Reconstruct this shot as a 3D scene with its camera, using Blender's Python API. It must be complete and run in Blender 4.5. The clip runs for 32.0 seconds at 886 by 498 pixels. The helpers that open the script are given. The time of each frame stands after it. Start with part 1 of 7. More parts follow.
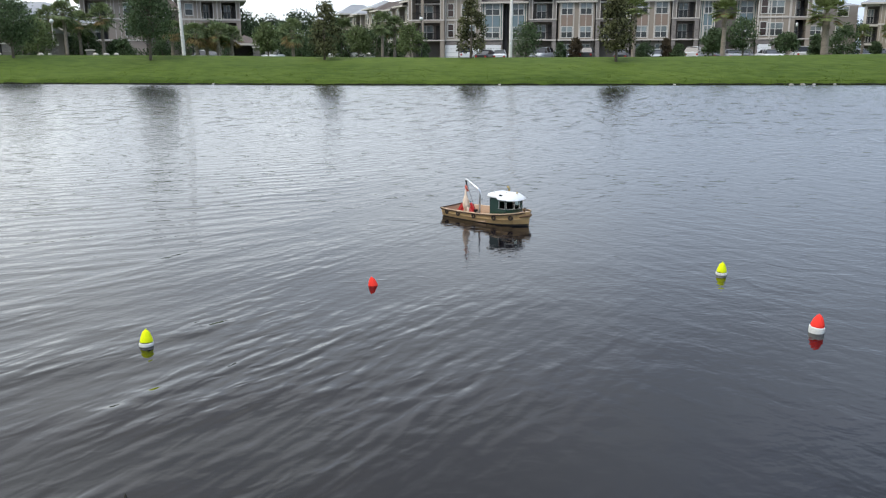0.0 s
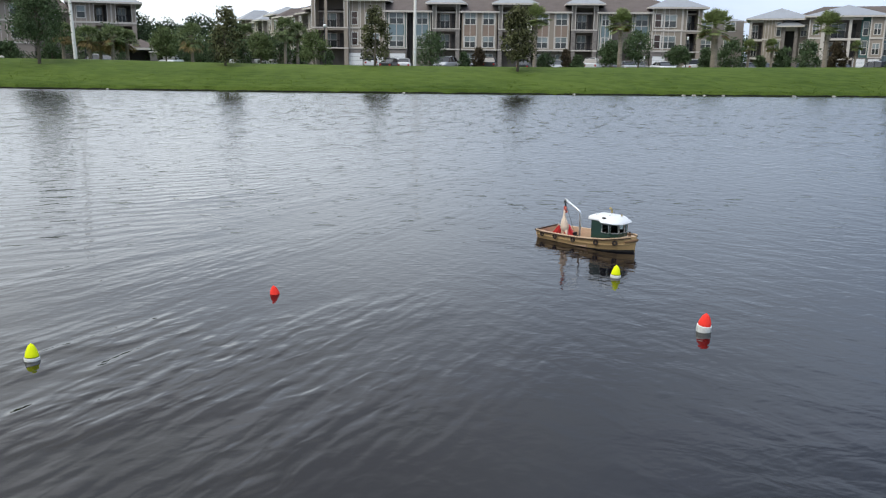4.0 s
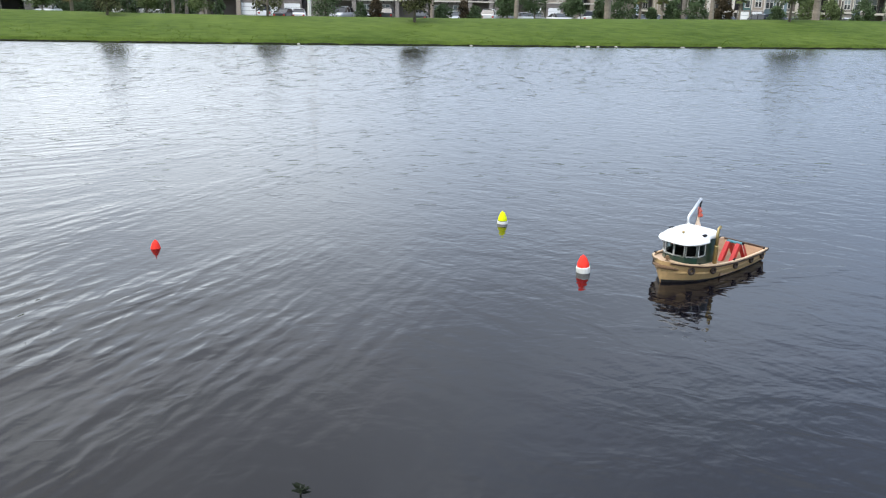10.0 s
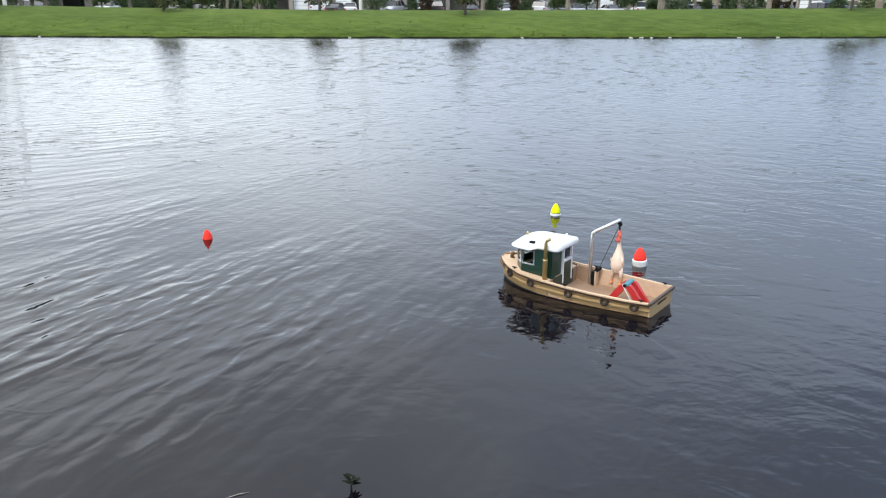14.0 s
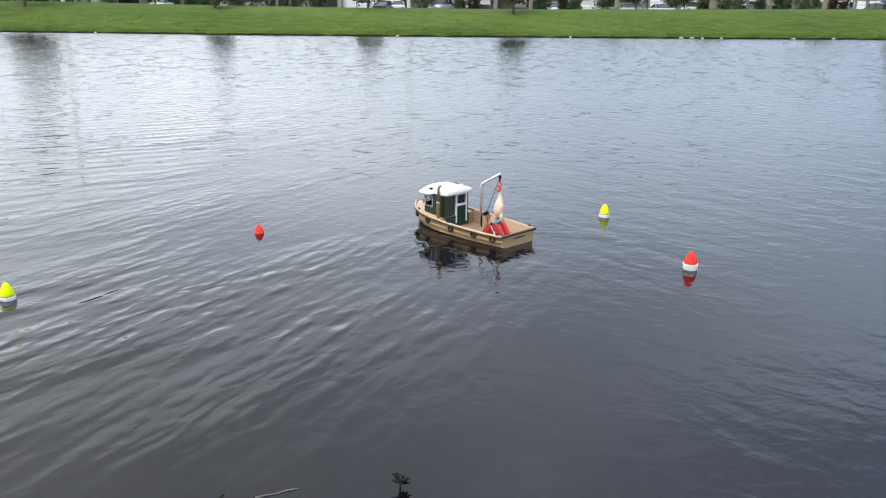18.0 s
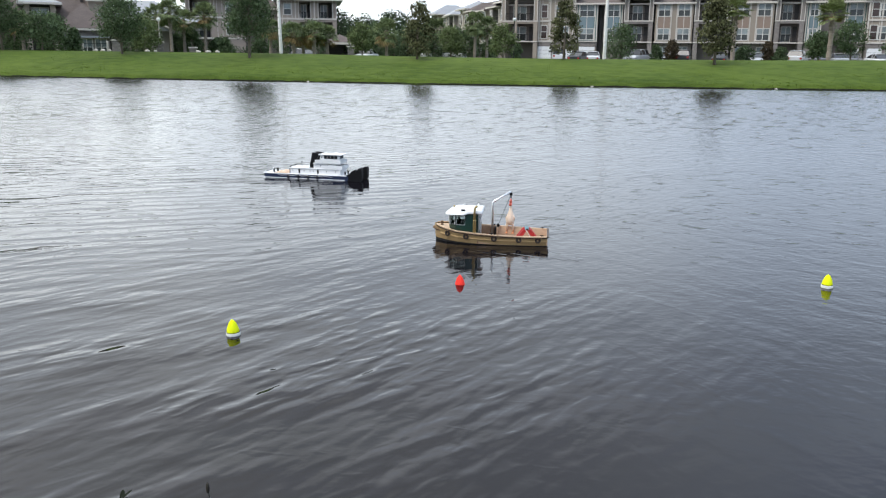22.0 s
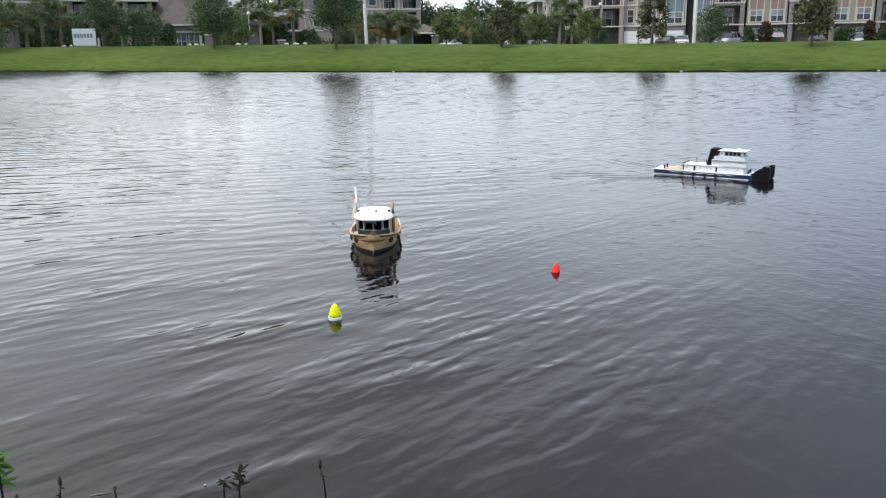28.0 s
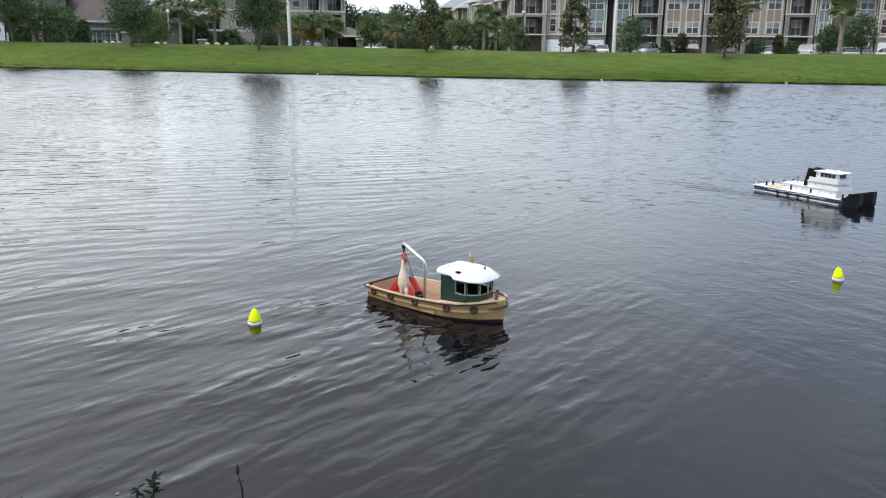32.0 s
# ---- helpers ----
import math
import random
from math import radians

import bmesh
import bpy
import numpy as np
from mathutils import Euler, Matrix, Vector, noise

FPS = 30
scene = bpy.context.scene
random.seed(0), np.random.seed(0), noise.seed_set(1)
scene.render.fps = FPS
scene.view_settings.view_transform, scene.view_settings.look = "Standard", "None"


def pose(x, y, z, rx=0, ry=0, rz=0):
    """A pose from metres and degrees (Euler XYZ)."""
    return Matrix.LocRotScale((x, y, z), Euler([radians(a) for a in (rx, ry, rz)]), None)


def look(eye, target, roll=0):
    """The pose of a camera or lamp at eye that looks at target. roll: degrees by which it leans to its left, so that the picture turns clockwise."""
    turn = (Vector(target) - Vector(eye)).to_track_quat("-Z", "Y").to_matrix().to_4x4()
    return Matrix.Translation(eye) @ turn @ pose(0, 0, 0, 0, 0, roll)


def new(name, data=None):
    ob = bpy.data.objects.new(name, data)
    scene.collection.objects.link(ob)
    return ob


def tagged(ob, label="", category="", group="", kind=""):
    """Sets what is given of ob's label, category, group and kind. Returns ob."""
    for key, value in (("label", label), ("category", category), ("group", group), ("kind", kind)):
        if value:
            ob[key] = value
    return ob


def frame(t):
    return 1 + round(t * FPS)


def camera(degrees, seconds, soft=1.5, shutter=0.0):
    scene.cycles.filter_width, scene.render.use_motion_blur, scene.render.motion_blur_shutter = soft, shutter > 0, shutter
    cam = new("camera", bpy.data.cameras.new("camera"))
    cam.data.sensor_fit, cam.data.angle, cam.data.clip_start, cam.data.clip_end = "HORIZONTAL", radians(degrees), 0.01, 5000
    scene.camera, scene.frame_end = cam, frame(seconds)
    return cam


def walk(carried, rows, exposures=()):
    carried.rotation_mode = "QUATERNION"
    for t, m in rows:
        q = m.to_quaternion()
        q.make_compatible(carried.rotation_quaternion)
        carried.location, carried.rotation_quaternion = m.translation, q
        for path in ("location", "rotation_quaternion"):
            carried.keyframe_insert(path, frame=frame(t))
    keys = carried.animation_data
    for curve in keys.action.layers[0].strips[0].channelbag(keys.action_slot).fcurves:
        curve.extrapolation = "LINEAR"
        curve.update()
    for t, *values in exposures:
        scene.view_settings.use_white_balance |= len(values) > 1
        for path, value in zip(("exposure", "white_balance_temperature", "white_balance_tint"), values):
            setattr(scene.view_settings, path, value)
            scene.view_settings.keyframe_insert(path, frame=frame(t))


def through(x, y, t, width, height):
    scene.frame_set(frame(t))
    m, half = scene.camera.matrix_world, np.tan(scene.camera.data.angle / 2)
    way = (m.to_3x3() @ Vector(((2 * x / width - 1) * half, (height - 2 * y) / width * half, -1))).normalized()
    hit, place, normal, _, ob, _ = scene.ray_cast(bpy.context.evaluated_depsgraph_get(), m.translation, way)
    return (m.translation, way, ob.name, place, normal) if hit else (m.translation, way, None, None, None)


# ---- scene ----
# ---------------------------------------------------------------- camera
cam = camera(56.1, 32.0, soft=1.2)

# seconds, x, y, z, pitch, roll, yaw
VIEW = [
    (0.0, -0.041, -0.057, 2.066, -13.329, 0.107, 11.425),
    (0.5, -0.041, -0.033, 2.065, -12.908, -0.025, 10.991),
    (1.0, -0.043, -0.048, 2.065, -12.785, 0.005, 10.873),
    (1.5, -0.031, -0.073, 2.064, -13.142, 0.150, 10.293),
    (2.0, -0.010, -0.085, 2.066, -13.097, 0.075, 9.556),
    (2.5, -0.003, -0.086, 2.068, -12.949, -0.035, 9.148),
    (3.0, -0.009, -0.061, 2.071, -12.701, -0.134, 8.351),
    (3.5, -0.007, -0.069, 2.064, -12.747, -0.338, 6.083),
    (5.5, 0.081, -0.041, 2.032, -12.683, -1.101, 3.923),
    (6.0, 0.114, -0.028, 2.032, -13.277, -1.439, 2.384),
    (6.5, 0.135, -0.029, 2.014, -14.011, -1.396, 0.310),
    (7.0, 0.139, -0.018, 2.004, -14.575, -1.306, -0.623),
    (7.5, 0.138, -0.009, 1.995, -14.943, -1.105, -0.723),
    (8.0, 0.137, -0.010, 1.991, -15.190, -0.912, -0.554),
    (8.5, 0.138, -0.029, 1.996, -15.306, -0.903, -0.727),
    (9.0, 0.150, -0.049, 2.000, -15.483, -0.986, -1.009),
    (9.5, 0.156, -0.052, 1.999, -15.641, -1.029, -1.366),
    (10.0, 0.157, -0.056, 1.999, -15.798, -0.971, -1.735),
    (10.5, 0.154, -0.053, 1.995, -16.069, -0.990, -1.680),
    (11.0, 0.155, -0.042, 1.982, -16.388, -0.928, -1.652),
    (11.5, 0.158, -0.043, 1.978, -16.731, -0.775, -1.421),
    (12.0, 0.155, -0.025, 1.966, -17.115, -0.377, -0.702),
    (12.5, 0.139, -0.001, 1.959, -16.876, -0.471, -0.037),
    (13.0, 0.149, 0.009, 1.954, -16.567, -0.489, 0.660),
    (13.5, 0.142, 0.007, 1.958, -16.470, -0.503, 1.267),
    (14.0, 0.142, 0.001, 1.965, -16.279, -0.329, 1.611),
    (14.5, 0.132, 0.012, 1.962, -16.424, -0.257, 1.812),
    (16.5, 0.127, -0.016, 1.970, -17.324, -0.639, 2.533),
    (17.0, 0.125, -0.000, 1.962, -17.173, -0.479, 2.481),
    (17.5, 0.110, -0.001, 1.967, -16.938, -0.644, 3.037),
    (18.0, 0.091, 0.030, 1.961, -16.397, -0.625, 4.740),
    (18.5, 0.056, 0.034, 1.967, -15.792, -0.826, 6.639),
    (19.0, 0.032, 0.031, 1.983, -15.744, -0.942, 8.844),
    (19.5, 0.013, 0.045, 1.983, -15.954, -0.779, 10.657),
    (20.0, -0.024, 0.046, 2.000, -15.118, -0.717, 12.489),
    (20.5, -0.037, 0.048, 2.011, -14.361, -0.710, 13.737),
    (21.0, -0.060, 0.031, 2.021, -13.881, -0.683, 15.247),
    (21.5, -0.083, 0.052, 2.020, -13.436, -0.597, 16.708),
    (22.0, -0.097, 0.054, 2.024, -13.286, -0.513, 17.580),
    (22.5, -0.101, 0.039, 2.035, -13.068, -0.333, 18.179),
    (23.0, -0.109, 0.036, 2.034, -13.024, -0.494, 18.718),
    (23.5, -0.114, 0.028, 2.033, -12.995, -0.264, 20.040),
    (24.0, -0.137, 0.021, 2.032, -13.043, -0.096, 21.541),
    (24.5, -0.149, 0.016, 2.031, -13.082, 0.099, 22.504),
    (25.0, -0.164, 0.011, 2.031, -13.191, 0.077, 23.042),
    (25.5, -0.163, 0.012, 2.035, -13.231, -0.141, 23.308),
    (27.5, -0.168, -0.047, 2.028, -13.780, 0.826, 23.341),
    (28.0, -0.174, -0.034, 2.023, -14.050, 0.691, 23.128),
    (28.5, -0.185, -0.016, 2.017, -14.095, 0.501, 23.496),
    (29.0, -0.197, -0.017, 2.025, -14.037, 0.124, 23.849),
    (29.5, -0.191, -0.021, 2.032, -14.137, -0.171, 23.397),
    (30.0, -0.181, -0.030, 2.028, -14.163, -0.328, 22.148),
    (30.5, -0.175, -0.034, 2.021, -13.947, -0.407, 20.619),
    (31.0, -0.178, -0.041, 2.019, -13.753, -0.333, 19.609),
    (31.5, -0.164, -0.065, 2.030, -13.793, -0.474, 18.837),
    (32.0, -0.147, -0.048, 2.022, -13.758, -0.660, 18.121),
]
EXPOSE = [(0.0, -0.06), (1.0, -0.15), (3.5, -0.16), (5.5, -0.22), (6.0, -0.18), (7.0, 0.15), (8.5, 0.28), (12.0, 0.37), (18.0, 0.30), (20.0, 0.22), (22.0, 0.09), (32.0, 0.06)]
# the film camera lifts its exposure as it tilts down from the bright sky
walk(cam, [(t, pose(x, y, z, 90 + p, r, w)) for t, x, y, z, p, r, w in VIEW], EXPOSE)

# ---------------------------------------------------------------- sky and sun
SUN_AZ, SUN_EL = -150.0, 52.0       # degrees; bearing from +Y towards +X
world = bpy.data.worlds.new("overcast_sky")
scene.world = world
world.use_nodes = True
wt = world.node_tree
wt.nodes.clear()
w_out = wt.nodes.new("ShaderNodeOutputWorld")
w_bg = wt.nodes.new("ShaderNodeBackground")
w_sky = wt.nodes.new("ShaderNodeTexSky")
w_sky.sky_type = "NISHITA"
w_sky.sun_disc = False
w_sky.sun_elevation = radians(SUN_EL)
w_sky.sun_rotation = radians(SUN_AZ)
w_sky.air_density, w_sky.dust_density, w_sky.ozone_density = 1.0, 3.0, 1.0
w_co = wt.nodes.new("ShaderNodeTexCoord")
w_map = wt.nodes.new("ShaderNodeMapping")
w_map.inputs["Scale"].default_value = (1.0, 1.0, 3.2)
w_noise = wt.nodes.new("ShaderNodeTexNoise")
w_noise.inputs["Scale"].default_value = 2.1
w_noise.inputs["Detail"].default_value = 6.0
w_noise.inputs["Roughness"].default_value = 0.55
w_ramp = wt.nodes.new("ShaderNodeValToRGB")
w_ramp.color_ramp.elements[0].position, w_ramp.color_ramp.elements[0].color = 0.32, (5.5, 6.15, 7.65, 1)
w_ramp.color_ramp.elements[1].position, w_ramp.color_ramp.elements[1].color = 0.68, (9.35, 9.95, 11.1, 1)
w_mix = wt.nodes.new("ShaderNodeMix")
w_mix.data_type = "RGBA"
w_mix.inputs["Factor"].default_value = 0.72
wt.links.new(w_co.outputs["Generated"], w_map.inputs["Vector"])
wt.links.new(w_map.outputs["Vector"], w_noise.inputs["Vector"])
wt.links.new(w_noise.outputs["Fac"], w_ramp.inputs["Fac"])
wt.links.new(w_sky.outputs["Color"], w_mix.inputs["A"])
wt.links.new(w_ramp.outputs["Color"], w_mix.inputs["B"])
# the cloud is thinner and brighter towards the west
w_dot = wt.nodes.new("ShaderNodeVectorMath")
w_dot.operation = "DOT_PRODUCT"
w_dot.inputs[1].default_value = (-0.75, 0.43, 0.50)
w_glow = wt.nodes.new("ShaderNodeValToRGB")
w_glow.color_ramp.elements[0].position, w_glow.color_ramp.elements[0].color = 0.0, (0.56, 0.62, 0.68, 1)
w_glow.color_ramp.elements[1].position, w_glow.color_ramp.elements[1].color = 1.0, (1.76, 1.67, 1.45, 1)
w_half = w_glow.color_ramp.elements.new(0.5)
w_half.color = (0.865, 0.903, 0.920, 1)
# and pales towards the horizon, as thin haze does
w_sep = wt.nodes.new("ShaderNodeSeparateXYZ")
w_high = wt.nodes.new("ShaderNodeMapRange")
w_high.interpolation_type = "SMOOTHSTEP"
for w_key, w_val in zip(("From Min", "From Max", "To Min", "To Max"), (0.03, 0.55, 1.21, 0.78)):
    w_high.inputs[w_key].default_value = w_val
w_tint = wt.nodes.new("ShaderNodeVectorMath")
w_tint.operation = "MULTIPLY"
w_mul = wt.nodes.new("ShaderNodeVectorMath")
w_mul.operation = "SCALE"
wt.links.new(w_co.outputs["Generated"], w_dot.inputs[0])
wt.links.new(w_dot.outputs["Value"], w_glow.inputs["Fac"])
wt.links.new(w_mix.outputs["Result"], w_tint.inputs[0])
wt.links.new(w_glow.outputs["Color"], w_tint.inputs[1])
wt.links.new(w_co.outputs["Generated"], w_sep.inputs[0])
wt.links.new(w_sep.outputs["Z"], w_high.inputs["Value"])
wt.links.new(w_tint.outputs["Vector"], w_mul.inputs[0])
wt.links.new(w_high.outputs["Result"], w_mul.inputs["Scale"])
# brightness added again high up in the east, out of view, to lift the near water's reflections
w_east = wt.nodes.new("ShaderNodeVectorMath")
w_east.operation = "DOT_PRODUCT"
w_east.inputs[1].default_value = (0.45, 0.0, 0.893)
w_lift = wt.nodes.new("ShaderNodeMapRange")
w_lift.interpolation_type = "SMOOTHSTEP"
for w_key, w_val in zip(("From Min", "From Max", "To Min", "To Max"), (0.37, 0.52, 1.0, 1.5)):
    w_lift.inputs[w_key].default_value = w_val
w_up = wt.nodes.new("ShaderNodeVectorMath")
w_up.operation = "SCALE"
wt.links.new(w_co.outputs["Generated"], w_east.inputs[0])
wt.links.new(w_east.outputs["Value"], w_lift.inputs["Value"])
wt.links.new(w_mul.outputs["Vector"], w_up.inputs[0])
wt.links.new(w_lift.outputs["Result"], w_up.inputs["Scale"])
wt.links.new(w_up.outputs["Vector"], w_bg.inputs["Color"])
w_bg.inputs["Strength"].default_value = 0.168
wt.links.new(w_bg.outputs["Background"], w_out.inputs["Surface"])

sun_data = bpy.data.lights.new("sun", "SUN")
sun_data.energy, sun_data.angle, sun_data.color = 1.6, radians(28), (1.0, 0.97, 0.93)
sun = new("sun", sun_data)
sa, se = radians(SUN_AZ), radians(SUN_EL)
sun.matrix_world = look((40 * math.sin(sa) * math.cos(se), 40 * math.cos(sa) * math.cos(se), 40 * math.sin(se)), (0, 0, 0))
scene.view_settings.exposure = 0.0

# ---------------------------------------------------------------- materials
def material(name, rgb, rough=0.6, metal=0.0, vary=0.15, scale=8.0, bump=0.0, fine=60.0, grime=None, island=0.0, obj=0.0, stretch=(1, 1, 1), coat=0.0, spec=0.5):
    """A surface with two scales of variation, optional relief, and change from piece to piece."""
    m = bpy.data.materials.new(name)
    m.use_nodes = True
    nt = m.node_tree
    b = nt.nodes["Principled BSDF"]
    b.inputs["Roughness"].default_value, b.inputs["Metallic"].default_value = rough, metal
    b.inputs["Specular IOR Level"].default_value = spec
    b.inputs["Coat Weight"].default_value = coat
    co = nt.nodes.new("ShaderNodeTexCoord")
    mp = nt.nodes.new("ShaderNodeMapping")
    mp.inputs["Scale"].default_value = stretch
    nt.links.new(co.outputs["Object"], mp.inputs["Vector"])
    n1 = nt.nodes.new("ShaderNodeTexNoise")
    n1.inputs["Scale"].default_value, n1.inputs["Detail"].default_value = scale, 5.0
    n2 = nt.nodes.new("ShaderNodeTexNoise")
    n2.inputs["Scale"].default_value, n2.inputs["Detail"].default_value = fine, 3.0
    for n in (n1, n2):
        nt.links.new(mp.outputs["Vector"], n.inputs["Vector"])
    add = nt.nodes.new("ShaderNodeMath")
    add.operation = "MULTIPLY_ADD"
    add.inputs[1].default_value, add.inputs[2].default_value = 0.5, 0.0
    nt.links.new(n2.outputs["Fac"], add.inputs[0])
    add2 = nt.nodes.new("ShaderNodeMath")
    add2.operation = "MULTIPLY_ADD"
    add2.inputs[1].default_value = 0.5
    nt.links.new(n1.outputs["Fac"], add2.inputs[0])
    nt.links.new(add.outputs[0], add2.inputs[2])
    val = add2.outputs[0]
    if island or obj:
        src = nt.nodes.new("ShaderNodeNewGeometry").outputs["Random Per Island"] if island else nt.nodes.new("ShaderNodeObjectInfo").outputs["Random"]
        k = nt.nodes.new("ShaderNodeMath")
        k.operation = "MULTIPLY_ADD"
        k.inputs[1].default_value = island or obj
        nt.links.new(src, k.inputs[0])
        nt.links.new(val, k.inputs[2])
        off = nt.nodes.new("ShaderNodeMath")
        off.operation = "SUBTRACT"
        off.inputs[1].default_value = (island or obj) / 2
        nt.links.new(k.outputs[0], off.inputs[0])
        val = off.outputs[0]
    ramp = nt.nodes.new("ShaderNodeValToRGB")
    lo, hi = [max(0, c * (1 - vary)) for c in rgb], [min(1, c * (1 + vary)) for c in rgb]
    if grime:
        lo = list(grime)
    ramp.color_ramp.elements[0].position, ramp.color_ramp.elements[0].color = 0.3, (*lo, 1)
    ramp.color_ramp.elements[1].position, ramp.color_ramp.elements[1].color = 0.7, (*hi, 1)
    nt.links.new(val, ramp.inputs["Fac"])
    nt.links.new(ramp.outputs["Color"], b.inputs["Base Color"])
    if bump:
        bp = nt.nodes.new("ShaderNodeBump")
        bp.inputs["Strength"].default_value, bp.inputs["Distance"].default_value = 0.6, bump
        nt.links.new(add2.outputs[0], bp.inputs["Height"])
        nt.links.new(bp.outputs["Normal"], b.inputs["Normal"])
    return m


def leaf_material(name, rgb, rough=0.75, vary=0.5, through=0.25):
    """Leaves: colour changes from clump to clump, and some light passes through."""
    m = material(name, rgb, rough, vary=vary, scale=0.8, fine=6.0, island=0.5, spec=0.12)
    nt = m.node_tree
    b = nt.nodes["Principled BSDF"]
    out = nt.nodes["Material Output"]
    tr = nt.nodes.new("ShaderNodeBsdfTranslucent")
    mix = nt.nodes.new("ShaderNodeMixShader")
    mix.inputs[0].default_value = through
    ramp = [n for n in nt.nodes if n.type == "VALTORGB"][0]
    nt.links.new(ramp.outputs["Color"], tr.inputs["Color"])
    nt.links.new(b.outputs[0], mix.inputs[1])
    nt.links.new(tr.outputs[0], mix.inputs[2])
    nt.links.new(mix.outputs[0], out.inputs["Surface"])
    return m


def glass_material(name, rgb=(0.02, 0.025, 0.03), rough=0.05):
    m = material(name, rgb, rough, vary=0.3, scale=0.7, fine=3.0, obj=0.5)
    m.node_tree.nodes["Principled BSDF"].inputs["IOR"].default_value = 1.5
    return m


def water_material(name, open_water=True):
    m = bpy.data.materials.new(name)
    m.use_nodes = True
    nt = m.node_tree
    b = nt.nodes["Principled BSDF"]
    b.inputs["Base Color"].default_value = (0.0050, 0.0044, 0.0064, 1)
    b.inputs["Roughness"].default_value = 0.04
    b.inputs["IOR"].default_value = 1.333
    b.inputs["Specular IOR Level"].default_value = 0.46
    co = nt.nodes.new("ShaderNodeTexCoord")
    geo = nt.nodes.new("ShaderNodeNewGeometry")

    def layer(turn, stretch, scale, detail, height, distort=0.0, fixed=False):
        """Ripples drawn out along one direction, in degrees from +x."""
        mp = nt.nodes.new("ShaderNodeMapping")
        mp.vector_type = "TEXTURE"
        mp.inputs["Rotation"].default_value = (0, 0, radians(turn))
        mp.inputs["Scale"].default_value = (stretch, 1, 1)
        n = nt.nodes.new("ShaderNodeTexNoise")
        n.inputs["Scale"].default_value, n.inputs["Detail"].default_value = scale, detail
        n.inputs["Distortion"].default_value = distort
        k = nt.nodes.new("ShaderNodeMath")
        k.operation = "MULTIPLY"
        k.inputs[1].default_value = height
        nt.links.new(geo.outputs["Position"] if fixed or not open_water else co.outputs["Object"], mp.inputs["Vector"])
        nt.links.new(mp.outputs["Vector"], n.inputs["Vector"])
        nt.links.new(n.outputs["Fac"], k.inputs[0])
        return k.outputs[0]

    def train(turn, length, height, wobble, coarse=1.2):
        """Even wave crests of one length along a direction, in degrees from +x, wandering a little."""
        mp = nt.nodes.new("ShaderNodeMapping")
        mp.vector_type = "TEXTURE"
        mp.inputs["Rotation"].default_value = (0, 0, radians(turn))
        w = nt.nodes.new("ShaderNodeTexWave")
        w.wave_type, w.bands_direction, w.wave_profile = "BANDS", "Y", "SIN"
        w.inputs["Scale"].default_value = 0.314 / length
        w.inputs["Distortion"].default_value, w.inputs["Detail"].default_value = wobble, 2.0
        w.inputs["Detail Scale"].default_value = coarse * length / 0.314
        k = nt.nodes.new("ShaderNodeMath")
        k.operation = "MULTIPLY"
        k.inputs[1].default_value = height
        nt.links.new(co.outputs["Object"] if open_water else geo.outputs["Position"], mp.inputs["Vector"])
        nt.links.new(mp.outputs["Vector"], w.inputs["Vector"])
        nt.links.new(w.outputs["Fac"], k.inputs[0])
        return k.outputs[0]

    def op(kind, p, q):
        a = nt.nodes.new("ShaderNodeMath")
        a.operation = kind
        for i, v in enumerate((p, q)):
            if isinstance(v, (int, float)):
                a.inputs[i].default_value = v
            else:
                nt.links.new(v, a.inputs[i])
        return a.outputs[0]

    def ranged(v, a, b, c, d):
        rg = nt.nodes.new("ShaderNodeMapRange")
        rg.interpolation_type = "SMOOTHSTEP"
        for k, w in zip(("From Min", "From Max", "To Min", "To Max"), (a, b, c, d)):
            rg.inputs[k].default_value = w
        nt.links.new(v, rg.inputs["Value"])
        return rg.outputs["Result"]

    # long low waves, chop riding on them, a crossing train, and fine ripples; the calm and rough
    # stretches keep their place on the pond while the waves travel through them
    sep = nt.nodes.new("ShaderNodeSeparateXYZ")
    nt.links.new(geo.outputs["Position"], sep.inputs[0])
    X, Y = sep.outputs["X"], sep.outputs["Y"]
    patches = layer(50, 2.0, 0.30, 3.0, 1.0, 0.4, True)
    sets = op("MULTIPLY", ranged(patches, 0.36, 0.64, 0.5, 1.2), ranged(layer(66, 2.2, 0.8, 2.0, 1.0, 0.5, True), 0.38, 0.66, 0.4, 1.30))
    near = op("MULTIPLY", ranged(Y, 4.8, 10.0, 1.0, 0.20), ranged(Y, 2.6, 4.2, 0.65, 1.0))
    west = op("MULTIPLY", op("ADD", op("ADD", layer(57, 2.7, 3.2, 1.2, 0.0175, 0.5), train(56, 0.30, 0.0035, 6.0)), op("ADD", layer(62, 2.4, 8.0, 1.0, 0.0095, 0.5), train(63, 0.15, 0.0016, 6.0))), op("MULTIPLY", ranged(X, -4.6, -1.6, 1.0, 0.10), ranged(X, -6.5, -4.0, 0.40, 1.0)))
    middle = op("MULTIPLY", op("ADD", op("ADD", layer(67, 2.5, 4.0, 1.2, 0.0155, 0.7), train(65, 0.26, 0.0030, 6.5)), op("ADD", layer(70, 2.2, 9.0, 0.8, 0.0100, 0.5), train(70, 0.13, 0.0017, 6.0))), op("MULTIPLY", ranged(X, -4.6, -2.6, 0.25, 1.0), ranged(X, -1.4, 1.2, 1.0, 0.06)))
    main = op("MULTIPLY", op("MULTIPLY", op("ADD", west, middle), sets), near)
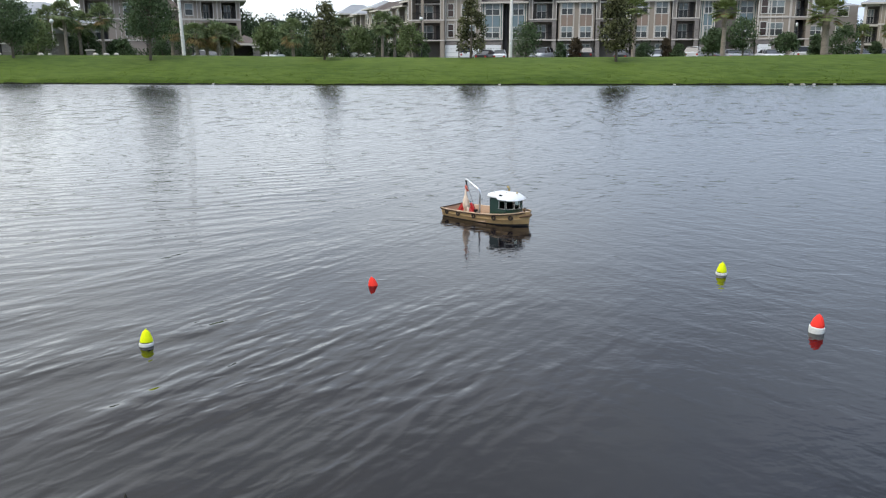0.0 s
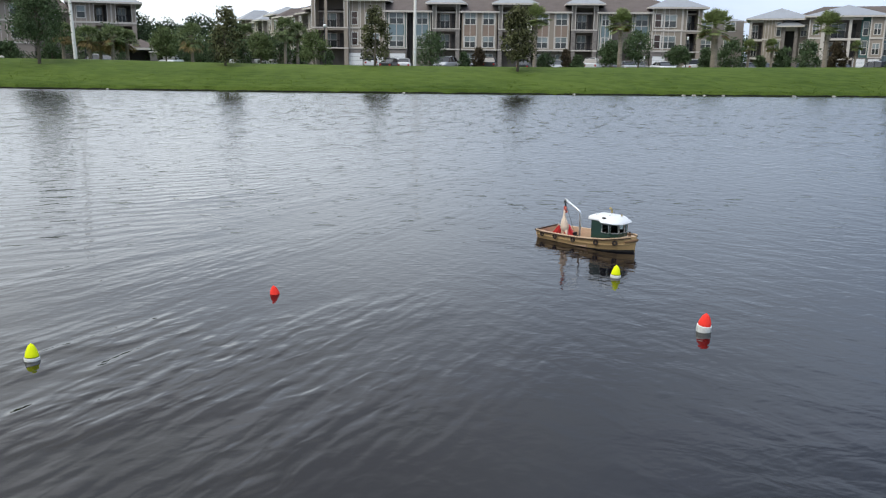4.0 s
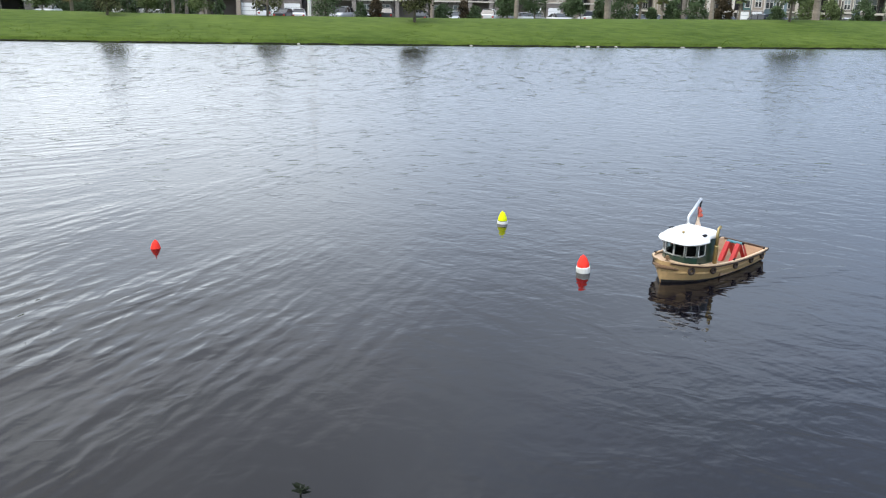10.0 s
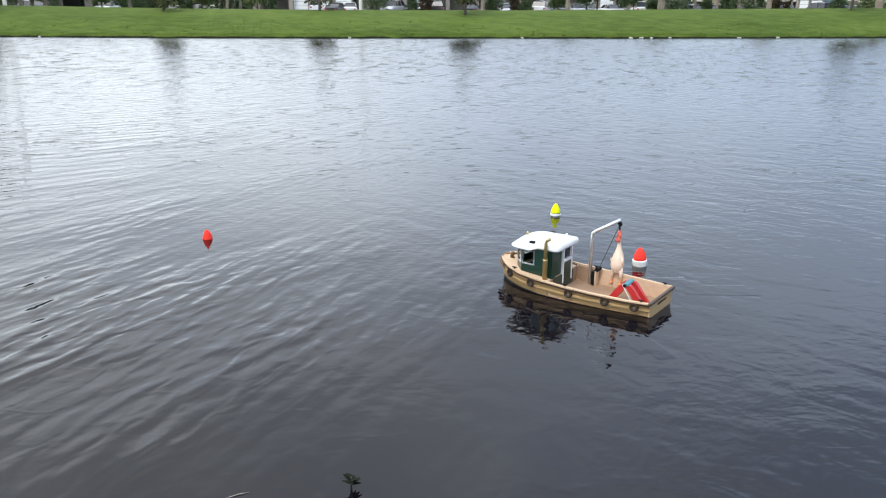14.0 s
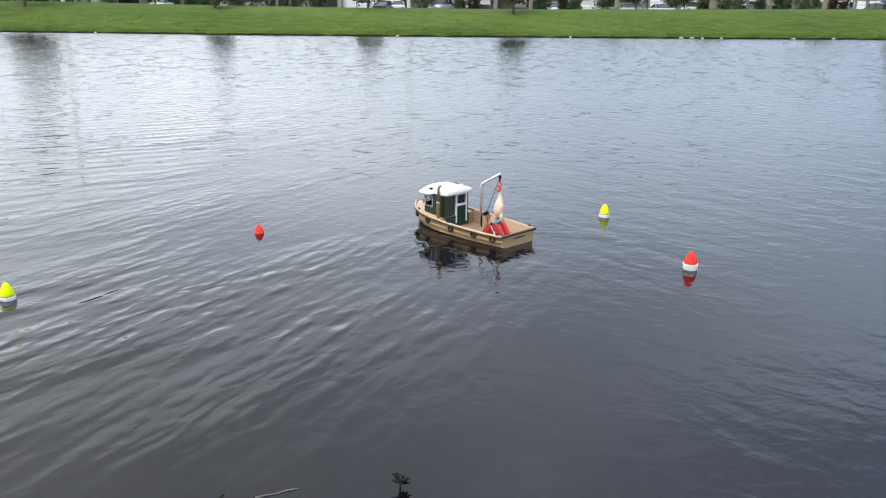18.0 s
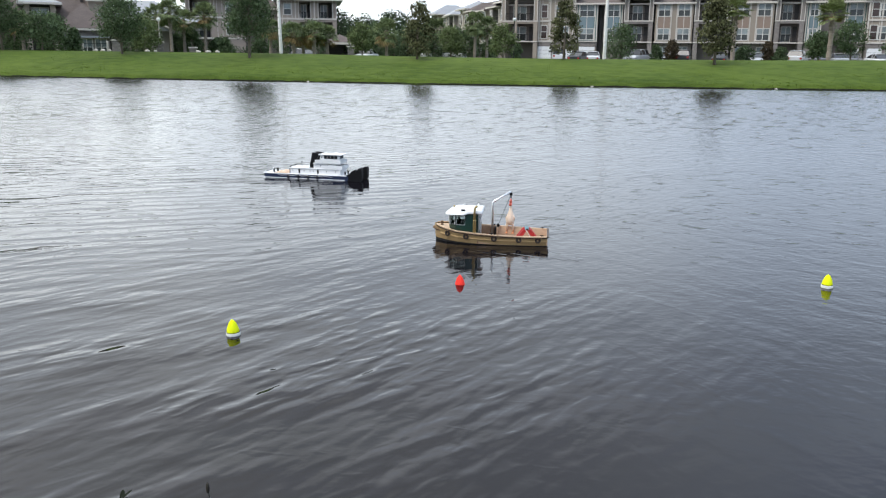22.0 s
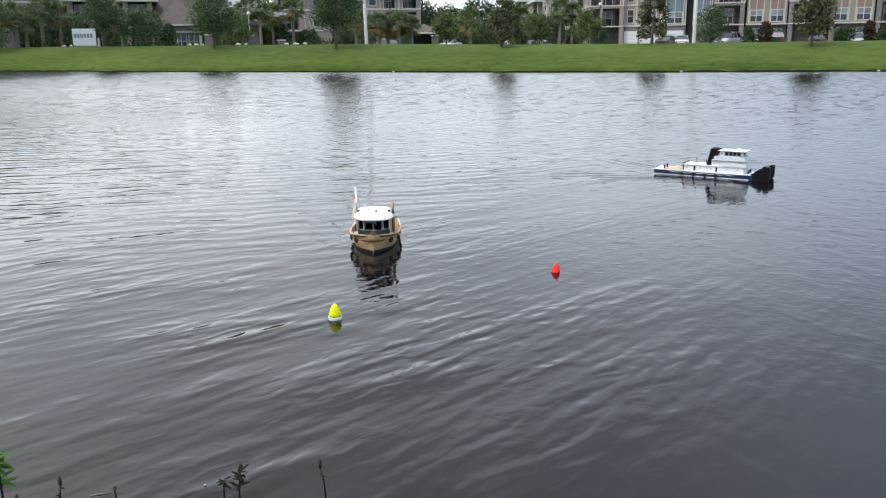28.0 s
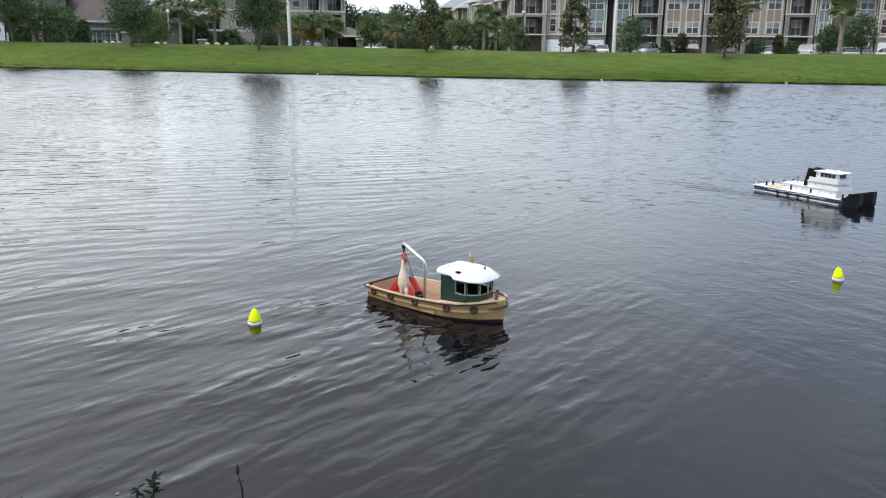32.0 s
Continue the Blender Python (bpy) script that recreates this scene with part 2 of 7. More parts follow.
    swell = op("MULTIPLY", op("ADD", op("ADD", layer(36, 4.5, 2.3, 0.6, 0.008, 0.4), train(37, 0.34, 0.0028, 4.0)), layer(30, 3.5, 6.5, 1.0, 0.0046, 0.4)), op("MULTIPLY", ranged(X, -5.6, -3.0, 1.0, 0.0), op("MULTIPLY", ranged(Y, 5.0, 7.0, 0.15, 1.0), ranged(Y, 10.0, 18.0, 1.0, 0.15))))
    cross = op("MULTIPLY", layer(-48, 2.6, 4.2, 1.4, 0.0048, 0.5), op("MULTIPLY", ranged(X, -1.6, 1.2, 0.45, 1.0), ranged(Y, 5.0, 20.0, 1.0, 0.5)))
    calm = op("MULTIPLY", op("ADD", layer(-25, 1.4, 3.2, 3.0, 0.0105, 0.6), layer(40, 1.3, 14.0, 1.0, 0.0020, 0.3)), op("MULTIPLY", ranged(X, -1.2, 1.4, 0.15, 1.0), ranged(Y, 5.0, 14.0, 1.0, 0.35)))
    fine = op("MULTIPLY", layer(15, 1.5, 17.0, 2.0, 0.0019, 0.2), ranged(Y, 3.2, 8.0, 0.28, 0.85))
    # far out: sparse wavelets, streaks stretched along the view, and a bump tilt towards the viewer that brightens
    # reflections
    wavelets = op("MULTIPLY", ranged(layer(10, 2.3, 7.0, 2.0, 1.0, 0.5), 0.60, 0.78, 0.0, 0.0048), op("MULTIPLY", ranged(Y, 5.5, 14.0, 0.10, 1.0), ranged(layer(20, 2.5, 0.22, 2.0, 1.0, 0.4), 0.36, 0.66, 0.40, 1.40)))
    chop = op("MULTIPLY", layer(5, 1.5, 7.5, 2.0, 0.0032, 0.2), op("MULTIPLY", ranged(Y, 5.0, 22.0, 0.10, 1.0), ranged(Y, 28.0, 52.0, 1.0, 2.8)))
    sway = op("MULTIPLY", layer(80, 1.3, 6.0, 2.0, 0.0090, 0.3), ranged(Y, 8.0, 20.0, 0.0, 1.0))
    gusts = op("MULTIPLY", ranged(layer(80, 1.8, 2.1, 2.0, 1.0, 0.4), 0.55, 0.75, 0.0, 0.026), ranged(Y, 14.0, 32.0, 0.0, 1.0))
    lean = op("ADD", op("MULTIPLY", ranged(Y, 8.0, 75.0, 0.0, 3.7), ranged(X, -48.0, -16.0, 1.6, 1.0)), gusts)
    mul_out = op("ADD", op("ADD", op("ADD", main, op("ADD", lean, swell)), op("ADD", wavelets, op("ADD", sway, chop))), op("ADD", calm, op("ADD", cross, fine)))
    far = ranged(Y, 4.0, 34.0, 0.030, 0.085)
    nt.links.new(far, b.inputs["Roughness"])
    bp = nt.nodes.new("ShaderNodeBump")
    bp.inputs["Strength"].default_value, bp.inputs["Distance"].default_value = 1.0, 1.0
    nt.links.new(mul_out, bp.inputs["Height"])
    nt.links.new(bp.outputs["Normal"], b.inputs["Normal"])
    return m


M_WATER = water_material("pond_water")
M_WAKE = water_material("wake_water", False)
M_GRASS = material("mown_grass", (0.081, 0.113, 0.020), 0.95, vary=0.35, scale=0.16, fine=1.9, bump=0.05, grime=(0.034, 0.064, 0.008), spec=0.1, stretch=(0.5, 1, 1))
M_BLADE = leaf_material("grass_blades", (0.108, 0.156, 0.028), vary=0.25, through=0.7)
M_ASPHALT = material("asphalt", (0.06, 0.06, 0.06), 0.9, vary=0.3, scale=0.5, fine=30, bump=0.01)
M_MUD = material("wet_bank_soil", (0.012, 0.013, 0.007), 0.9, vary=0.5, scale=2.0, fine=14, bump=0.04, spec=0.1)
M_BARK = material("grey_bark", (0.16, 0.13, 0.10), 0.9, vary=0.4, scale=4.0, fine=30, bump=0.02, stretch=(1, 1, 0.3))
M_PALMBARK = material("palm_trunk_bark", (0.235, 0.195, 0.155), 0.9, vary=0.4, scale=3.0, fine=14, bump=0.03, stretch=(0.6, 0.6, 2.5))
M_LEAF_OAK = leaf_material("oak_leaves", (0.090, 0.128, 0.062))
M_LEAF_MAG = leaf_material("magnolia_leaves", (0.108, 0.112, 0.054), vary=0.7)
M_LEAF_LIGHT = leaf_material("light_green_leaves", (0.125, 0.158, 0.066))
M_LEAF_DARK = leaf_material("far_wood_leaves", (0.052, 0.074, 0.040))
M_LEAF_RED = leaf_material("reddish_shrub_leaves", (0.080, 0.062, 0.038))
M_FROND = leaf_material("palm_fronds", (0.155, 0.192, 0.088))
M_FROND_SUN = leaf_material("pale_palm_fronds", (0.205, 0.240, 0.100), vary=0.35)
M_DRYFROND = leaf_material("dry_palm_fronds", (0.26, 0.19, 0.085))
M_HEDGE = leaf_material("hedge_leaves", (0.052, 0.082, 0.036))
M_STUCCO = material("grey_stucco", (0.250, 0.222, 0.196), 0.85, vary=0.10, scale=0.5, fine=12, bump=0.004)
M_BEIGE = material("beige_stucco", (0.31, 0.262, 0.208), 0.85, vary=0.10, scale=0.5, fine=12, bump=0.004)
M_TAUPE = material("taupe_lap_siding", (0.165, 0.140, 0.124), 0.8, vary=0.12, scale=0.5, fine=10, stretch=(0.2, 0.2, 4))
M_BROWNPANEL = material("tan_panel", (0.270, 0.198, 0.152), 0.8, vary=0.10, scale=0.7, fine=12)
M_TEAL = material("teal_board_siding", (0.070, 0.150, 0.140), 0.75, vary=0.12, scale=0.6, fine=12)
M_STONE = material("grey_brown_stone_veneer", (0.22, 0.195, 0.175), 0.9, vary=0.35, scale=2.0, fine=8, bump=0.02)
M_TRIM = material("white_trim_paint", (0.57, 0.52, 0.455), 0.6, vary=0.06, scale=1.0, fine=12)
M_FRAME = material("white_window_frame", (0.60, 0.575, 0.52), 0.5, vary=0.05, scale=1.0, fine=12)
# recess shade put into back walls; also dark doors, brackets, pipe and vents
M_DARK = material("recess_shade_and_dark_paint", (0.055, 0.05, 0.048), 0.8, vary=0.25, scale=1.0, fine=9)
M_GARAGE = material("white_garage_door", (0.80, 0.80, 0.79), 0.5, vary=0.04, scale=0.6, fine=8)
M_METALROOF = material("grey_metal_roof", (0.31, 0.32, 0.335), 0.45, metal=0.3, vary=0.12, scale=0.4, fine=4)
M_SHINGLE = material("brown_shingle_roof", (0.125, 0.10, 0.088), 0.95, vary=0.25, scale=1.0, fine=9, bump=0.02)
M_WINDOW = glass_material("window_glass", (0.050, 0.055, 0.052))
M_BLIND = glass_material("blind_behind_glass", (0.22, 0.25, 0.245), 0.12)
M_BLUEPANEL = material("pale_blue_panel", (0.165, 0.225, 0.245), 0.75, vary=0.10, scale=0.7, fine=12)
M_TANWALL = material("tan_stucco", (0.315, 0.265, 0.222), 0.85, vary=0.10, scale=0.5, fine=12, bump=0.004)
M_RAIL = material("black_iron", (0.025, 0.025, 0.027), 0.5, metal=0.5, vary=0.2)
M_POLE = material("pale_concrete_pole", (0.62, 0.60, 0.56), 0.8, vary=0.12, scale=1.2, fine=18, bump=0.004)
M_LAMPGLOBE = material("milky_lamp_globe", (0.75, 0.75, 0.72), 0.4, vary=0.05)
M_SIGN = material("white_sign_face", (0.78, 0.78, 0.76), 0.6, vary=0.06, scale=1.0)
M_INK = material("dark_grey_lettering", (0.20, 0.25, 0.27), 0.6, vary=0.1)
M_TYRE = material("tyre_rubber", (0.022, 0.021, 0.020), 0.85, vary=0.3, scale=20, fine=90)
M_RIM = material("alloy_rim", (0.45, 0.45, 0.46), 0.35, metal=0.8, vary=0.1)
M_CARGLASS = glass_material("car_glass", (0.015, 0.017, 0.02))
M_LIGHTRED = material("red_tail_lamp", (0.35, 0.02, 0.015), 0.3, vary=0.1)
M_LIGHTCLR = material("clear_headlamp", (0.7, 0.72, 0.74), 0.2, vary=0.05)
PAINTS = {}


def car_paint(key, rgb):
    if key not in PAINTS:
        PAINTS[key] = material(key + "_car_paint", rgb, 0.28, metal=0.1, vary=0.06, scale=0.6, fine=4, coat=0.6)
    return PAINTS[key]

# ---------------------------------------------------------------- mesh tools
class Shape:
    """Gathers vertices and faces of one mesh."""

    def __init__(self):
        self.v, self.f, self.m = [], [], None

    def face(self, *pts):
        n = len(self.v)
        self.v += [tuple(p) for p in pts]
        self.f.append(tuple(range(n, n + len(pts))))

    def box(self, x0, x1, y0, y1, z0, z1, c=0.0):
        """A box, its long edges chamfered by c."""
        if c <= 0:
            n = len(self.v)
            self.v += [(x, y, z) for z in (z0, z1) for y in (y0, y1) for x in (x0, x1)]
            self.f += [tuple(n + i for i in q) for q in ((0, 2, 3, 1), (4, 5, 7, 6), (0, 1, 5, 4), (2, 6, 7, 3), (0, 4, 6, 2), (1, 3, 7, 5))]
            return
        n = len(self.v)
        rings = [(z0, c), (z0 + c, 0), (z1 - c, 0), (z1, c)]
        for z, i in rings:
            a, b, p, q = x0 + i, x1 - i, y0 + i, y1 - i
            self.v += [(a + c, p, z), (b - c, p, z), (b, p + c, z), (b, q - c, z), (b - c, q, z), (a + c, q, z), (a, q - c, z), (a, p + c, z)]
        for k in range(3):
            for i in range(8):
                j = (i + 1) % 8
                self.f.append((n + 8 * k + i, n + 8 * k + j, n + 8 * k + 8 + j, n + 8 * k + 8 + i))
        self.f.append(tuple(n + i for i in range(7, -1, -1)))
        self.f.append(tuple(n + 24 + i for i in range(8)))

    def tube(self, path, radii, sides=8, cap=True, start=0.0):
        """A round tube along a path."""
        path = [Vector(p) for p in path]
        if not isinstance(radii, (list, tuple)):
            radii = [radii] * len(path)
        n = len(self.v)
        up = Vector((0, 0, 1))
        for i, p in enumerate(path):
            d = (path[min(i + 1, len(path) - 1)] - path[max(i - 1, 0)]).normalized()
            ref = up if abs(d.z) < 0.95 else Vector((0, 1, 0))
            a = d.cross(ref).normalized()
            b = d.cross(a)
            for k in range(sides):
                w = start + 2 * math.pi * k / sides
                self.v.append(tuple(p + (a * math.cos(w) + b * math.sin(w)) * radii[i]))
        for i in range(len(path) - 1):
            for k in range(sides):
                j = (k + 1) % sides
                self.f.append((n + i * sides + k, n + i * sides + j, n + (i + 1) * sides + j, n + (i + 1) * sides + k))
        if cap:
            self.f.append(tuple(n + k for k in range(sides - 1, -1, -1)))
            e = n + (len(path) - 1) * sides
            self.f.append(tuple(e + k for k in range(sides)))

    def lathe(self, profile, sides=16, at=(0, 0, 0)):
        """A body turned round z from (radius, height) pairs."""
        n = len(self.v)
        for r, z in profile:
            for k in range(sides):
                w = 2 * math.pi * k / sides
                self.v.append((at[0] + r * math.cos(w), at[1] + r * math.sin(w), at[2] + z))
        for i in range(len(profile) - 1):
            for k in range(sides):
                j = (k + 1) % sides
                self.f.append((n + i * sides + k, n + i * sides + j, n + (i + 1) * sides + j, n + (i + 1) * sides + k))
        self.f.append(tuple(n + k for k in range(sides - 1, -1, -1)))
        e = n + (len(profile) - 1) * sides
        self.f.append(tuple(e + k for k in range(sides)))

    def ring(self, centre, axis, radius, thick, sides=14, cut=8):
        """A torus round an axis: a tyre or a hoop."""
        axis = Vector(axis).normalized()
        a = axis.orthogonal().normalized()
        b = axis.cross(a)
        n = len(self.v)
        for i in range(sides):
            w = 2 * math.pi * i / sides
            d = a * math.cos(w) + b * math.sin(w)
            for k in range(cut):
                u = 2 * math.pi * k / cut
                self.v.append(tuple(Vector(centre) + d * (radius + thick * math.cos(u)) + axis * thick * math.sin(u)))
        for i in range(sides):
            for k in range(cut):
                i2, k2 = (i + 1) % sides, (k + 1) % cut
                self.f.append((n + i * cut + k, n + i2 * cut + k, n + i2 * cut + k2, n + i * cut + k2))

    def loft(self, rows, close=False):
        """Skin over rows of points, each of the same count."""
        n, c = len(self.v), len(rows[0])
        for r in rows:
            self.v += [tuple(p) for p in r]
        for i in range(len(rows) - 1):
            for k in range(c if close else c - 1):
                j = (k + 1) % c
                self.f.append((n + i * c + k, n + i * c + j, n + (i + 1) * c + j, n + (i + 1) * c + k))

    def cap(self, pts):
        self.face(*pts)

    def mesh(self, name, smooth=False):
        me = bpy.data.meshes.new(name)
        me.from_pydata(self.v, [], self.f)
        if smooth:
            me.polygons.foreach_set("use_smooth", [True] * len(me.polygons))
        me.validate()
        me.update()
        return me


def lattice(xs, zs, y0, y1):
    """One connected frame: bars on every even row and column of a grid, open between them."""
    s, seen = Shape(), {}

    def vert(i, j, y):
        if (i, j, y) not in seen:
            seen[(i, j, y)] = len(s.v)
            s.v.append((xs[i], y, zs[j]))
        return seen[(i, j, y)]

    def bar(i, j):
        return 0 <= i < len(xs) - 1 and 0 <= j < len(zs) - 1 and (i % 2 == 0 or j % 2 == 0)

    for i in range(len(xs) - 1):
        for j in range(len(zs) - 1):
            if bar(i, j):
                s.f.append((vert(i, j, y0), vert(i + 1, j, y0), vert(i + 1, j + 1, y0), vert(i, j + 1, y0)))
                for di, dj, p, q in ((-1, 0, (i, j + 1), (i, j)), (1, 0, (i + 1, j), (i + 1, j + 1)), (0, -1, (i, j), (i + 1, j)), (0, 1, (i + 1, j + 1), (i, j + 1))):
                    if not bar(i + di, j + dj):
                        s.f.append((vert(*q, y0), vert(*p, y0), vert(*p, y1), vert(*q, y1)))
    return s


def solid(name, shape, mat, smooth=False):
    me = shape.mesh(name, smooth) if isinstance(shape, Shape) else shape
    ob = new(name, me)
    if mat:
        me.materials.append(mat)
    return ob


def part(name, shape, mat, parent, label="", smooth=False, at=None):
    """One mesh under a thing or under a part."""
    ob = solid(name, shape, mat, smooth) if isinstance(shape, Shape) else new(name, shape)
    ob.parent = parent
    if at is not None:
        ob.matrix_basis = at
    if label:
        tagged(ob, label)
    return ob


def thing(name, m, label, category, group="", kind=""):
    ob = new(name)
    ob.empty_display_size = 0.2
    ob.matrix_basis = m
    return tagged(ob, label, category, group, kind)


def fix_normals(me):
    bm = bmesh.new()
    bm.from_mesh(me)
    bmesh.ops.recalc_face_normals(bm, faces=bm.faces)
    bm.to_mesh(me)
    bm.free()


# ---------------------------------------------------------------- the lie of the land
EYE = 2.02
SHORE_X = [-140, -90, -61, -41, -30, -13.5, -1.5, 4.6, 11.7, 16.6, 30, 60, 140]
SHORE_Y = [58, 53, 51, 50.8, 51.5, 52.6, 54.6, 55.7, 57.0, 58.0, 61.5, 68, 78]
CREST_X = [-90, -60, -33, -22, -12, 3, 19, 33, 80]
CREST_Z = [1.92, 1.9, 1.83, 1.69, 1.64, 1.67, 1.85, 2.0, 2.1]
PLAIN = 0.85                       # the level behind the bank


def shore(x):
    return float(np.interp(x, SHORE_X, SHORE_Y)) + 0.12 * math.sin(x * 0.9) + 0.07 * math.sin(x * 2.7 + 1)


def ground_z(x, y):
    """Height of the ground: near bank, pond bed, far bank, plain behind."""
    s = y - shore(x)
    crest = float(np.interp(x, CREST_X, CREST_Z))
    rough = 0.05 * math.sin(x * 0.35 + 1) * math.sin(y * 0.4) + 0.025 * math.sin(x * 1.3) * math.sin(y * 1.1 + 2)
    if s >= 0:
        if s < 0.35:
            return 0.24 * s / 0.35
        if s < 10:
            u = (s - 0.35) / 9.65
            return 0.24 + (crest - 0.24) * (u * (1.35 - 0.35 * u)) + rough * min(1, u * 3) * (1 - u)
        if s < 13:
            return crest
        if s < 30:
            u = (s - 13) / 17
            return crest + (PLAIN - crest) * u * u * (3 - 2 * u)
        return PLAIN
    n = 1.55 + 0.2 * math.sin(x * 0.8) + 0.1 * math.sin(x * 2.3)     # near water's edge
    d = min(-s, y - n)
    if y <= n:
        return min(0.9, 0.05 + 0.16 * (n - y)) + rough * 0.5
    return -min(1.2, 0.35 * d + 0.05)


def bearing(az, dist):
    a = radians(az)
    return dist * math.sin(a), dist * math.cos(a)


def on_bank(az, s):
    """The place at a bearing, s metres behind the far water's edge."""
    d = 40.0
    for _ in range(40):
        x, y = bearing(az, d)
        d += (shore(x) + s - y) * 0.8
    return x, y


def level_at(el, dist):
    return EYE + dist * math.tan(radians(el))

# ---------------------------------------------------------------- ground and water
def build_ground():
    xs = np.unique(np.concatenate([np.linspace(-900, -120, 14), np.linspace(-120, 70, 191), np.linspace(70, 900, 16)]))
    ys = np.unique(np.concatenate([np.linspace(-900, -12, 10), np.linspace(-12, 4, 33), np.linspace(4, 48, 12), np.linspace(48, 90, 113), np.linspace(90, 150, 16), np.linspace(150, 2500, 12)]))
    sh = Shape()
    for y in ys:
        for x in xs:
            sh.v.append((x, y, ground_z(x, y)))
    c = len(xs)
    sh.f = [(j * c + i, j * c + i + 1, (j + 1) * c + i + 1, (j + 1) * c + i) for j in range(len(ys) - 1) for i in range(c - 1)]
    g = solid("ground", sh, M_GRASS, True)
    return tagged(g, "bright green mown grass bank and level ground", "ground", kind="structure")


def build_water():
    sh = Shape()
    xs, ys = np.linspace(-180, 170, 41), np.linspace(0.9, 94, 24)
    for y in ys:
        for x in xs:
            sh.v.append((x, y, 0.0))
    c = len(xs)
    sh.f = [(j * c + i, j * c + i + 1, (j + 1) * c + i + 1, (j + 1) * c + i) for j in range(len(ys) - 1) for i in range(c - 1)]
    w = solid("water", sh, M_WATER, True)
    return tagged(w, "dark wind-rippled pond water reflecting the cloudy sky", "water", kind="structure")


build_ground()
water = build_water()


def build_lip():
    """The bare dark soil edge where the far bank meets the water."""
    sh = Shape()
    rows = []
    for x in np.arange(-110, 70, 0.5):
        y = shore(x)
        h = 0.055 + 0.04 * noise.noise((x * 0.6, 3, 0)) + 0.03 * noise.noise((x * 2.2, 9, 0))
        rows.append([(x, y - 0.10, -0.2), (x, y - 0.05 - 0.05 * noise.noise((x, 5, 1)), 0.03), (x, y + 0.02, max(0.03, h)), (x, y + 0.16, h * 0.5 + 0.07)])
    sh.loft(rows)
    return tagged(solid("bank_edge", sh, M_MUD, True), "dark wet soil edge of the grass bank at the waterline", "bank edge", kind="structure")


build_lip()


def tufts(name, spots, height, width, mat, seed, blades=4, flat=0.0):
    """Many bent grass blades in one mesh."""
    rng = np.random.default_rng(seed)
    sh = Shape()
    for x, y, z, k in spots:
        for b in range(blades):
            a = rng.uniform(0, 6.283)
            h, w = height * k * rng.uniform(0.6, 1.3), width * rng.uniform(0.6, 1.3)
            lean = rng.uniform(0.1, 0.5) * h + flat * h
            ca, sa_ = math.cos(a), math.sin(a)
            px, py = x + rng.uniform(-.1, .1), y + rng.uniform(-.1, .1)
            n = len(sh.v)
            sh.v += [(px - sa_ * w, py + ca * w, z - 0.02), (px + sa_ * w, py - ca * w, z - 0.02), (px + ca * lean, py + sa_ * lean, z + h)]
            sh.f.append((n, n + 1, n + 2))
    return solid(name, sh, mat)


def bank_grass():
    rng = np.random.default_rng(5)
    spots = []
    for _ in range(12000):
        x = rng.uniform(-78, 44)
        s = rng.uniform(0.25, 12.5)
        y = shore(x) + s
        p = noise.noise((x * 0.25, y * 0.5, 0)) * 0.5 + 0.6
        spots.append((x, y, ground_z(x, y), max(0.25, p)))
    for _ in range(3000):
        x = rng.uniform(-78, 44)
        y = shore(x) + rng.uniform(0.0, 0.5)
        spots.append((x, y, max(0.03, ground_z(x, y)), rng.uniform(0.7, 1.4)))
    # longer, rougher growth on the lower slope
    for _ in range(5000):
        x = rng.uniform(-78, 44)
        d = abs(rng.normal(0, 2.4))
        if d < 7 and noise.noise((x * 0.12, d * 0.5, 4)) > -0.25:
            y = shore(x) + 0.15 + d
            spots.append((x, y, max(0.03, ground_z(x, y)), rng.uniform(0.9, 1.9)))
    g = tufts("grass", spots, 0.035, 0.020, M_BLADE, 6, 4, 1.4)
    tagged(g, "bright green grass covering the far bank", "grass", kind="stuff")


bank_grass()

# ---------------------------------------------------------------- boats and buoys
M_PLY = material("varnished_plywood", (0.49, 0.325, 0.150), 0.45, vary=0.16, scale=3.0, fine=40, stretch=(0.35, 1, 5), coat=0.2)
M_CAP = material("dark_stained_moulding", (0.055, 0.030, 0.016), 0.5, vary=0.3, scale=6.0, fine=60, stretch=(0.4, 1, 1))
M_DECK = material("pale_wood_deck", (0.63, 0.45, 0.29), 0.6, vary=0.14, scale=5.0, fine=60, stretch=(0.3, 2, 1))
# brown wood, darkened further to put the well's shade into its colour
M_WELL = material("shaded_brown_wood", (0.30, 0.19, 0.115), 0.65, vary=0.18, scale=5.0, fine=60, stretch=(0.3, 2, 1))
M_INSIDE = material("bare_plywood_lining", (0.55, 0.375, 0.245), 0.65, vary=0.18, scale=5.0, fine=60, stretch=(0.3, 2, 1))
M_BOOT = material("black_bottom_paint", (0.018, 0.018, 0.018), 0.5, vary=0.2)
M_GREEN = material("dark_green_paint", (0.004, 0.032, 0.022), 0.3, vary=0.15, scale=6, fine=50, coat=0.3)
M_WHITE = material("white_gloss_paint", (0.80, 0.80, 0.79), 0.35, vary=0.05, scale=4.0, fine=40, coat=0.2)
M_BRASS = material("tarnished_brass", (0.40, 0.31, 0.14), 0.38, metal=0.7, vary=0.25, scale=14, fine=80)
M_ALU = material("brushed_aluminium", (0.80, 0.81, 0.82), 0.35, metal=0.85, vary=0.1, scale=20, fine=120)
M_TYREB = material("weathered_brown_rubber", (0.040, 0.027, 0.020), 0.8, vary=0.4, scale=40, fine=150, bump=0.002)
M_ROPE = material("rope_fender", (0.16, 0.095, 0.05), 0.9, vary=0.4, scale=60, fine=200, bump=0.004)
M_LATEX = material("pale_rubber_skin", (0.80, 0.62, 0.47), 0.5, vary=0.14, scale=12, fine=70)
M_COMB = material("red_rubber", (0.66, 0.13, 0.085), 0.45, vary=0.2, scale=20)
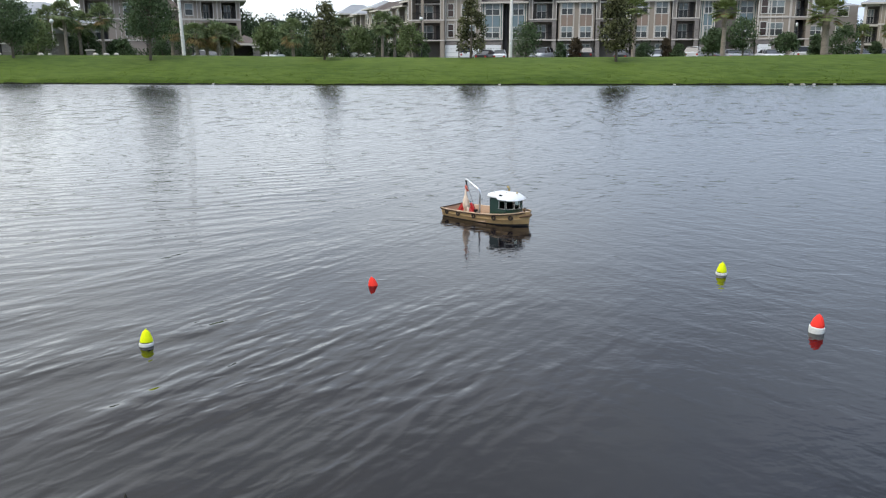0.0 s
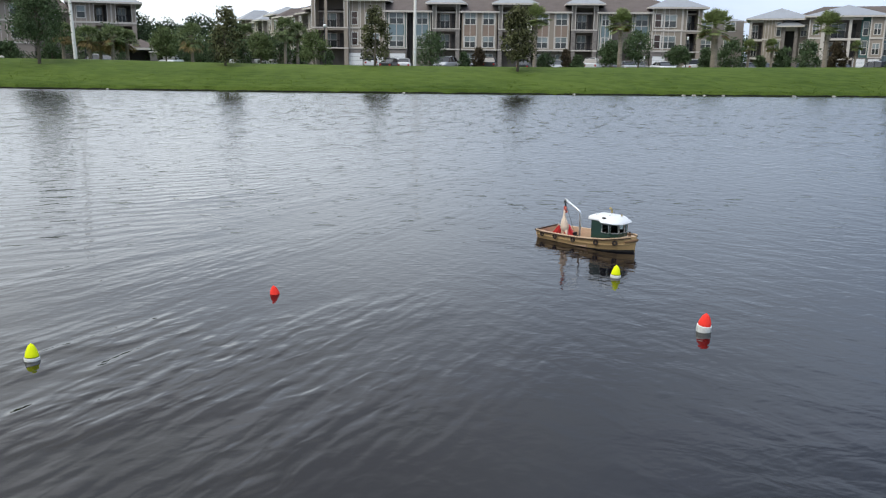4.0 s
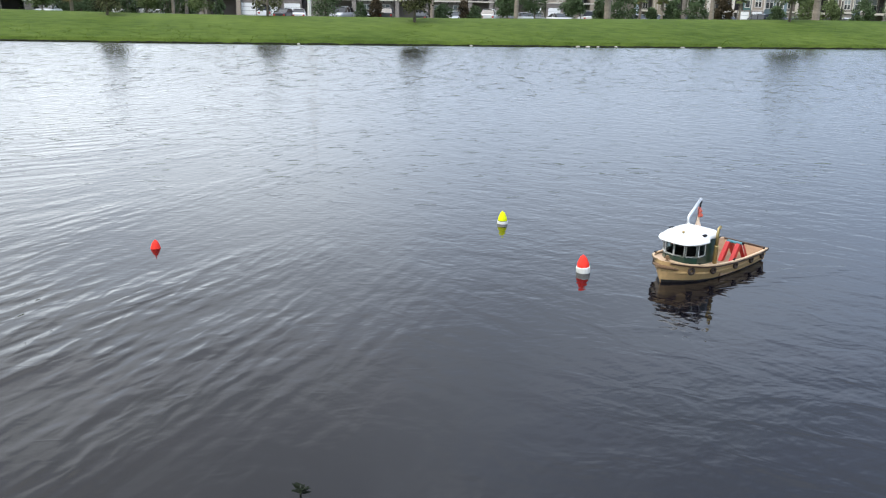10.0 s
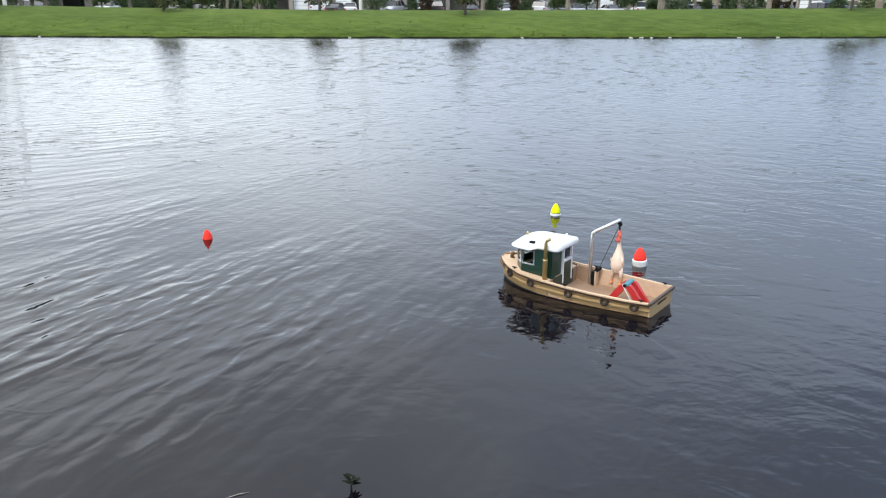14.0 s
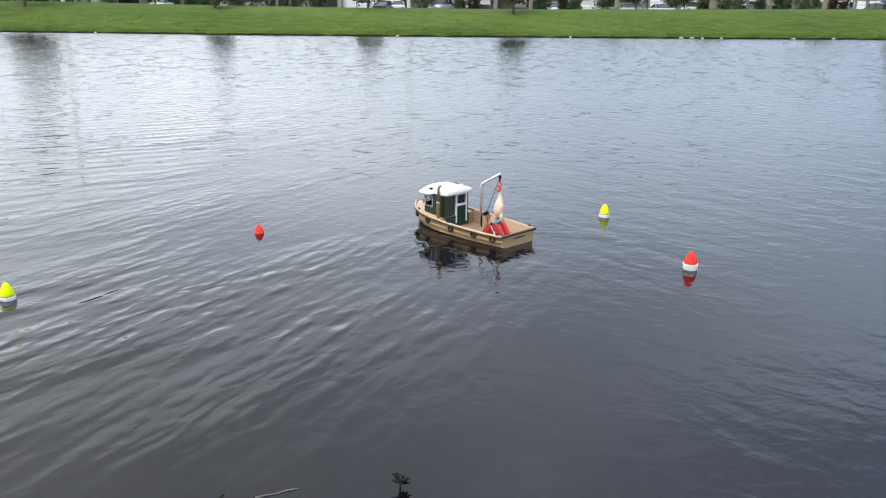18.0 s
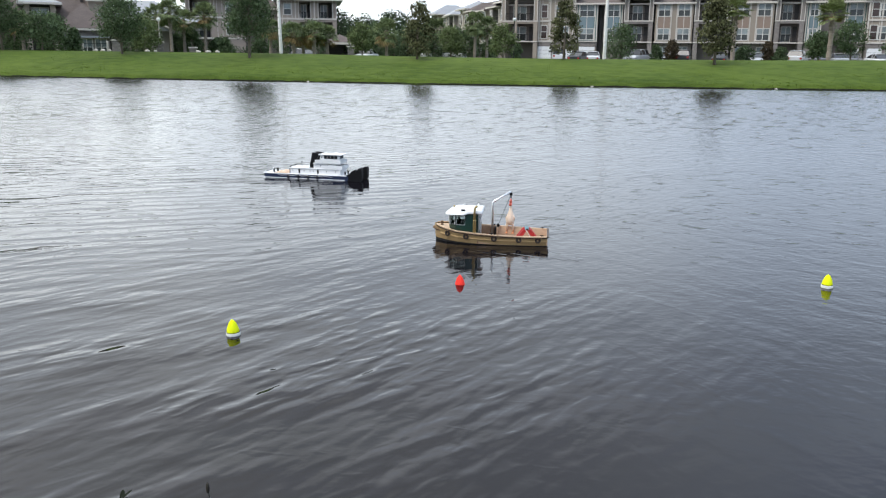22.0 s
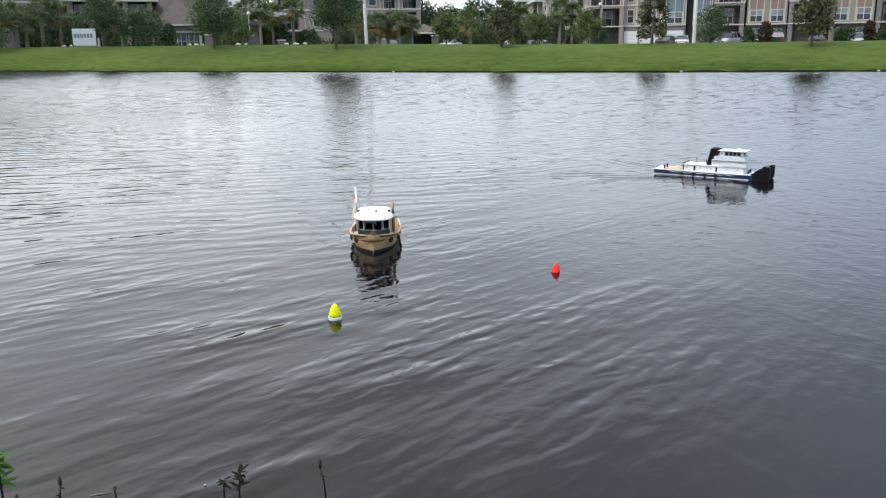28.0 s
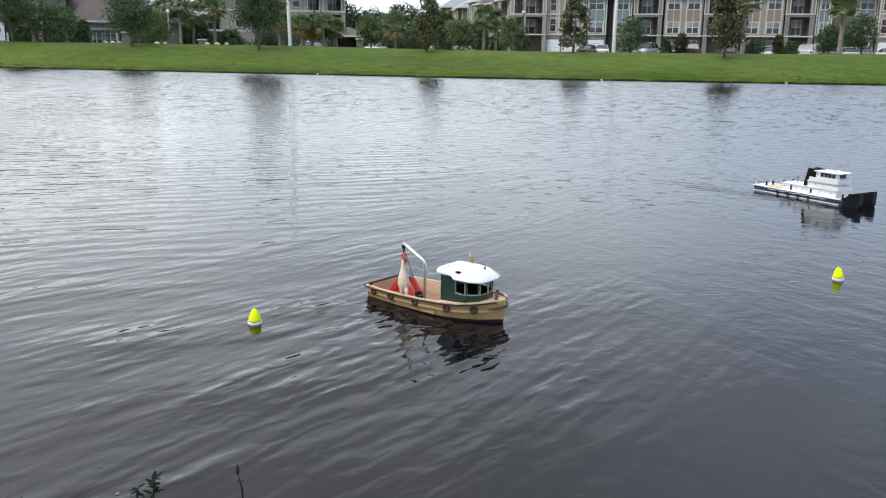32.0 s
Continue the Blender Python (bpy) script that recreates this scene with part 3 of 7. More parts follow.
M_FEET = material("orange_rubber", (0.70, 0.28, 0.12), 0.5, vary=0.15, scale=20)
M_REDPAINT = material("red_painted_wood", (0.50, 0.025, 0.025), 0.45, vary=0.15, scale=10)
M_TEALTOY = material("teal_plastic", (0.04, 0.17, 0.20), 0.4, vary=0.2, scale=20)
M_CORD = material("dark_cord", (0.05, 0.05, 0.055), 0.8, vary=0.2)
M_NAVY = material("navy_blue_paint", (0.008, 0.017, 0.055), 0.35, vary=0.15, scale=4, coat=0.2)
M_BLACKP = material("black_paint", (0.008, 0.008, 0.009), 0.6, vary=0.2, scale=6, spec=0.15)
M_YELLOWF = material("fluorescent_yellow_foam", (0.84, 0.92, 0.012), 0.85, vary=0.05, scale=12, fine=120, spec=0.12)
M_REDF = material("fluorescent_red_foam", (1.0, 0.058, 0.040), 0.85, vary=0.05, scale=12, fine=120, spec=0.12)
M_WHITEF = material("white_foam", (0.80, 0.80, 0.77), 0.6, vary=0.08, scale=14, fine=120, grime=(0.55, 0.55, 0.48))
M_CABGLASS = bpy.data.materials.new("cabin_glass")
M_CABGLASS.use_nodes = True
_b = M_CABGLASS.node_tree.nodes["Principled BSDF"]
_b.inputs["Base Color"].default_value = (0.75, 0.82, 0.80, 1)
_b.inputs["Transmission Weight"].default_value, _b.inputs["Roughness"].default_value, _b.inputs["IOR"].default_value = 1.0, 0.02, 1.1


def joined(name, pieces, smooth=True):
    """One mesh out of (shape, material) pieces."""
    sh, idx = Shape(), []
    for k, (s, mat) in enumerate(pieces):
        n = len(sh.v)
        sh.v += s.v
        sh.f += [tuple(n + i for i in q) for q in s.f]
        idx += [k] * len(s.f)
    me = bpy.data.meshes.new(name)
    me.from_pydata(sh.v, [], sh.f)
    for _, mat in pieces:
        me.materials.append(mat)
    me.polygons.foreach_set("material_index", idx)
    me.polygons.foreach_set("use_smooth", [smooth] * len(idx))
    me.update()
    return me


# station: x, half beam at the rail, half beam at the waterline, rail height
TUG = [(-0.61, 0.205, 0.168, 0.108), (-0.45, 0.228, 0.190, 0.106), (-0.20, 0.246, 0.208, 0.110), (0.0, 0.252, 0.212, 0.117),
       (0.20, 0.248, 0.202, 0.128), (0.345, 0.228, 0.168, 0.140), (0.468, 0.178, 0.112, 0.156), (0.546, 0.112, 0.058, 0.167),
       (0.589, 0.060, 0.024, 0.173), (0.614, 0.010, 0.003, 0.176)]


def tug_at(x, k):
    return float(np.interp(x, [s[0] for s in TUG], [s[k] for s in TUG]))


def seg_box(sh, a, b, u0, u1, z0, z1, th):
    """A wall piece between fractions u0 and u1 of the line from a to b."""
    a, b = Vector((*a, 0)), Vector((*b, 0))
    d = b - a
    n = Vector((-d.y, d.x, 0)).normalized() * th
    p, q = a + d * u0, a + d * u1
    i = len(sh.v)
    for z in (z0, z1):
        sh.v += [(p.x, p.y, z), (q.x, q.y, z), (q.x + n.x, q.y + n.y, z), (p.x + n.x, p.y + n.y, z)]
    sh.f += [tuple(i + k for k in f) for f in ((3, 2, 1, 0), (4, 5, 6, 7), (0, 1, 5, 4), (1, 2, 6, 5), (2, 3, 7, 6), (3, 0, 4, 7))]


def along_wall(sh, a, b, us, zs, th):
    """A frame on the line from a to b: bars on the even rows and columns of the grid us by zs."""
    g = lattice(us, zs, 0.0, th)
    a, b = Vector((*a, 0)), Vector((*b, 0))
    d = b - a
    n = Vector((-d.y, d.x, 0)).normalized()
    k = len(sh.v)
    sh.v += [tuple(a + d * u + n * y + Vector((0, 0, z))) for u, y, z in g.v]
    sh.f += [tuple(k + i for i in q) for q in g.f]


def weld(me):
    bm = bmesh.new()
    bm.from_mesh(me)
    bmesh.ops.remove_doubles(bm, verts=bm.verts, dist=0.0005)
    bmesh.ops.recalc_face_normals(bm, faces=bm.faces)
    bm.to_mesh(me)
    bm.free()


def build_tug():
    tug = thing("tugboat", pose(0, 0, 0), "varnished plywood model tugboat with green wheelhouse and white roof, afloat", "model boat")
    # hull: outer skin
    rows = []
    for x, bg, bw, zg in TUG:
        bow = max(0, (x - 0.45) / 0.2)
        x_wl = x - 0.016 * bow
        half = [(x_wl - 0.03 * bow, 0.0, -0.085), (x_wl - 0.02 * bow, bw * 0.75, -0.07), (x_wl, bw, 0.0), (x_wl + (x - x_wl) * 0.45, bw + (bg - bw) * 0.5, zg * 0.45), (x, bg, zg)]
        rows.append([(p[0], -p[1], p[2]) for p in half[:0:-1]] + half)
    hull = Shape()
    hull.loft(rows)
    hull.cap(rows[0])
    hull.cap(rows[-1][::-1])
    h = part("hull", hull, M_PLY, tug, "varnished plywood hull")
    fix_normals(h.data)
    # boot-top, rising towards the stem
    boot = Shape()
    brow = []
    for x, bg, bw, zg in TUG:
        bow = max(0, (x - 0.45) / 0.2)
        z = 0.006 + 0.019 * min(1, max(0, (x + 0.05) / 0.62)) ** 1.5
        k = z / zg
        xo = x - 0.016 * bow * (1 - k) + 0.002 * bow
        yo = bw + (bg - bw) * k * 1.11 + 0.002
        brow.append([(xo, -yo, z), (xo - 0.004 * bow, -bw - 0.001, -0.004), (xo - 0.02 * bow, -bw * 0.8, -0.05), (xo - 0.02 * bow, bw * 0.8, -0.05), (xo - 0.004 * bow, bw + 0.001, -0.004), (xo, yo, z)])
    boot.loft(brow)
    part("boot_top", boot, M_BOOT, tug, "black painted bottom edge")
    # rubbing strakes, cap rails, inner bulwarks
    for side in (1, -1):
        st, cp, inn = Shape(), Shape(), Shape()
        srow, crow, irow = [], [], []
        for x, bg, bw, zg in TUG[:-1]:
            m, zs = bw + (bg - bw) * 0.56, zg * 0.54
            bow = max(0, (x - 0.45) / 0.2)
            xs_ = x - 0.008 * bow
            srow.append([(xs_, side * (m - 0.004), zs + 0.009), (xs_, side * (m + 0.009), zs + 0.006), (xs_, side * (m + 0.009), zs - 0.006), (xs_, side * (m - 0.004), zs - 0.009)])
            w = 0.011
            crow.append([(x, side * (bg + 0.008), zg - 0.004), (x, side * (bg + 0.008), zg + 0.006), (x, side * max(0.0, bg - w), zg + 0.006), (x, side * max(0.0, bg - w), zg - 0.004)])
            if x <= 0.13:
                irow.append([(x, side * (bg - 0.016), zg), (x, side * (bg - 0.034), 0.011)])
        st.loft(srow, True)
        cp.loft(crow, True)
        cp.cap(crow[0])
        part("rubbing_strake", st, M_PLY, tug)
        part("cap_rail", cp, M_DECK, tug, "pale varnished wooden cap rail")
        md = Shape()
        md.loft([[(x, side * (bg - 0.004), zg - 0.0045), (x, side * (bg + 0.0095), zg - 0.0045), (x, side * (bg + 0.0085), zg - 0.017), (x, side * (bg - 0.006), zg - 0.019)] for x, bg, bw, zg in TUG[:-1]], True)
        part("rail_moulding", md, M_CAP, tug, "dark stained moulding under the rail")
        irow.append([(0.13, side * (tug_at(0.13, 1) - 0.016), tug_at(0.13, 3)), (0.13, side * (tug_at(0.13, 1) - 0.034), 0.011)])
        inn.loft(irow)
        part("bulwark", inn, M_INSIDE, tug, "bare plywood inside of the bulwark")
        # added strip: shade beside the wheelhouse put into a darker lining
        ws = Shape()
        ws.loft([[(x, side * (tug_at(x, 1) - 0.0175), tug_at(x, 3) - 0.006), (x, side * (tug_at(x, 1) - 0.037), 0.013)] for x in np.linspace(-0.03, 0.115, 5)])
        part("winch_screen", ws, M_WELL, tug, "dark brown strip added for the shade along the bulwark")
    tr = Shape()
    tr.box(-0.622, -0.600, -0.215, 0.215, 0.098, 0.116, 0.003)
    part("transom_rail", tr, M_CAP, tug)
    tp = Shape()
    tp.box(-0.606, -0.598, -0.190, 0.190, 0.011, 0.10)
    part("transom_lining", tp, M_INSIDE, tug)
    # decks
    well = Shape()
    n = 9
    xs = np.linspace(-0.60, 0.14, n)
    well.loft([[(x, -tug_at(x, 1) + 0.028, 0.0125), (x, tug_at(x, 1) - 0.028, 0.0125)] for x in xs])
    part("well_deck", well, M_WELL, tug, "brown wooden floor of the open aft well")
    fore = Shape()
    xs = np.linspace(0.125, 0.612, 14)
    fore.loft([[(x, -max(0.0, tug_at(x, 1) - 0.012), tug_at(x, 3) - 0.012), (x, 0, tug_at(x, 3) - 0.006), (x, max(0.0, tug_at(x, 1) - 0.012), tug_at(x, 3) - 0.012)] for x in xs])
    part("foredeck", fore, M_DECK, tug)
    w = tug_at(0.125, 1) - 0.026
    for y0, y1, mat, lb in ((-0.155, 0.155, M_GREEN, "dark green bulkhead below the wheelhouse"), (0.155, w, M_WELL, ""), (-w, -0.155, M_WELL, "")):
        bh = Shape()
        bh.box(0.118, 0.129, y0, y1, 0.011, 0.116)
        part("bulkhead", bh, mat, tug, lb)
    # wheelhouse
    plan = [(0.13, 0.155), (0.13, -0.155), (0.372, -0.155), (0.442, -0.088), (0.458, 0.0), (0.442, 0.088), (0.372, 0.155)]
    openings = {1: (0.60, 0.94), 2: (0.12, 0.88), 3: (0.10, 0.92), 4: (0.08, 0.90), 5: (0.12, 0.88), 6: (0.06, 0.40)}
    z0, z1, s0, s1 = 0.112, 0.330, 0.198, 0.284
    walls = Shape()
    for i in range(len(plan)):
        a, b = plan[i], plan[(i + 1) % len(plan)]
        u0, u1 = openings.get(i, (0.46, 0.90))
        w0, w1 = (s0, s1) if i in openings else (z0 + 0.004, 0.308)
        along_wall(walls, a, b, [0, u0, u1, 1], [z0, w0, w1, z1], 0.008)
    house = part("wheelhouse", walls, M_GREEN, tug, "dark green wheelhouse walls")
    weld(house.data)
    # floor coloured black to put the cabin's dim inside into it
    floor = Shape()
    floor.box(0.140, 0.343, -0.145, 0.145, 0.150, 0.184)
    part("cabin_floor", floor, M_BLACKP, house)
    for i, (u0, u1) in openings.items():
        a, b = plan[i], plan[(i + 1) % len(plan)]
        fr, pn = Shape(), Shape()
        e = 0.007 / (Vector(b) - Vector(a)).length
        along_wall(fr, a, b, [u0 - e, u0, u1, u1 + e], [s0 - 0.007, s0, s1, s1 + 0.007], -0.004)
        wf = part("window", fr, M_WHITE, house, "slim window frame")
        seg_box(pn, a, b, u0, u1, s0, s1, 0.002)
        p = part("pane", pn, M_CABGLASS, wf)
        p.visible_shadow = False
    # aft door
    a, b = plan[0], plan[1]
    df, dl, dg = Shape(), Shape(), Shape()
    seg_box(df, a, b, 0.455, 0.50, 0.05, 0.312, -0.016)
    seg_box(df, a, b, 0.86, 0.905, 0.05, 0.312, -0.016)
    seg_box(df, a, b, 0.50, 0.86, 0.300, 0.312, -0.016)
    seg_box(df, a, b, 0.50, 0.86, 0.200, 0.217, -0.015)
    door = part("door", df, M_WHITE, house, "white framed door with a dark upper light")
    seg_box(dl, a, b, 0.50, 0.86, 0.05, 0.200, -0.013)
    part("door_panel", dl, M_GREEN, door)
    seg_box(dg, a, b, 0.50, 0.86, 0.217, 0.300, 0.003)
    part("door_light", dg, M_CARGLASS, door)
    # white roof: a rounded crown with a brim that flares and dips over the front windows
    def brim(x):
        u = min(1, max(0, (x - 0.235) / 0.05))
        return u * u * (3 - 2 * u)

    def outline(w, x0, x1, n=17):
        """Half of the roof's plan, from aft middle round to the front middle."""
        pts = [(x0, 0.0), (x0, w * 0.5), (x0, w * 0.86), (x0 + 0.012, w * 0.97)]
        xc = x1 - w * 0.92
        pts += [(x0 + 0.012 + (xc - x0 - 0.012) * k / 9, w) for k in range(1, 10)]
        for k in range(1, n):
            q = math.pi / 2 * k / (n - 1)
            pts.append((xc + (x1 - xc) * math.sin(q) ** 0.9, w * max(0.0, math.cos(q)) ** 0.75))
        return pts

    rings = []
    for w, x0, x1, za, zf, flare in ((0.163, 0.090, 0.458, 0.317, 0.309, 0.020), (0.170, 0.082, 0.464, 0.318, 0.305, 0.030), (0.170, 0.080, 0.464, 0.328, 0.313, 0.028), (0.166, 0.082, 0.454, 0.344, 0.332, 0.006), (0.154, 0.086, 0.436, 0.354, 0.350, 0.0), (0.122, 0.094, 0.405, 0.363, 0.364, 0.0), (0.06, 0.11, 0.33, 0.367, 0.369, 0.0)):
        half = []
        for x, y in outline(w, x0, x1):
            f = brim(x)
            xo = x + flare * f * max(0.0, (x - 0.33) / 0.15) * 1.15
            half.append((xo, y + (flare * f if y > 0.002 else 0.0) * min(1, y / 0.06), za + (zf - za) * f - 0.012 * max(0, (x - 0.36) / 0.12) * (1 if zf < 0.33 else 0.4)))
        rings.append(half + [(p[0], -p[1], p[2]) for p in half[-2:0:-1]])
    roof = Shape()
    roof.loft(rings, True)
    roof.cap(rings[-1])
    roof.cap(rings[0][::-1])
    rf = part("roof", roof, M_WHITE, tug, "white gloss rounded roof with a flared brim", smooth=True)
    fix_normals(rf.data)
    for side in (1, -1):
        hatch = Shape()
        hatch.box(0.27, 0.312, side * 0.150 - 0.012, side * 0.150 + 0.012, 0.346, 0.362, 0.003)
        part("roof_vent", hatch, M_BLACKP, rf, "small dark roof vent")
    for x, y in ((0.30, -0.05), (0.40, 0.03), (0.15, -0.09)):
        k = Shape()
        k.lathe([(0.010, 0.0), (0.010, 0.014), (0.005, 0.020)], 8, (x, y, 0.366))
        part("roof_fitting", k, M_WHITE if x < 0.38 else M_BRASS, rf)
    # exhaust stack
    st = Shape()
    st.tube([(0.165, 0.186, 0.115), (0.165, 0.186, 0.25), (0.165, 0.186, 0.262)], [0.017, 0.017, 0.020], 12)
    stack = part("exhaust_stack", st, M_BRASS, tug, "tarnished brass exhaust stack", smooth=True)
    el = Shape()
    el.tube([(0.165, 0.186, 0.258), (0.165, 0.186, 0.375), (0.158, 0.186, 0.394), (0.136, 0.186, 0.410)], 0.0125, 12)
    part("stack_pipe", el, M_BRASS, stack, smooth=True)
    # crane, stepped against the starboard bulwark
    cr = Shape()
    cr.tube([(0.0, -0.188, 0.0125), (0.0, -0.188, 0.365), (-0.004, -0.189, 0.388), (-0.022, -0.191, 0.406), (-0.196, -0.212, 0.512)], 0.0115, 12)
    crane = part("crane", cr, M_ALU, tug, "bent aluminium tube crane", smooth=True)
    bs = Shape()
    bs.box(-0.056, -0.022, -0.208, -0.160, 0.0125, 0.118, 0.003)
    part("crane_base", bs, M_BLACKP, crane, "black winch box")
    be = Shape()
    be.box(-0.0575, -0.048, -0.210, -0.158, 0.0125, 0.120, 0.002)
    part("winch_cheek", be, M_DECK, crane, "pale wooden winch cheek")
    pul = Shape()
    pul.ring((-0.194, -0.212, 0.484), (0, 1, 0), 0.011, 0.007, 10, 6)
    pul.tube([(-0.194, -0.212, 0.506), (-0.194, -0.212, 0.440)], 0.006, 6)
    part("hook_block", pul, M_BLACKP, crane)
    ln = Shape()
    ln.tube([(-0.194, -0.212, 0.484), (-0.066, -0.190, 0.138)], 0.0028, 5)
    part("crane_line", ln, M_CORD, crane)
    wn = Shape()
    wn.tube([(-0.062, -0.215, 0.134), (-0.062, -0.165, 0.134)], 0.016, 10)
    wn.tube([(-0.062, -0.165, 0.134), (-0.085, -0.160, 0.140)], 0.004, 6)
    part("winch", wn, M_BLACKP, crane)
    # tyre fenders
    for side in (1, -1):
        for x in (0.455, 0.25, -0.05, -0.31, -0.51):
            m, z = (tug_at(x, 1) + (tug_at(x, 1) - tug_at(x, 2)) * -0.35), tug_at(x, 3) * 0.66
            slope = tug_at(x + 0.03, 1) - tug_at(x - 0.03, 1)
            t = Shape()
            t.ring((0, 0, 0), (-slope, side * 0.06, 0), 0.021, 0.011, 14, 8)
            part("tyre_fender", t, M_TYREB, tug, smooth=True, at=pose(x, side * (m + 0.010), z))
    # rope bow fender
    rp = Shape()
    rp.tube([(0.545, -0.112, 0.118), (0.582, -0.070, 0.126), (0.612, -0.026, 0.130), (0.621, 0, 0.131), (0.612, 0.026, 0.130), (0.582, 0.070, 0.126), (0.545, 0.112, 0.118)], [0.007, 0.013, 0.015, 0.016, 0.015, 0.013, 0.007], 10)
    part("bow_fender", rp, M_ROPE, tug, "brown rope bow fender", smooth=True)
    # bitts, cleats, name bars
    bt = Shape()
    bt.lathe([(0.018, 0), (0.018, 0.008), (0.010, 0.012), (0.010, 0.030), (0.017, 0.034), (0.012, 0.046)], 10, (0.535, 0.0, 0.156))
    bt.tube([(0.535, -0.028, 0.180), (0.535, 0.028, 0.180)], 0.006, 8)
    part("bow_bitt", bt, M_ROPE, tug, "brown bow bitt")
    for side in (1, -1):
        for x in (-0.55, -0.02, 0.40):
            c = Shape()
            y, z = side * (tug_at(x, 1) - 0.006), tug_at(x, 3) + 0.006
            c.tube([(x - 0.018, y, z + 0.011), (x + 0.018, y, z + 0.011)], 0.004, 6)
            c.box(x - 0.006, x + 0.006, y - 0.004, y + 0.004, z, z + 0.010)
            part("cleat", c, M_BLACKP, tug)
    for k in range(6):
        nb = Shape()
        nb.box(-0.6165, -0.613, -0.07 + 0.024 * k, -0.054 + 0.024 * k, 0.066, 0.078)
        part("name_bar", nb, M_CAP, tug)
    return tug


def build_chicken():
    """A toy: one mesh, hung by the neck."""
    body = Shape()
    prof = [(0.004, -0.030), (0.011, -0.036), (0.011, -0.070), (0.0125, -0.098), (0.017, -0.128), (0.027, -0.158), (0.039, -0.192), (0.046, -0.226), (0.048, -0.252), (0.042, -0.278), (0.028, -0.298), (0.004, -0.306)]
    body.lathe([(r, z) for r, z in prof[::-1]], 14, (0, 0, 0.0))
    body.v = [(x * 1.02 + 0.008 * math.sin(z * 14), y, z) for x, y, z in body.v]
    for s in (1, -1):
        body.tube([(0.0, s * 0.034, -0.185), (0.010, s * 0.046, -0.22), (0.005, s * 0.046, -0.252)], [0.006, 0.010, 0.004], 8)
        body.tube([(0.0, s * 0.024, -0.272), (0.004, s * 0.036, -0.322), (0.002, s * 0.036, -0.362)], [0.021, 0.0115, 0.0075], 8)
    head = Shape()
    head.lathe([(0.003, -0.038), (0.014, -0.028), (0.018, -0.008), (0.015, 0.010), (0.003, 0.018)], 12)
    head.tube([(0.0, 0, 0.004), (0.018, 0, 0.010), (0.028, 0, -0.002)], [0.005, 0.006, 0.003], 6)
    for s in (1, -1):
        head.tube([(0.012, s * 0.007, -0.018), (0.020, s * 0.010, -0.036), (0.018, s * 0.010, -0.052)], [0.006, 0.010, 0.004], 8)
    for k in range(3):
        head.tube([(-0.014 + 0.011 * k, 0, 0.004), (-0.018 + 0.012 * k, 0, 0.030)], [0.007, 0.004], 6)
    head.v = [(x, y, z - 0.030) for x, y, z in head.v]
    head.tube([(0, 0, -0.060), (0, 0, -0.082)], [0.0125, 0.0105], 10)
    head.tube([(0, 0, -0.03), (0, 0, 0.02)], 0.0035, 6)
    feet = Shape()
    for s in (1, -1):
        feet.tube([(0.002, s * 0.038, -0.352), (0.0, s * 0.036, -0.388)], [0.008, 0.007], 8)
        for a in (-0.5, 0.0, 0.5):
            feet.tube([(0.0, s * 0.036, -0.385), (0.026 * math.cos(a), s * 0.036 + 0.026 * math.sin(a), -0.398)], [0.006, 0.004], 5)
    ob = new("rubber_chicken", joined("rubber_chicken", [(body, M_LATEX), (head, M_COMB), (feet, M_FEET)]))
    return tagged(ob, "pale plucked rubber toy chicken hanging from the crane hook", "toy chicken")


def build_trestle():
    tr = thing("red_trestle", pose(0, 0, 0), "red painted A-shaped wooden stand with teal top in the aft well", "stand")
    for y in (-0.046, 0.046):
        for s in (1, -1):
            leg = Shape()
            rows = []
            for x, z, w, d in ((s * 0.122, 0.0, 0.024, 0.016), (s * 0.113, 0.014, 0.025, 0.017), (s * 0.072, 0.072, 0.025, 0.017), (s * 0.030, 0.130, 0.024, 0.017), (s * 0.014, 0.150, 0.021, 0.016)):
                rows.append([(x - w, y - d, z), (x + w, y - d, z), (x + w, y + d, z), (x - w, y + d, z)])
            leg.loft(rows, True)
            leg.cap(rows[0])
            leg.cap(rows[-1])
            ob = part("leg", leg, M_REDPAINT, tr)
            fix_normals(ob.data)
    top = Shape()
    top.box(-0.022, 0.022, -0.070, 0.070, 0.142, 0.158, 0.006)
    part("top_bar", top, M_TEALTOY, tr, "teal wrapped top bar")
    kn = Shape()
    kn.tube([(0.0, 0.066, 0.151), (0.0, 0.084, 0.151)], 0.010, 10)
    part("knob", kn, M_BLACKP, tr)
    pl = Shape()
    pl.tube([(0.02, 0.073, 0.154), (-0.05, 0.076, 0.05)], 0.003, 6)
    part("cord", pl, M_WHITE, tr, "thin white cord")
    return tr


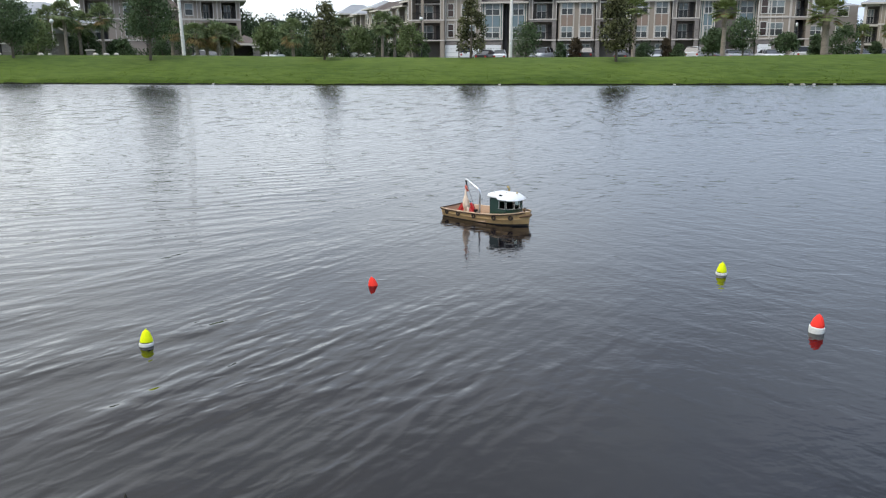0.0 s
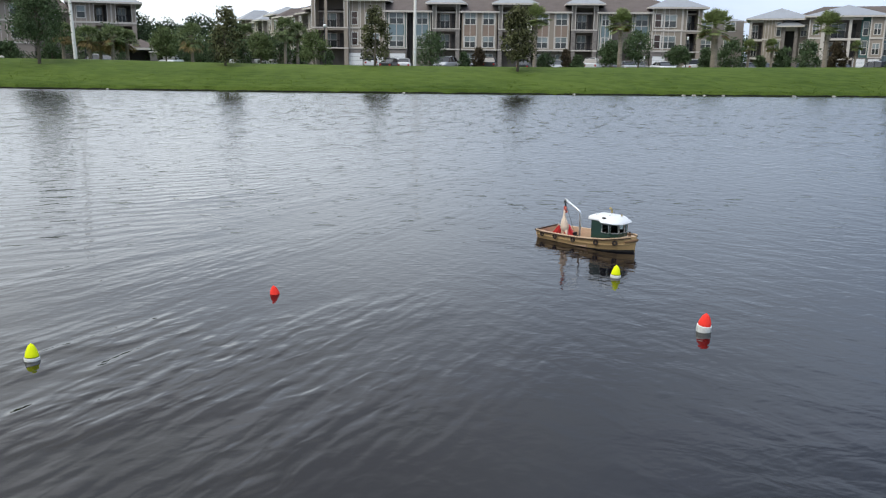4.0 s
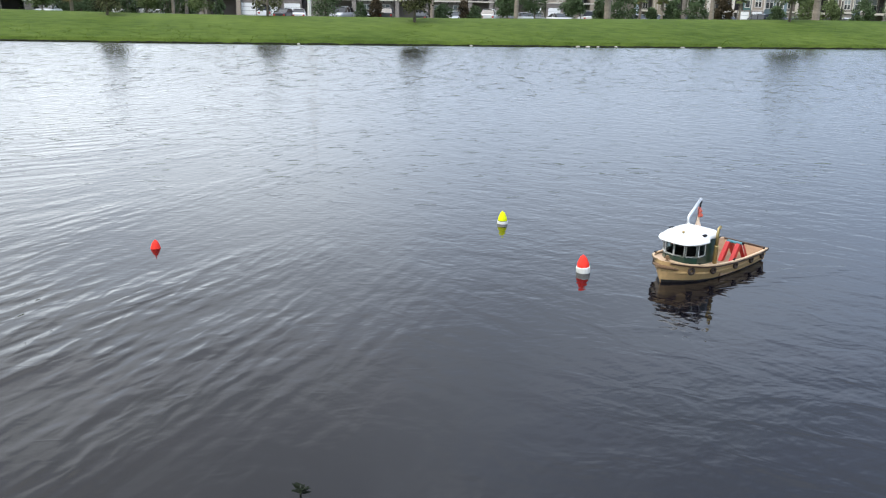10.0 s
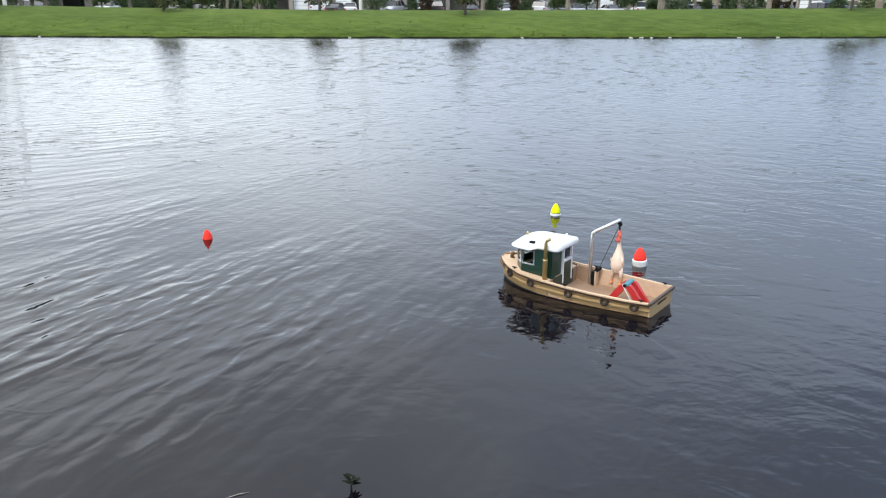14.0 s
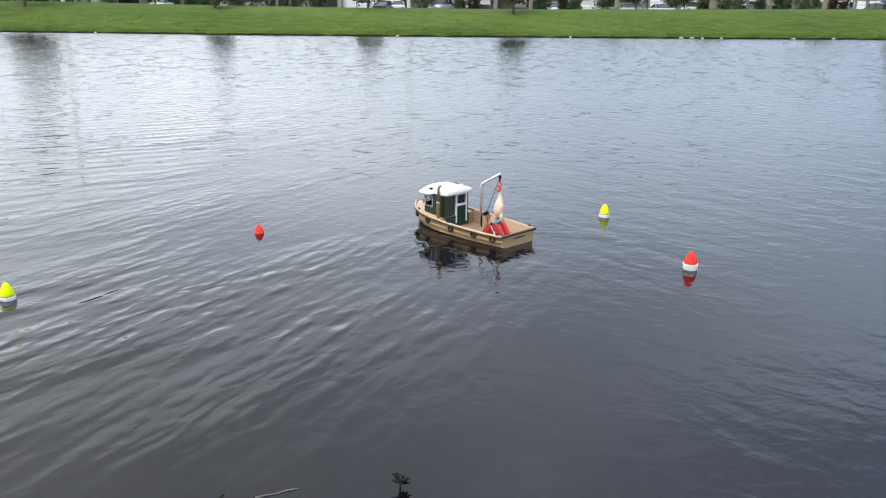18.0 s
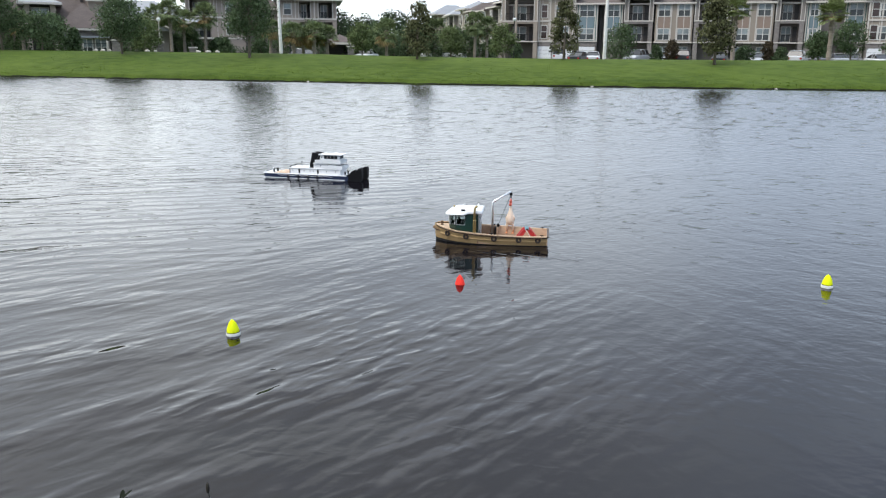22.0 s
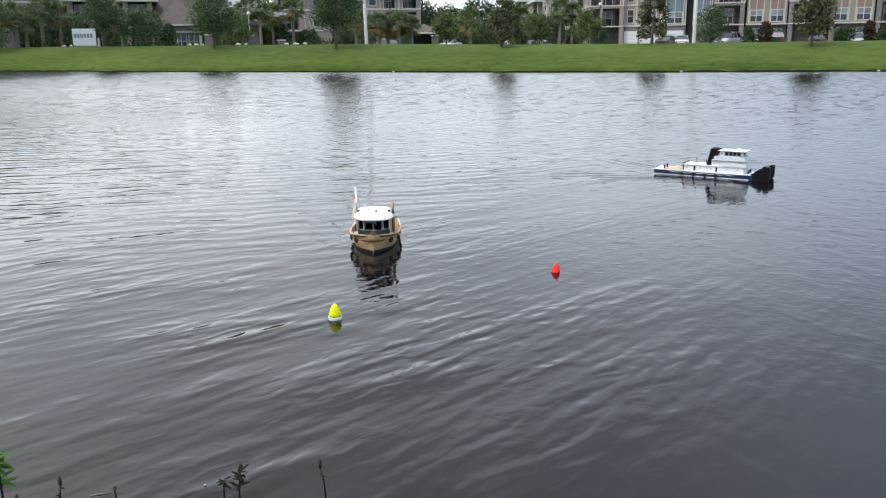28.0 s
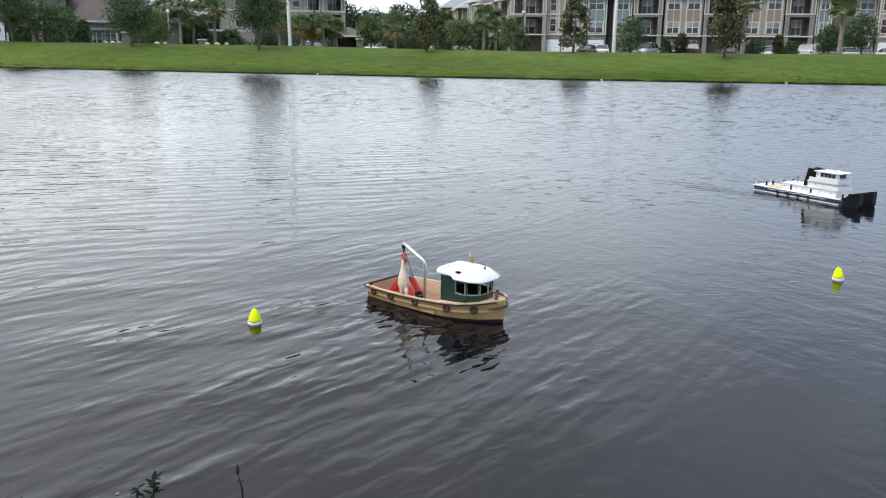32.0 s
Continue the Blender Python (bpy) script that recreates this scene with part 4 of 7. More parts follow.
def build_towboat():
    tb = thing("towboat", pose(0, 0, 0), "white model pushboat with navy hull and black push knees, afloat", "model boat")
    B, zd = 0.185, 0.080
    sec = [(-0.88, 0.170, 0.03), (-0.80, B, -0.05), (0.55, B, -0.05), (0.70, B, 0.0), (0.74, 0.182, 0.03)]
    hull = Shape()
    rows = [[(x, -b, zd), (x, -b, zb), (x, b, zb), (x, b, zd)] for x, b, zb in sec]
    hull.loft(rows)
    hull.cap(rows[0])
    hull.cap(rows[-1])
    h = part("hull", hull, M_NAVY, tb, "navy blue hull")
    fix_normals(h.data)
    for side in (1, -1):
        s = Shape()
        s.box(-0.86, 0.66, side * B - 0.003, side * B + 0.003, 0.004, 0.017)
        part("waterline_stripe", s, M_WHITE, tb, "white waterline stripe")
        r = Shape()
        r.box(-0.88, 0.70, side * B - 0.006, side * B + 0.006, zd - 0.006, zd + 0.005, 0.002)
        part("deck_edge", r, M_WHITE, tb)
    s = Shape()
    s.box(-0.884, -0.878, -0.165, 0.165, zd - 0.006, zd + 0.005)
    part("stern_edge", s, M_WHITE, tb)
    dk = Shape()
    dk.loft([[(-0.88, -0.17, zd + 0.003), (-0.88, 0.17, zd + 0.003)], [(-0.80, -B, zd + 0.003), (-0.80, B, zd + 0.003)], [(0.74, -B, zd + 0.003), (0.74, B, zd + 0.003)]])
    part("deck", dk, M_WHITE, tb, "white painted deck")

    def house(name, x0, x1, w, z0, z1, front=0.0):
        s = Shape()
        p = [(x0, -w), (x1 - front, -w), (x1, -w * 0.6), (x1, w * 0.6), (x1 - front, w), (x0, w)]
        s.loft([[(x, y, z0) for x, y in p] + [(*p[0], z0)], [(x, y, z1) for x, y in p] + [(*p[0], z1)]])
        s.cap([(x, y, z1) for x, y in p])
        ob = part(name, s, M_WHITE, tb)
        fix_normals(ob.data)
        return ob

    d1 = house("main_deckhouse", -0.405, 0.56, 0.138, zd, 0.170)
    d2 = house("upper_deckhouse", 0.02, 0.49, 0.122, 0.178, 0.258, 0.03)
    d3 = house("pilothouse", 0.15, 0.53, 0.112, 0.266, 0.400, 0.03)
    for nm, x0, x1, w, z in (("deckhouse_roof", -0.42, 0.60, 0.154, 0.170), ("boat_deck", 0.02, 0.57, 0.150, 0.258), ("pilothouse_roof", 0.12, 0.58, 0.142, 0.400)):
        s = Shape()
        s.box(x0, x1, -w, w, z, z + 0.011, 0.004)
        part(nm, s, M_WHITE, tb)
    for x0, x1, z0, z1, w in ((0.22, 0.60, 0.181, 0.232, 0.152), (0.06, 0.57, 0.269, 0.322, 0.148)):
        for side in (1, -1):
            s = Shape()
            s.box(x0, x1, side * w - 0.003, side * w + 0.003, z0, z1)
            part("bulwark", s, M_WHITE, tb)
        s = Shape()
        s.box(x1 - 0.006, x1, -w + 0.003, w - 0.003, z0, z1)
        part("bulwark", s, M_WHITE, tb)
    for side in (1, -1):
        for x in (-0.24, 0.11):
            s = Shape()
            s.box(x - 0.014, x + 0.014, side * 0.138 - 0.003, side * 0.138 + 0.003, zd + 0.010, 0.158)
            part("side_door", s, M_BLACKP, d1, "dark side door")
        for x in (-0.36, -0.15, -0.04, 0.02, 0.28, 0.46):
            s = Shape()
            s.tube([(x, side * 0.135, 0.135), (x, side * 0.141, 0.135)], 0.008, 10)
            part("porthole", s, M_BLACKP, d1)
        for x in (0.16, 0.30, 0.42):
            s = Shape()
            s.tube([(x, side * 0.119, 0.225), (x, side * 0.125, 0.225)], 0.008, 10)
            part("porthole", s, M_BLACKP, d2)
        s = Shape()
        s.tube([(0.18, side * 0.107, 0.362), (0.18, side * 0.113, 0.362)], 0.011, 10)
        part("porthole", s, M_BLACKP, d3)
        for x in (0.228, 0.296, 0.364, 0.432):
            s = Shape()
            s.box(x, x + 0.060, side * 0.112 - 0.003, side * 0.112 + 0.003, 0.336, 0.392)
            part("window", s, M_CARGLASS, d3)
        for x in (-0.42, -0.24, -0.06, 0.11):
            s = Shape()
            s.ring((0, 0, 0), (0, 1, 0), 0.022, 0.008, 12, 6)
            part("tyre_fender", s, M_TYRE, tb, smooth=True, at=pose(x, side * (B + 0.010), 0.036))
        s = Shape()
        pts = [(-0.62 + 0.05 * k, side * (B + 0.006), zd - 0.012 - 0.016 * abs(math.sin(k * 0.86))) for k in range(22)]
        s.tube(pts, 0.0035, 5)
        part("mooring_line", s, M_WHITE, tb, smooth=True)
        s = Shape()
        s.tube([(-0.86, side * 0.15, zd), (-0.86, side * 0.15, zd + 0.05)], 0.004, 6)
        part("stanchion", s, M_ALU, tb)
    for y in (-0.048, 0.0, 0.048):
        s = Shape()
        s.box(0.527, 0.533, y - 0.021, y + 0.021, 0.336, 0.392)
        part("window", s, M_CARGLASS, d3)
    # stacks behind the pilothouse
    for y in (-0.075, 0.075):
        s = Shape()
        p = [(-0.066, 0.181), (0.006, 0.181), (0.018, 0.285), (0.060, 0.320), (0.092, 0.360), (0.135, 0.418), (-0.012, 0.430)]
        s.loft([[(x, y - 0.030, z) for x, z in p] + [(p[0][0], y - 0.030, p[0][1])], [(x, y + 0.030, z) for x, z in p] + [(p[0][0], y + 0.030, p[0][1])]])
        s.cap([(x, y - 0.030, z) for x, z in p])
        s.cap([(x, y + 0.030, z) for x, z in p])
        ob = part("stack", s, M_BLACKP, tb, "black exhaust stack swept forward")
        fix_normals(ob.data)
    # push knees
    for y in (-0.143, 0.143):
        s = Shape()
        p = [(0.605, zd), (0.690, zd + 0.044), (0.752, zd + 0.096), (0.790, zd + 0.102), (0.803, zd + 0.040), (0.820, zd + 0.104), (0.845, zd + 0.122), (0.902, zd + 0.128), (0.902, 0.030), (0.872, -0.02), (0.66, -0.03)]
        s.loft([[(x, y - 0.040, z) for x, z in p] + [(p[0][0], y - 0.040, p[0][1])], [(x, y + 0.040, z) for x, z in p] + [(p[0][0], y + 0.040, p[0][1])]])
        s.cap([(x, y - 0.040, z) for x, z in p])
        s.cap([(x, y + 0.040, z) for x, z in p])
        ob = part("push_knee", s, M_BLACKP, tb, "black push knee")
        fix_normals(ob.data)
        fc = Shape()
        fc.box(0.897, 0.908, y - 0.037, y + 0.037, 0.045, zd + 0.108, 0.003)
        part("rubber_face", fc, M_TYRE, ob)
    # deck gear
    for x, y in ((-0.74, 0.07), (-0.74, -0.07), (0.625, 0.07), (0.625, -0.07)):
        s = Shape()
        s.lathe([(0.020, 0), (0.020, 0.010), (0.014, 0.014), (0.014, 0.042), (0.020, 0.046), (0.016, 0.056)], 10, (x, y, zd))
        part("bollard", s, M_BLACKP, tb)
    for y in (-0.10, 0.10):
        s = Shape()
        s.tube([(-0.425, y, zd), (-0.425, y, 0.185), (-0.400, y, 0.205)], 0.012, 8)
        part("vent_pipe", s, M_BLACKP, tb)
    s = Shape()
    s.tube([(-0.25, 0.0, 0.178), (-0.25, 0.0, 0.262)], 0.005, 6)
    s.tube([(-0.25, -0.03, 0.262), (-0.25, 0.03, 0.262)], 0.007, 6)
    part("mast", s, M_RAIL, tb)
    s = Shape()
    s.tube([(-0.11, 0.05, 0.178), (-0.11, 0.05, 0.235)], 0.007, 6)
    part("deck_vent", s, M_RAIL, tb)
    s = Shape()
    for k in range(3):
        s.ring((-0.54, 0, zd + 0.012 + 0.011 * k), (0, 0, 1), 0.062 - 0.016 * k, 0.010, 18, 6)
    part("rope_coil", s, M_LATEX, tb, "cream coiled rope", smooth=True)
    mat_ = Shape()
    mat_.box(-0.70, -0.43, -0.15, 0.15, zd + 0.004, zd + 0.009, 0.002)
    part("aft_deck_mat", mat_, M_DECK, tb, "pale tan deck planking")
    rad = Shape()
    rad.box(0.40, 0.44, -0.05, 0.05, 0.424, 0.434, 0.002)
    rad.tube([(0.42, 0, 0.408), (0.42, 0, 0.426)], 0.006, 6)
    part("radar", rad, M_WHITE, tb)
    return tb


def fit_length(t, k, front):
    """Scale every part of a thing along x to fit the camera's view, the part before midships by front."""
    for ob in t.children_recursive:
        if not ob.name.startswith(("push_knee", "rubber_face", "tyre_fender")):
            for v in ob.data.vertices:
                v.co.x *= front if v.co.x > 0 else 1.0
        m = ob.matrix_basis.copy()
        m.translation.x *= k
        ob.matrix_basis = m
        if abs(m.translation.x) < 1e-6:
            ob.data.transform(Matrix.Diagonal((k, 1, 1, 1)))


def grow(t, k):
    """Scale a whole thing to fit its size in the camera's view."""
    for ob in t.children_recursive:
        m = ob.matrix_basis.copy()
        m.translation *= k
        ob.matrix_basis = m
        ob.data.transform(Matrix.Diagonal((k, k, k, 1)))


def build_buoy(mat, label, ring, low=0.0):
    girth = 0.91 if ring else 0.89 if low else 1.0
    b = thing("marker_buoy", pose(0, 0, 0), label, "buoy", "marker buoys on the pond")
    hi = Shape()
    hi.lathe([(r * girth, z) for r, z in [(0.0485, 0.0600), (0.0505, 0.066), (0.0480, 0.082), (0.0415, 0.103), (0.0335, 0.122), (0.0250, 0.138), (0.0165, 0.148), (0.004, 0.153)]], 24)
    part("dome", hi, mat, b, smooth=True)
    lo = Shape()
    lo.lathe([(r * girth, z) for r, z in [(0.006, -0.105), (0.022, -0.10), (0.040, -0.07), (0.052, -0.02), (0.0570, 0.025), (0.0575, 0.052), (0.0560, 0.0600), (0.0480, 0.0605)]], 24)
    part("base", lo, mat if low else M_WHITEF, b, "" if low else "white foam base", smooth=True)
    if ring:
        r = Shape()
        r.ring((0, 0, 0.0640), (0, 0, 1), 0.0505 * girth, 0.0024, 24, 6)
        part("band", r, M_RAIL, b, "thin dark band", smooth=True)
    tip = Shape()
    tip.lathe([(0.006, 0.152), (0.006, 0.157), (0.003, 0.159)], 8)
    part("tip", tip, mat, b)
    return b


def ripple(parent, pts, half, height):
    """A low swell of water drawn along a line, fading at its ends and edges."""
    sh = Shape()
    rows = []
    n = len(pts)
    for k, (x, y) in enumerate(pts):
        a, b = pts[max(0, k - 1)], pts[min(n - 1, k + 1)]
        d = Vector((b[0] - a[0], b[1] - a[1])).normalized()
        fade = math.sin(math.pi * (k + 0.02) / (n - 0.96)) ** 0.8
        row = []
        for j in range(9):
            u = (j - 4) / 4
            row.append((x - d.y * u * half, y + d.x * u * half, 0.0012 + height * fade * (0.5 + 0.5 * math.cos(math.pi * u)) - (0.004 if abs(u) > 0.99 or k in (0, n - 1) else 0)))
        rows.append(row)
    sh.loft(rows)
    return part("ripple", sh, M_WAKE, parent, smooth=True)


def build_wake(bow, beam, reach, label, seed, rise):
    """Feathered crests leaving the bow on either side."""
    w = thing("wake", pose(0, 0, 0), label, "wake")
    rng = np.random.default_rng(seed)
    for side in (1, -1):
        for k in range(1, 7):
            x0 = bow - reach * 0.13 * k
            y0 = side * beam * (1.12 + 0.16 * k)
            ln = reach * rng.uniform(0.34, 0.52)
            a = radians(rng.uniform(24, 34))
            pts = [(x0 - ln * u * math.cos(a), y0 + side * ln * math.sin(a) * (u + 0.12 * u * u)) for u in np.linspace(0, 1, 14)]
            ripple(w, pts, rng.uniform(0.07, 0.11), rise * rng.uniform(0.7, 1.2) * (1 - 0.07 * k))
    return w


TUG_SIZE = 1.02
tugboat = build_tug()
grow(tugboat, TUG_SIZE)
tug_wake = build_wake(0.60, 0.22, 1.5, "low ripples spreading round the moving tugboat", 3, 0.0009)
tow_wake = build_wake(0.86, 0.18, 2.8, "low ripples trailing behind the moving pushboat", 4, 0.004)
chicken = build_chicken()
trestle = build_trestle()
towboat = build_towboat()
fit_length(towboat, 0.947, 0.91)
BUOYS = [
    (build_buoy(M_YELLOWF, "fluorescent yellow foam buoy with white base and dark band", True), -3.285, 5.11, -0.038, 2),
    (build_buoy(M_YELLOWF, "fluorescent yellow foam buoy riding high, white base", True), 1.03, 7.97, -0.036, 3),
    (build_buoy(M_REDF, "fluorescent red foam buoy with white base", False), 1.53, 6.35, -0.010, 5),
    (build_buoy(M_REDF, "fluorescent red foam buoy floating low and tilted", False, 1.0), -2.10, 6.97, -0.076, 9),
]

# ---------------------------------------------------------------- apartment buildings
F1, F2, F3, EAVE = 0.0, 2.92, 5.82, 8.25          # storey levels above the building's ground


def window(parent, x0, x1, y, z0, z1, cols=2, trim=0.10, transom=True, mat=None):
    """A white window frame standing proud of the wall, with its panes set in it."""
    w = (x1 - x0) / cols
    xs = [x0 - trim, x0]
    for k in range(1, cols):
        xs += [x0 + w * k - 0.05, x0 + w * k + 0.05]
    xs += [x1, x1 + trim]
    zt = z0 + (z1 - z0) * 0.52
    zs = [z0 - trim, z0] + ([zt - 0.035, zt + 0.035] if transom else []) + [z1, z1 + trim]
    wo = part("window", lattice(xs, zs, y - 0.07, y), M_FRAME, parent)
    for k in range(cols):
        for za, zb, glass in ([(z0, zt, mat or M_WINDOW), (zt, z1, mat or M_BLIND)] if transom else [(z0, z1, mat or M_WINDOW)]):
            p = Shape()
            p.box(x0 + w * k + 0.03, x0 + w * (k + 1) - 0.03, y - 0.035, y - 0.02, za, zb)
            part("pane", p, glass, wo)
    return wo


def railing(parent, x0, x1, y, z, h=1.0):
    r = Shape()
    r.box(x0, x1, y - 0.03, y + 0.03, z + h - 0.06, z + h)
    r.box(x0, x1, y - 0.02, y + 0.02, z + 0.08, z + 0.13)
    n = max(2, int((x1 - x0) / 0.16))
    for k in range(n + 1):
        x = x0 + (x1 - x0) * k / n
        r.box(x - 0.012, x + 0.012, y - 0.012, y + 0.012, z + 0.1, z + h - 0.03)
    return part("railing", r, M_RAIL, parent, "black iron railing")


def hip_roof(parent, x0, x1, y0, y1, z, rise, mat, over=0.6, name="roof"):
    a, b, c, d = x0 - over, x1 + over, y0 - over, y1 + over
    s = Shape()
    inset = min((b - a), (d - c)) / 2
    if b - a >= d - c:
        p, q = (a + inset, (c + d) / 2), (b - inset, (c + d) / 2)
    else:
        p, q = ((a + b) / 2, c + inset), ((a + b) / 2, d - inset)
    lo = [(a, c), (b, c), (b, d), (a, d)]
    s.v = [(x, y, z) for x, y in lo] + [(*p, z + rise), (*q, z + rise)] + [(x, y, z - 0.22) for x, y in lo]
    if b - a >= d - c:
        s.f = [(0, 1, 5, 4), (1, 2, 5), (2, 3, 4, 5), (3, 0, 4)]
    else:
        s.f = [(0, 1, 4), (1, 2, 5, 4), (2, 3, 5), (3, 0, 4, 5)]
    s.f += [(6, 7, 1, 0), (7, 8, 2, 1), (8, 9, 3, 2), (9, 6, 0, 3), (9, 8, 7, 6)]
    ro = part(name, s, mat, parent)
    fa = Shape()
    for x0_, x1_, y0_, y1_ in ((a - 0.02, b + 0.02, c - 0.03, c), (a - 0.02, b + 0.02, d, d + 0.03), (a - 0.03, a, c, d), (b, b + 0.03, c, d)):
        fa.box(x0_, x1_, y0_, y1_, z - 0.25, z - 0.02)
    part("fascia", fa, M_TRIM, ro)
    return ro


def wall(parent, x0, x1, y0, y1, z0, z1, mat, name="wall"):
    s = Shape()
    s.box(x0, x1, y0, y1, z0, z1)
    return part(name, s, mat, parent)


def battens(parent, x0, x1, y, z0, z1, step=0.62):
    k = x0 + step / 2
    while k < x1:
        s = Shape()
        s.box(k - 0.035, k + 0.035, y - 0.03, y, z0, z1)
        part("batten", s, M_TRIM, parent)
        k += step


def garage(parent, x0, x1, y):
    g = Shape()
    for k in range(4):
        g.box(x0, x1, y - 0.05, y - 0.01, F1 + 0.02 + 0.55 * k, F1 + 0.54 + 0.55 * k, 0.01)
    part("garage_door", g, M_GARAGE, parent, "white sectional garage door")
    t = Shape()
    t.box(x0 - 0.15, x0, y - 0.08, y, F1, F1 + 2.3)
    t.box(x1, x1 + 0.15, y - 0.08, y, F1, F1 + 2.3)
    t.box(x0 - 0.15, x1 + 0.15, y - 0.08, y, F1 + 2.22, F1 + 2.38)
    part("garage_trim", t, M_STONE, parent)


def strip(parent, x0, x1, y, panel, z0=F2 + 0.30, z3=F3 + 2.15):
    """A tall white-framed strip: window, panel, window."""
    za, zb = z0 + 1.45, F3 + 0.62
    window(parent, x0 + 0.16, x1 - 0.16, y, z0, za)
    window(parent, x0 + 0.16, x1 - 0.16, y, zb, z3)
    m = (x0 + x1) / 2
    for a, b in ((x0 + 0.14, m - 0.05), (m + 0.05, x1 - 0.14)):
        wall(parent, a, b, y - 0.03, y, za + 0.14, zb - 0.14, panel, "infill_panel")
    for a, b, p, q in ((x0 - 0.10, x0 + 0.04, z0 - 0.2, z3 + 0.2), (x1 - 0.04, x1 + 0.10, z0 - 0.2, z3 + 0.2), (m - 0.05, m + 0.05, za + 0.1, zb - 0.1)):
        wall(parent, a, b, y - 0.09, y, p, q, M_TRIM, "trim_board")


def bay_beige(b, x0, x1, y):
    wall(b, x0, x1, y, y + 0.8, F2, EAVE, M_BEIGE)
    w = (x1 - x0)
    strip(b, x0 + 0.30, x0 + 0.30 + w * 0.36, y, M_BROWNPANEL)
    strip(b, x1 - 0.30 - w * 0.36, x1 - 0.30, y, M_BROWNPANEL)
    wall(b, x0 - 0.06, x1 + 0.06, y - 0.16, y + 0.7, F2 - 0.16, F2 + 0.04, M_TRIM, "ledge")
    for k in range(5):
        xx = x0 + 0.3 + (w - 0.6) * k / 4
        wall(b, xx - 0.08, xx + 0.08, y - 0.10, y + 0.5, F2 - 0.42, F2 - 0.16, M_DARK, "bracket")
    wall(b, x0, x1, y + 0.8, y + 1.0, F1, F2, M_STUCCO)
    window(b, x0 + 0.6, x0 + 1.8, y + 0.8, F1 + 0.9, F1 + 2.2, 2)
    window(b, x1 - 1.8, x1 - 0.6, y + 0.8, F1 + 0.9, F1 + 2.2, 2)


def bay_teal(b, x0, x1, y):
    wall(b, x0, x1, y, y + 0.8, F2, EAVE, M_TEAL)
    strip(b, x0 + 0.35, x1 - 0.35, y, M_BLUEPANEL)
    t = Shape()
    t.box(x0 - 0.05, x0 + 0.12, y - 0.07, y, F2, EAVE)
    t.box(x1 - 0.12, x1 + 0.05, y - 0.07, y, F2, EAVE)
    t.box(x0 - 0.05, x1 + 0.05, y - 0.10, y, F2 - 0.05, F2 + 0.12)
    part("corner_boards", t, M_TRIM, b)
    wall(b, x0, x1, y + 0.1, y + 0.8, F1, F2 - 0.05, M_STONE)


def bay_mixed(b, x0, x1, y, top=EAVE + 0.55):
    """Board and batten bay: a slim window stack and a wide one."""
    wall(b, x0, x1, y, y + 0.8, F2, top, M_BEIGE)
    battens(b, x0, x1, y, F2 + 0.1, top, 0.9)
    for z in (F2 + 0.45, F3 + 0.45):
        window(b, x0 + 0.35, x0 + 1.15, y - 0.02, z, z + 1.75, 1, mat=M_BRONZE)
        window(b, x1 - 2.75, x1 - 0.85, y - 0.02, z, z + 1.6)
    for z in (F3 - 0.14, F2 - 0.12):
        wall(b, x0 - 0.05, x1 + 0.05, y - 0.12, y, z, z + 0.24, M_TRIM, "trim_board")
    for x in (x0, x1, x0 + 1.6):
        wall(b, x - 0.10, x + 0.10, y - 0.08, y, F2, top, M_TRIM, "trim_board")
    wall(b, x0, x1, y, y + 0.8, F1, F2 - 0.10, M_STONE)


def bay_balcony(b, x0, x1, y, top=EAVE, upper=None, lower=None, depth=1.7):
    """Recessed balconies one above the other, dark opening at the ground."""
    upper, lower = upper or M_STUCCO, lower or M_STONE
    m = 0.60
    w = x1 - x0 - 2 * m
    for z0, z1, mat in ((F1, F2 - 0.12, lower), (F2 + 0.02, F3 - 0.12, lower), (F3 + 0.02, top, upper)):
        wall(b, x0, x0 + m, y, y + depth, z0, z1, mat)
        wall(b, x1 - m, x1, y, y + depth, z0, z1, mat)
        if z0 > F1:
            wall(b, x0 + m, x1 - m, y, y + 0.25, z1 - 0.30, z1, mat, "lintel")
        wall(b, x0 + m, x1 - m, y + depth, y + depth + 0.2, z0, z1, M_TAUPE, "back_wall")
    for z in (F2, F3):
        wall(b, x0 - 0.05, x1 + 0.05, y - 0.08, y + depth, z - 0.14, z + 0.02, M_TRIM, "balcony_slab")
        railing(b, x0 + m, x1 - m, y + 0.06, z + 0.02)
        window(b, x0 + m + w * 0.16, x0 + m + w * 0.62, y + depth, z + 0.12, z + 2.05, 2, 0.08)
        wall(b, x0 + m + w * 0.74, x0 + m + w * 0.94, y + depth - 0.06, y + depth, z, z + 2.1, M_DARK, "balcony_door")
    for xa, xb in ((x0 + m - 0.12, x0 + m), (x1 - m, x1 - m + 0.12), (x0 - 0.02, x0 + 0.10), (x1 - 0.10, x1 + 0.02)):
        wall(b, xa, xb, y - 0.06, y, F3 + 0.03, top, M_TRIM, "post_trim")


M_BRONZE = glass_material("bronze_tinted_glass", (0.05, 0.028, 0.02))


def core(b, x0, x1, depth, cover=None, rise=2.6):
    """The plain body behind the bays, with the long roof."""
    wall(b, x0, x1, 1.9, depth, F1, EAVE, M_TAUPE)
    hip_roof(b, x0, x1, 1.2, depth, EAVE, rise, cover or M_SHINGLE)


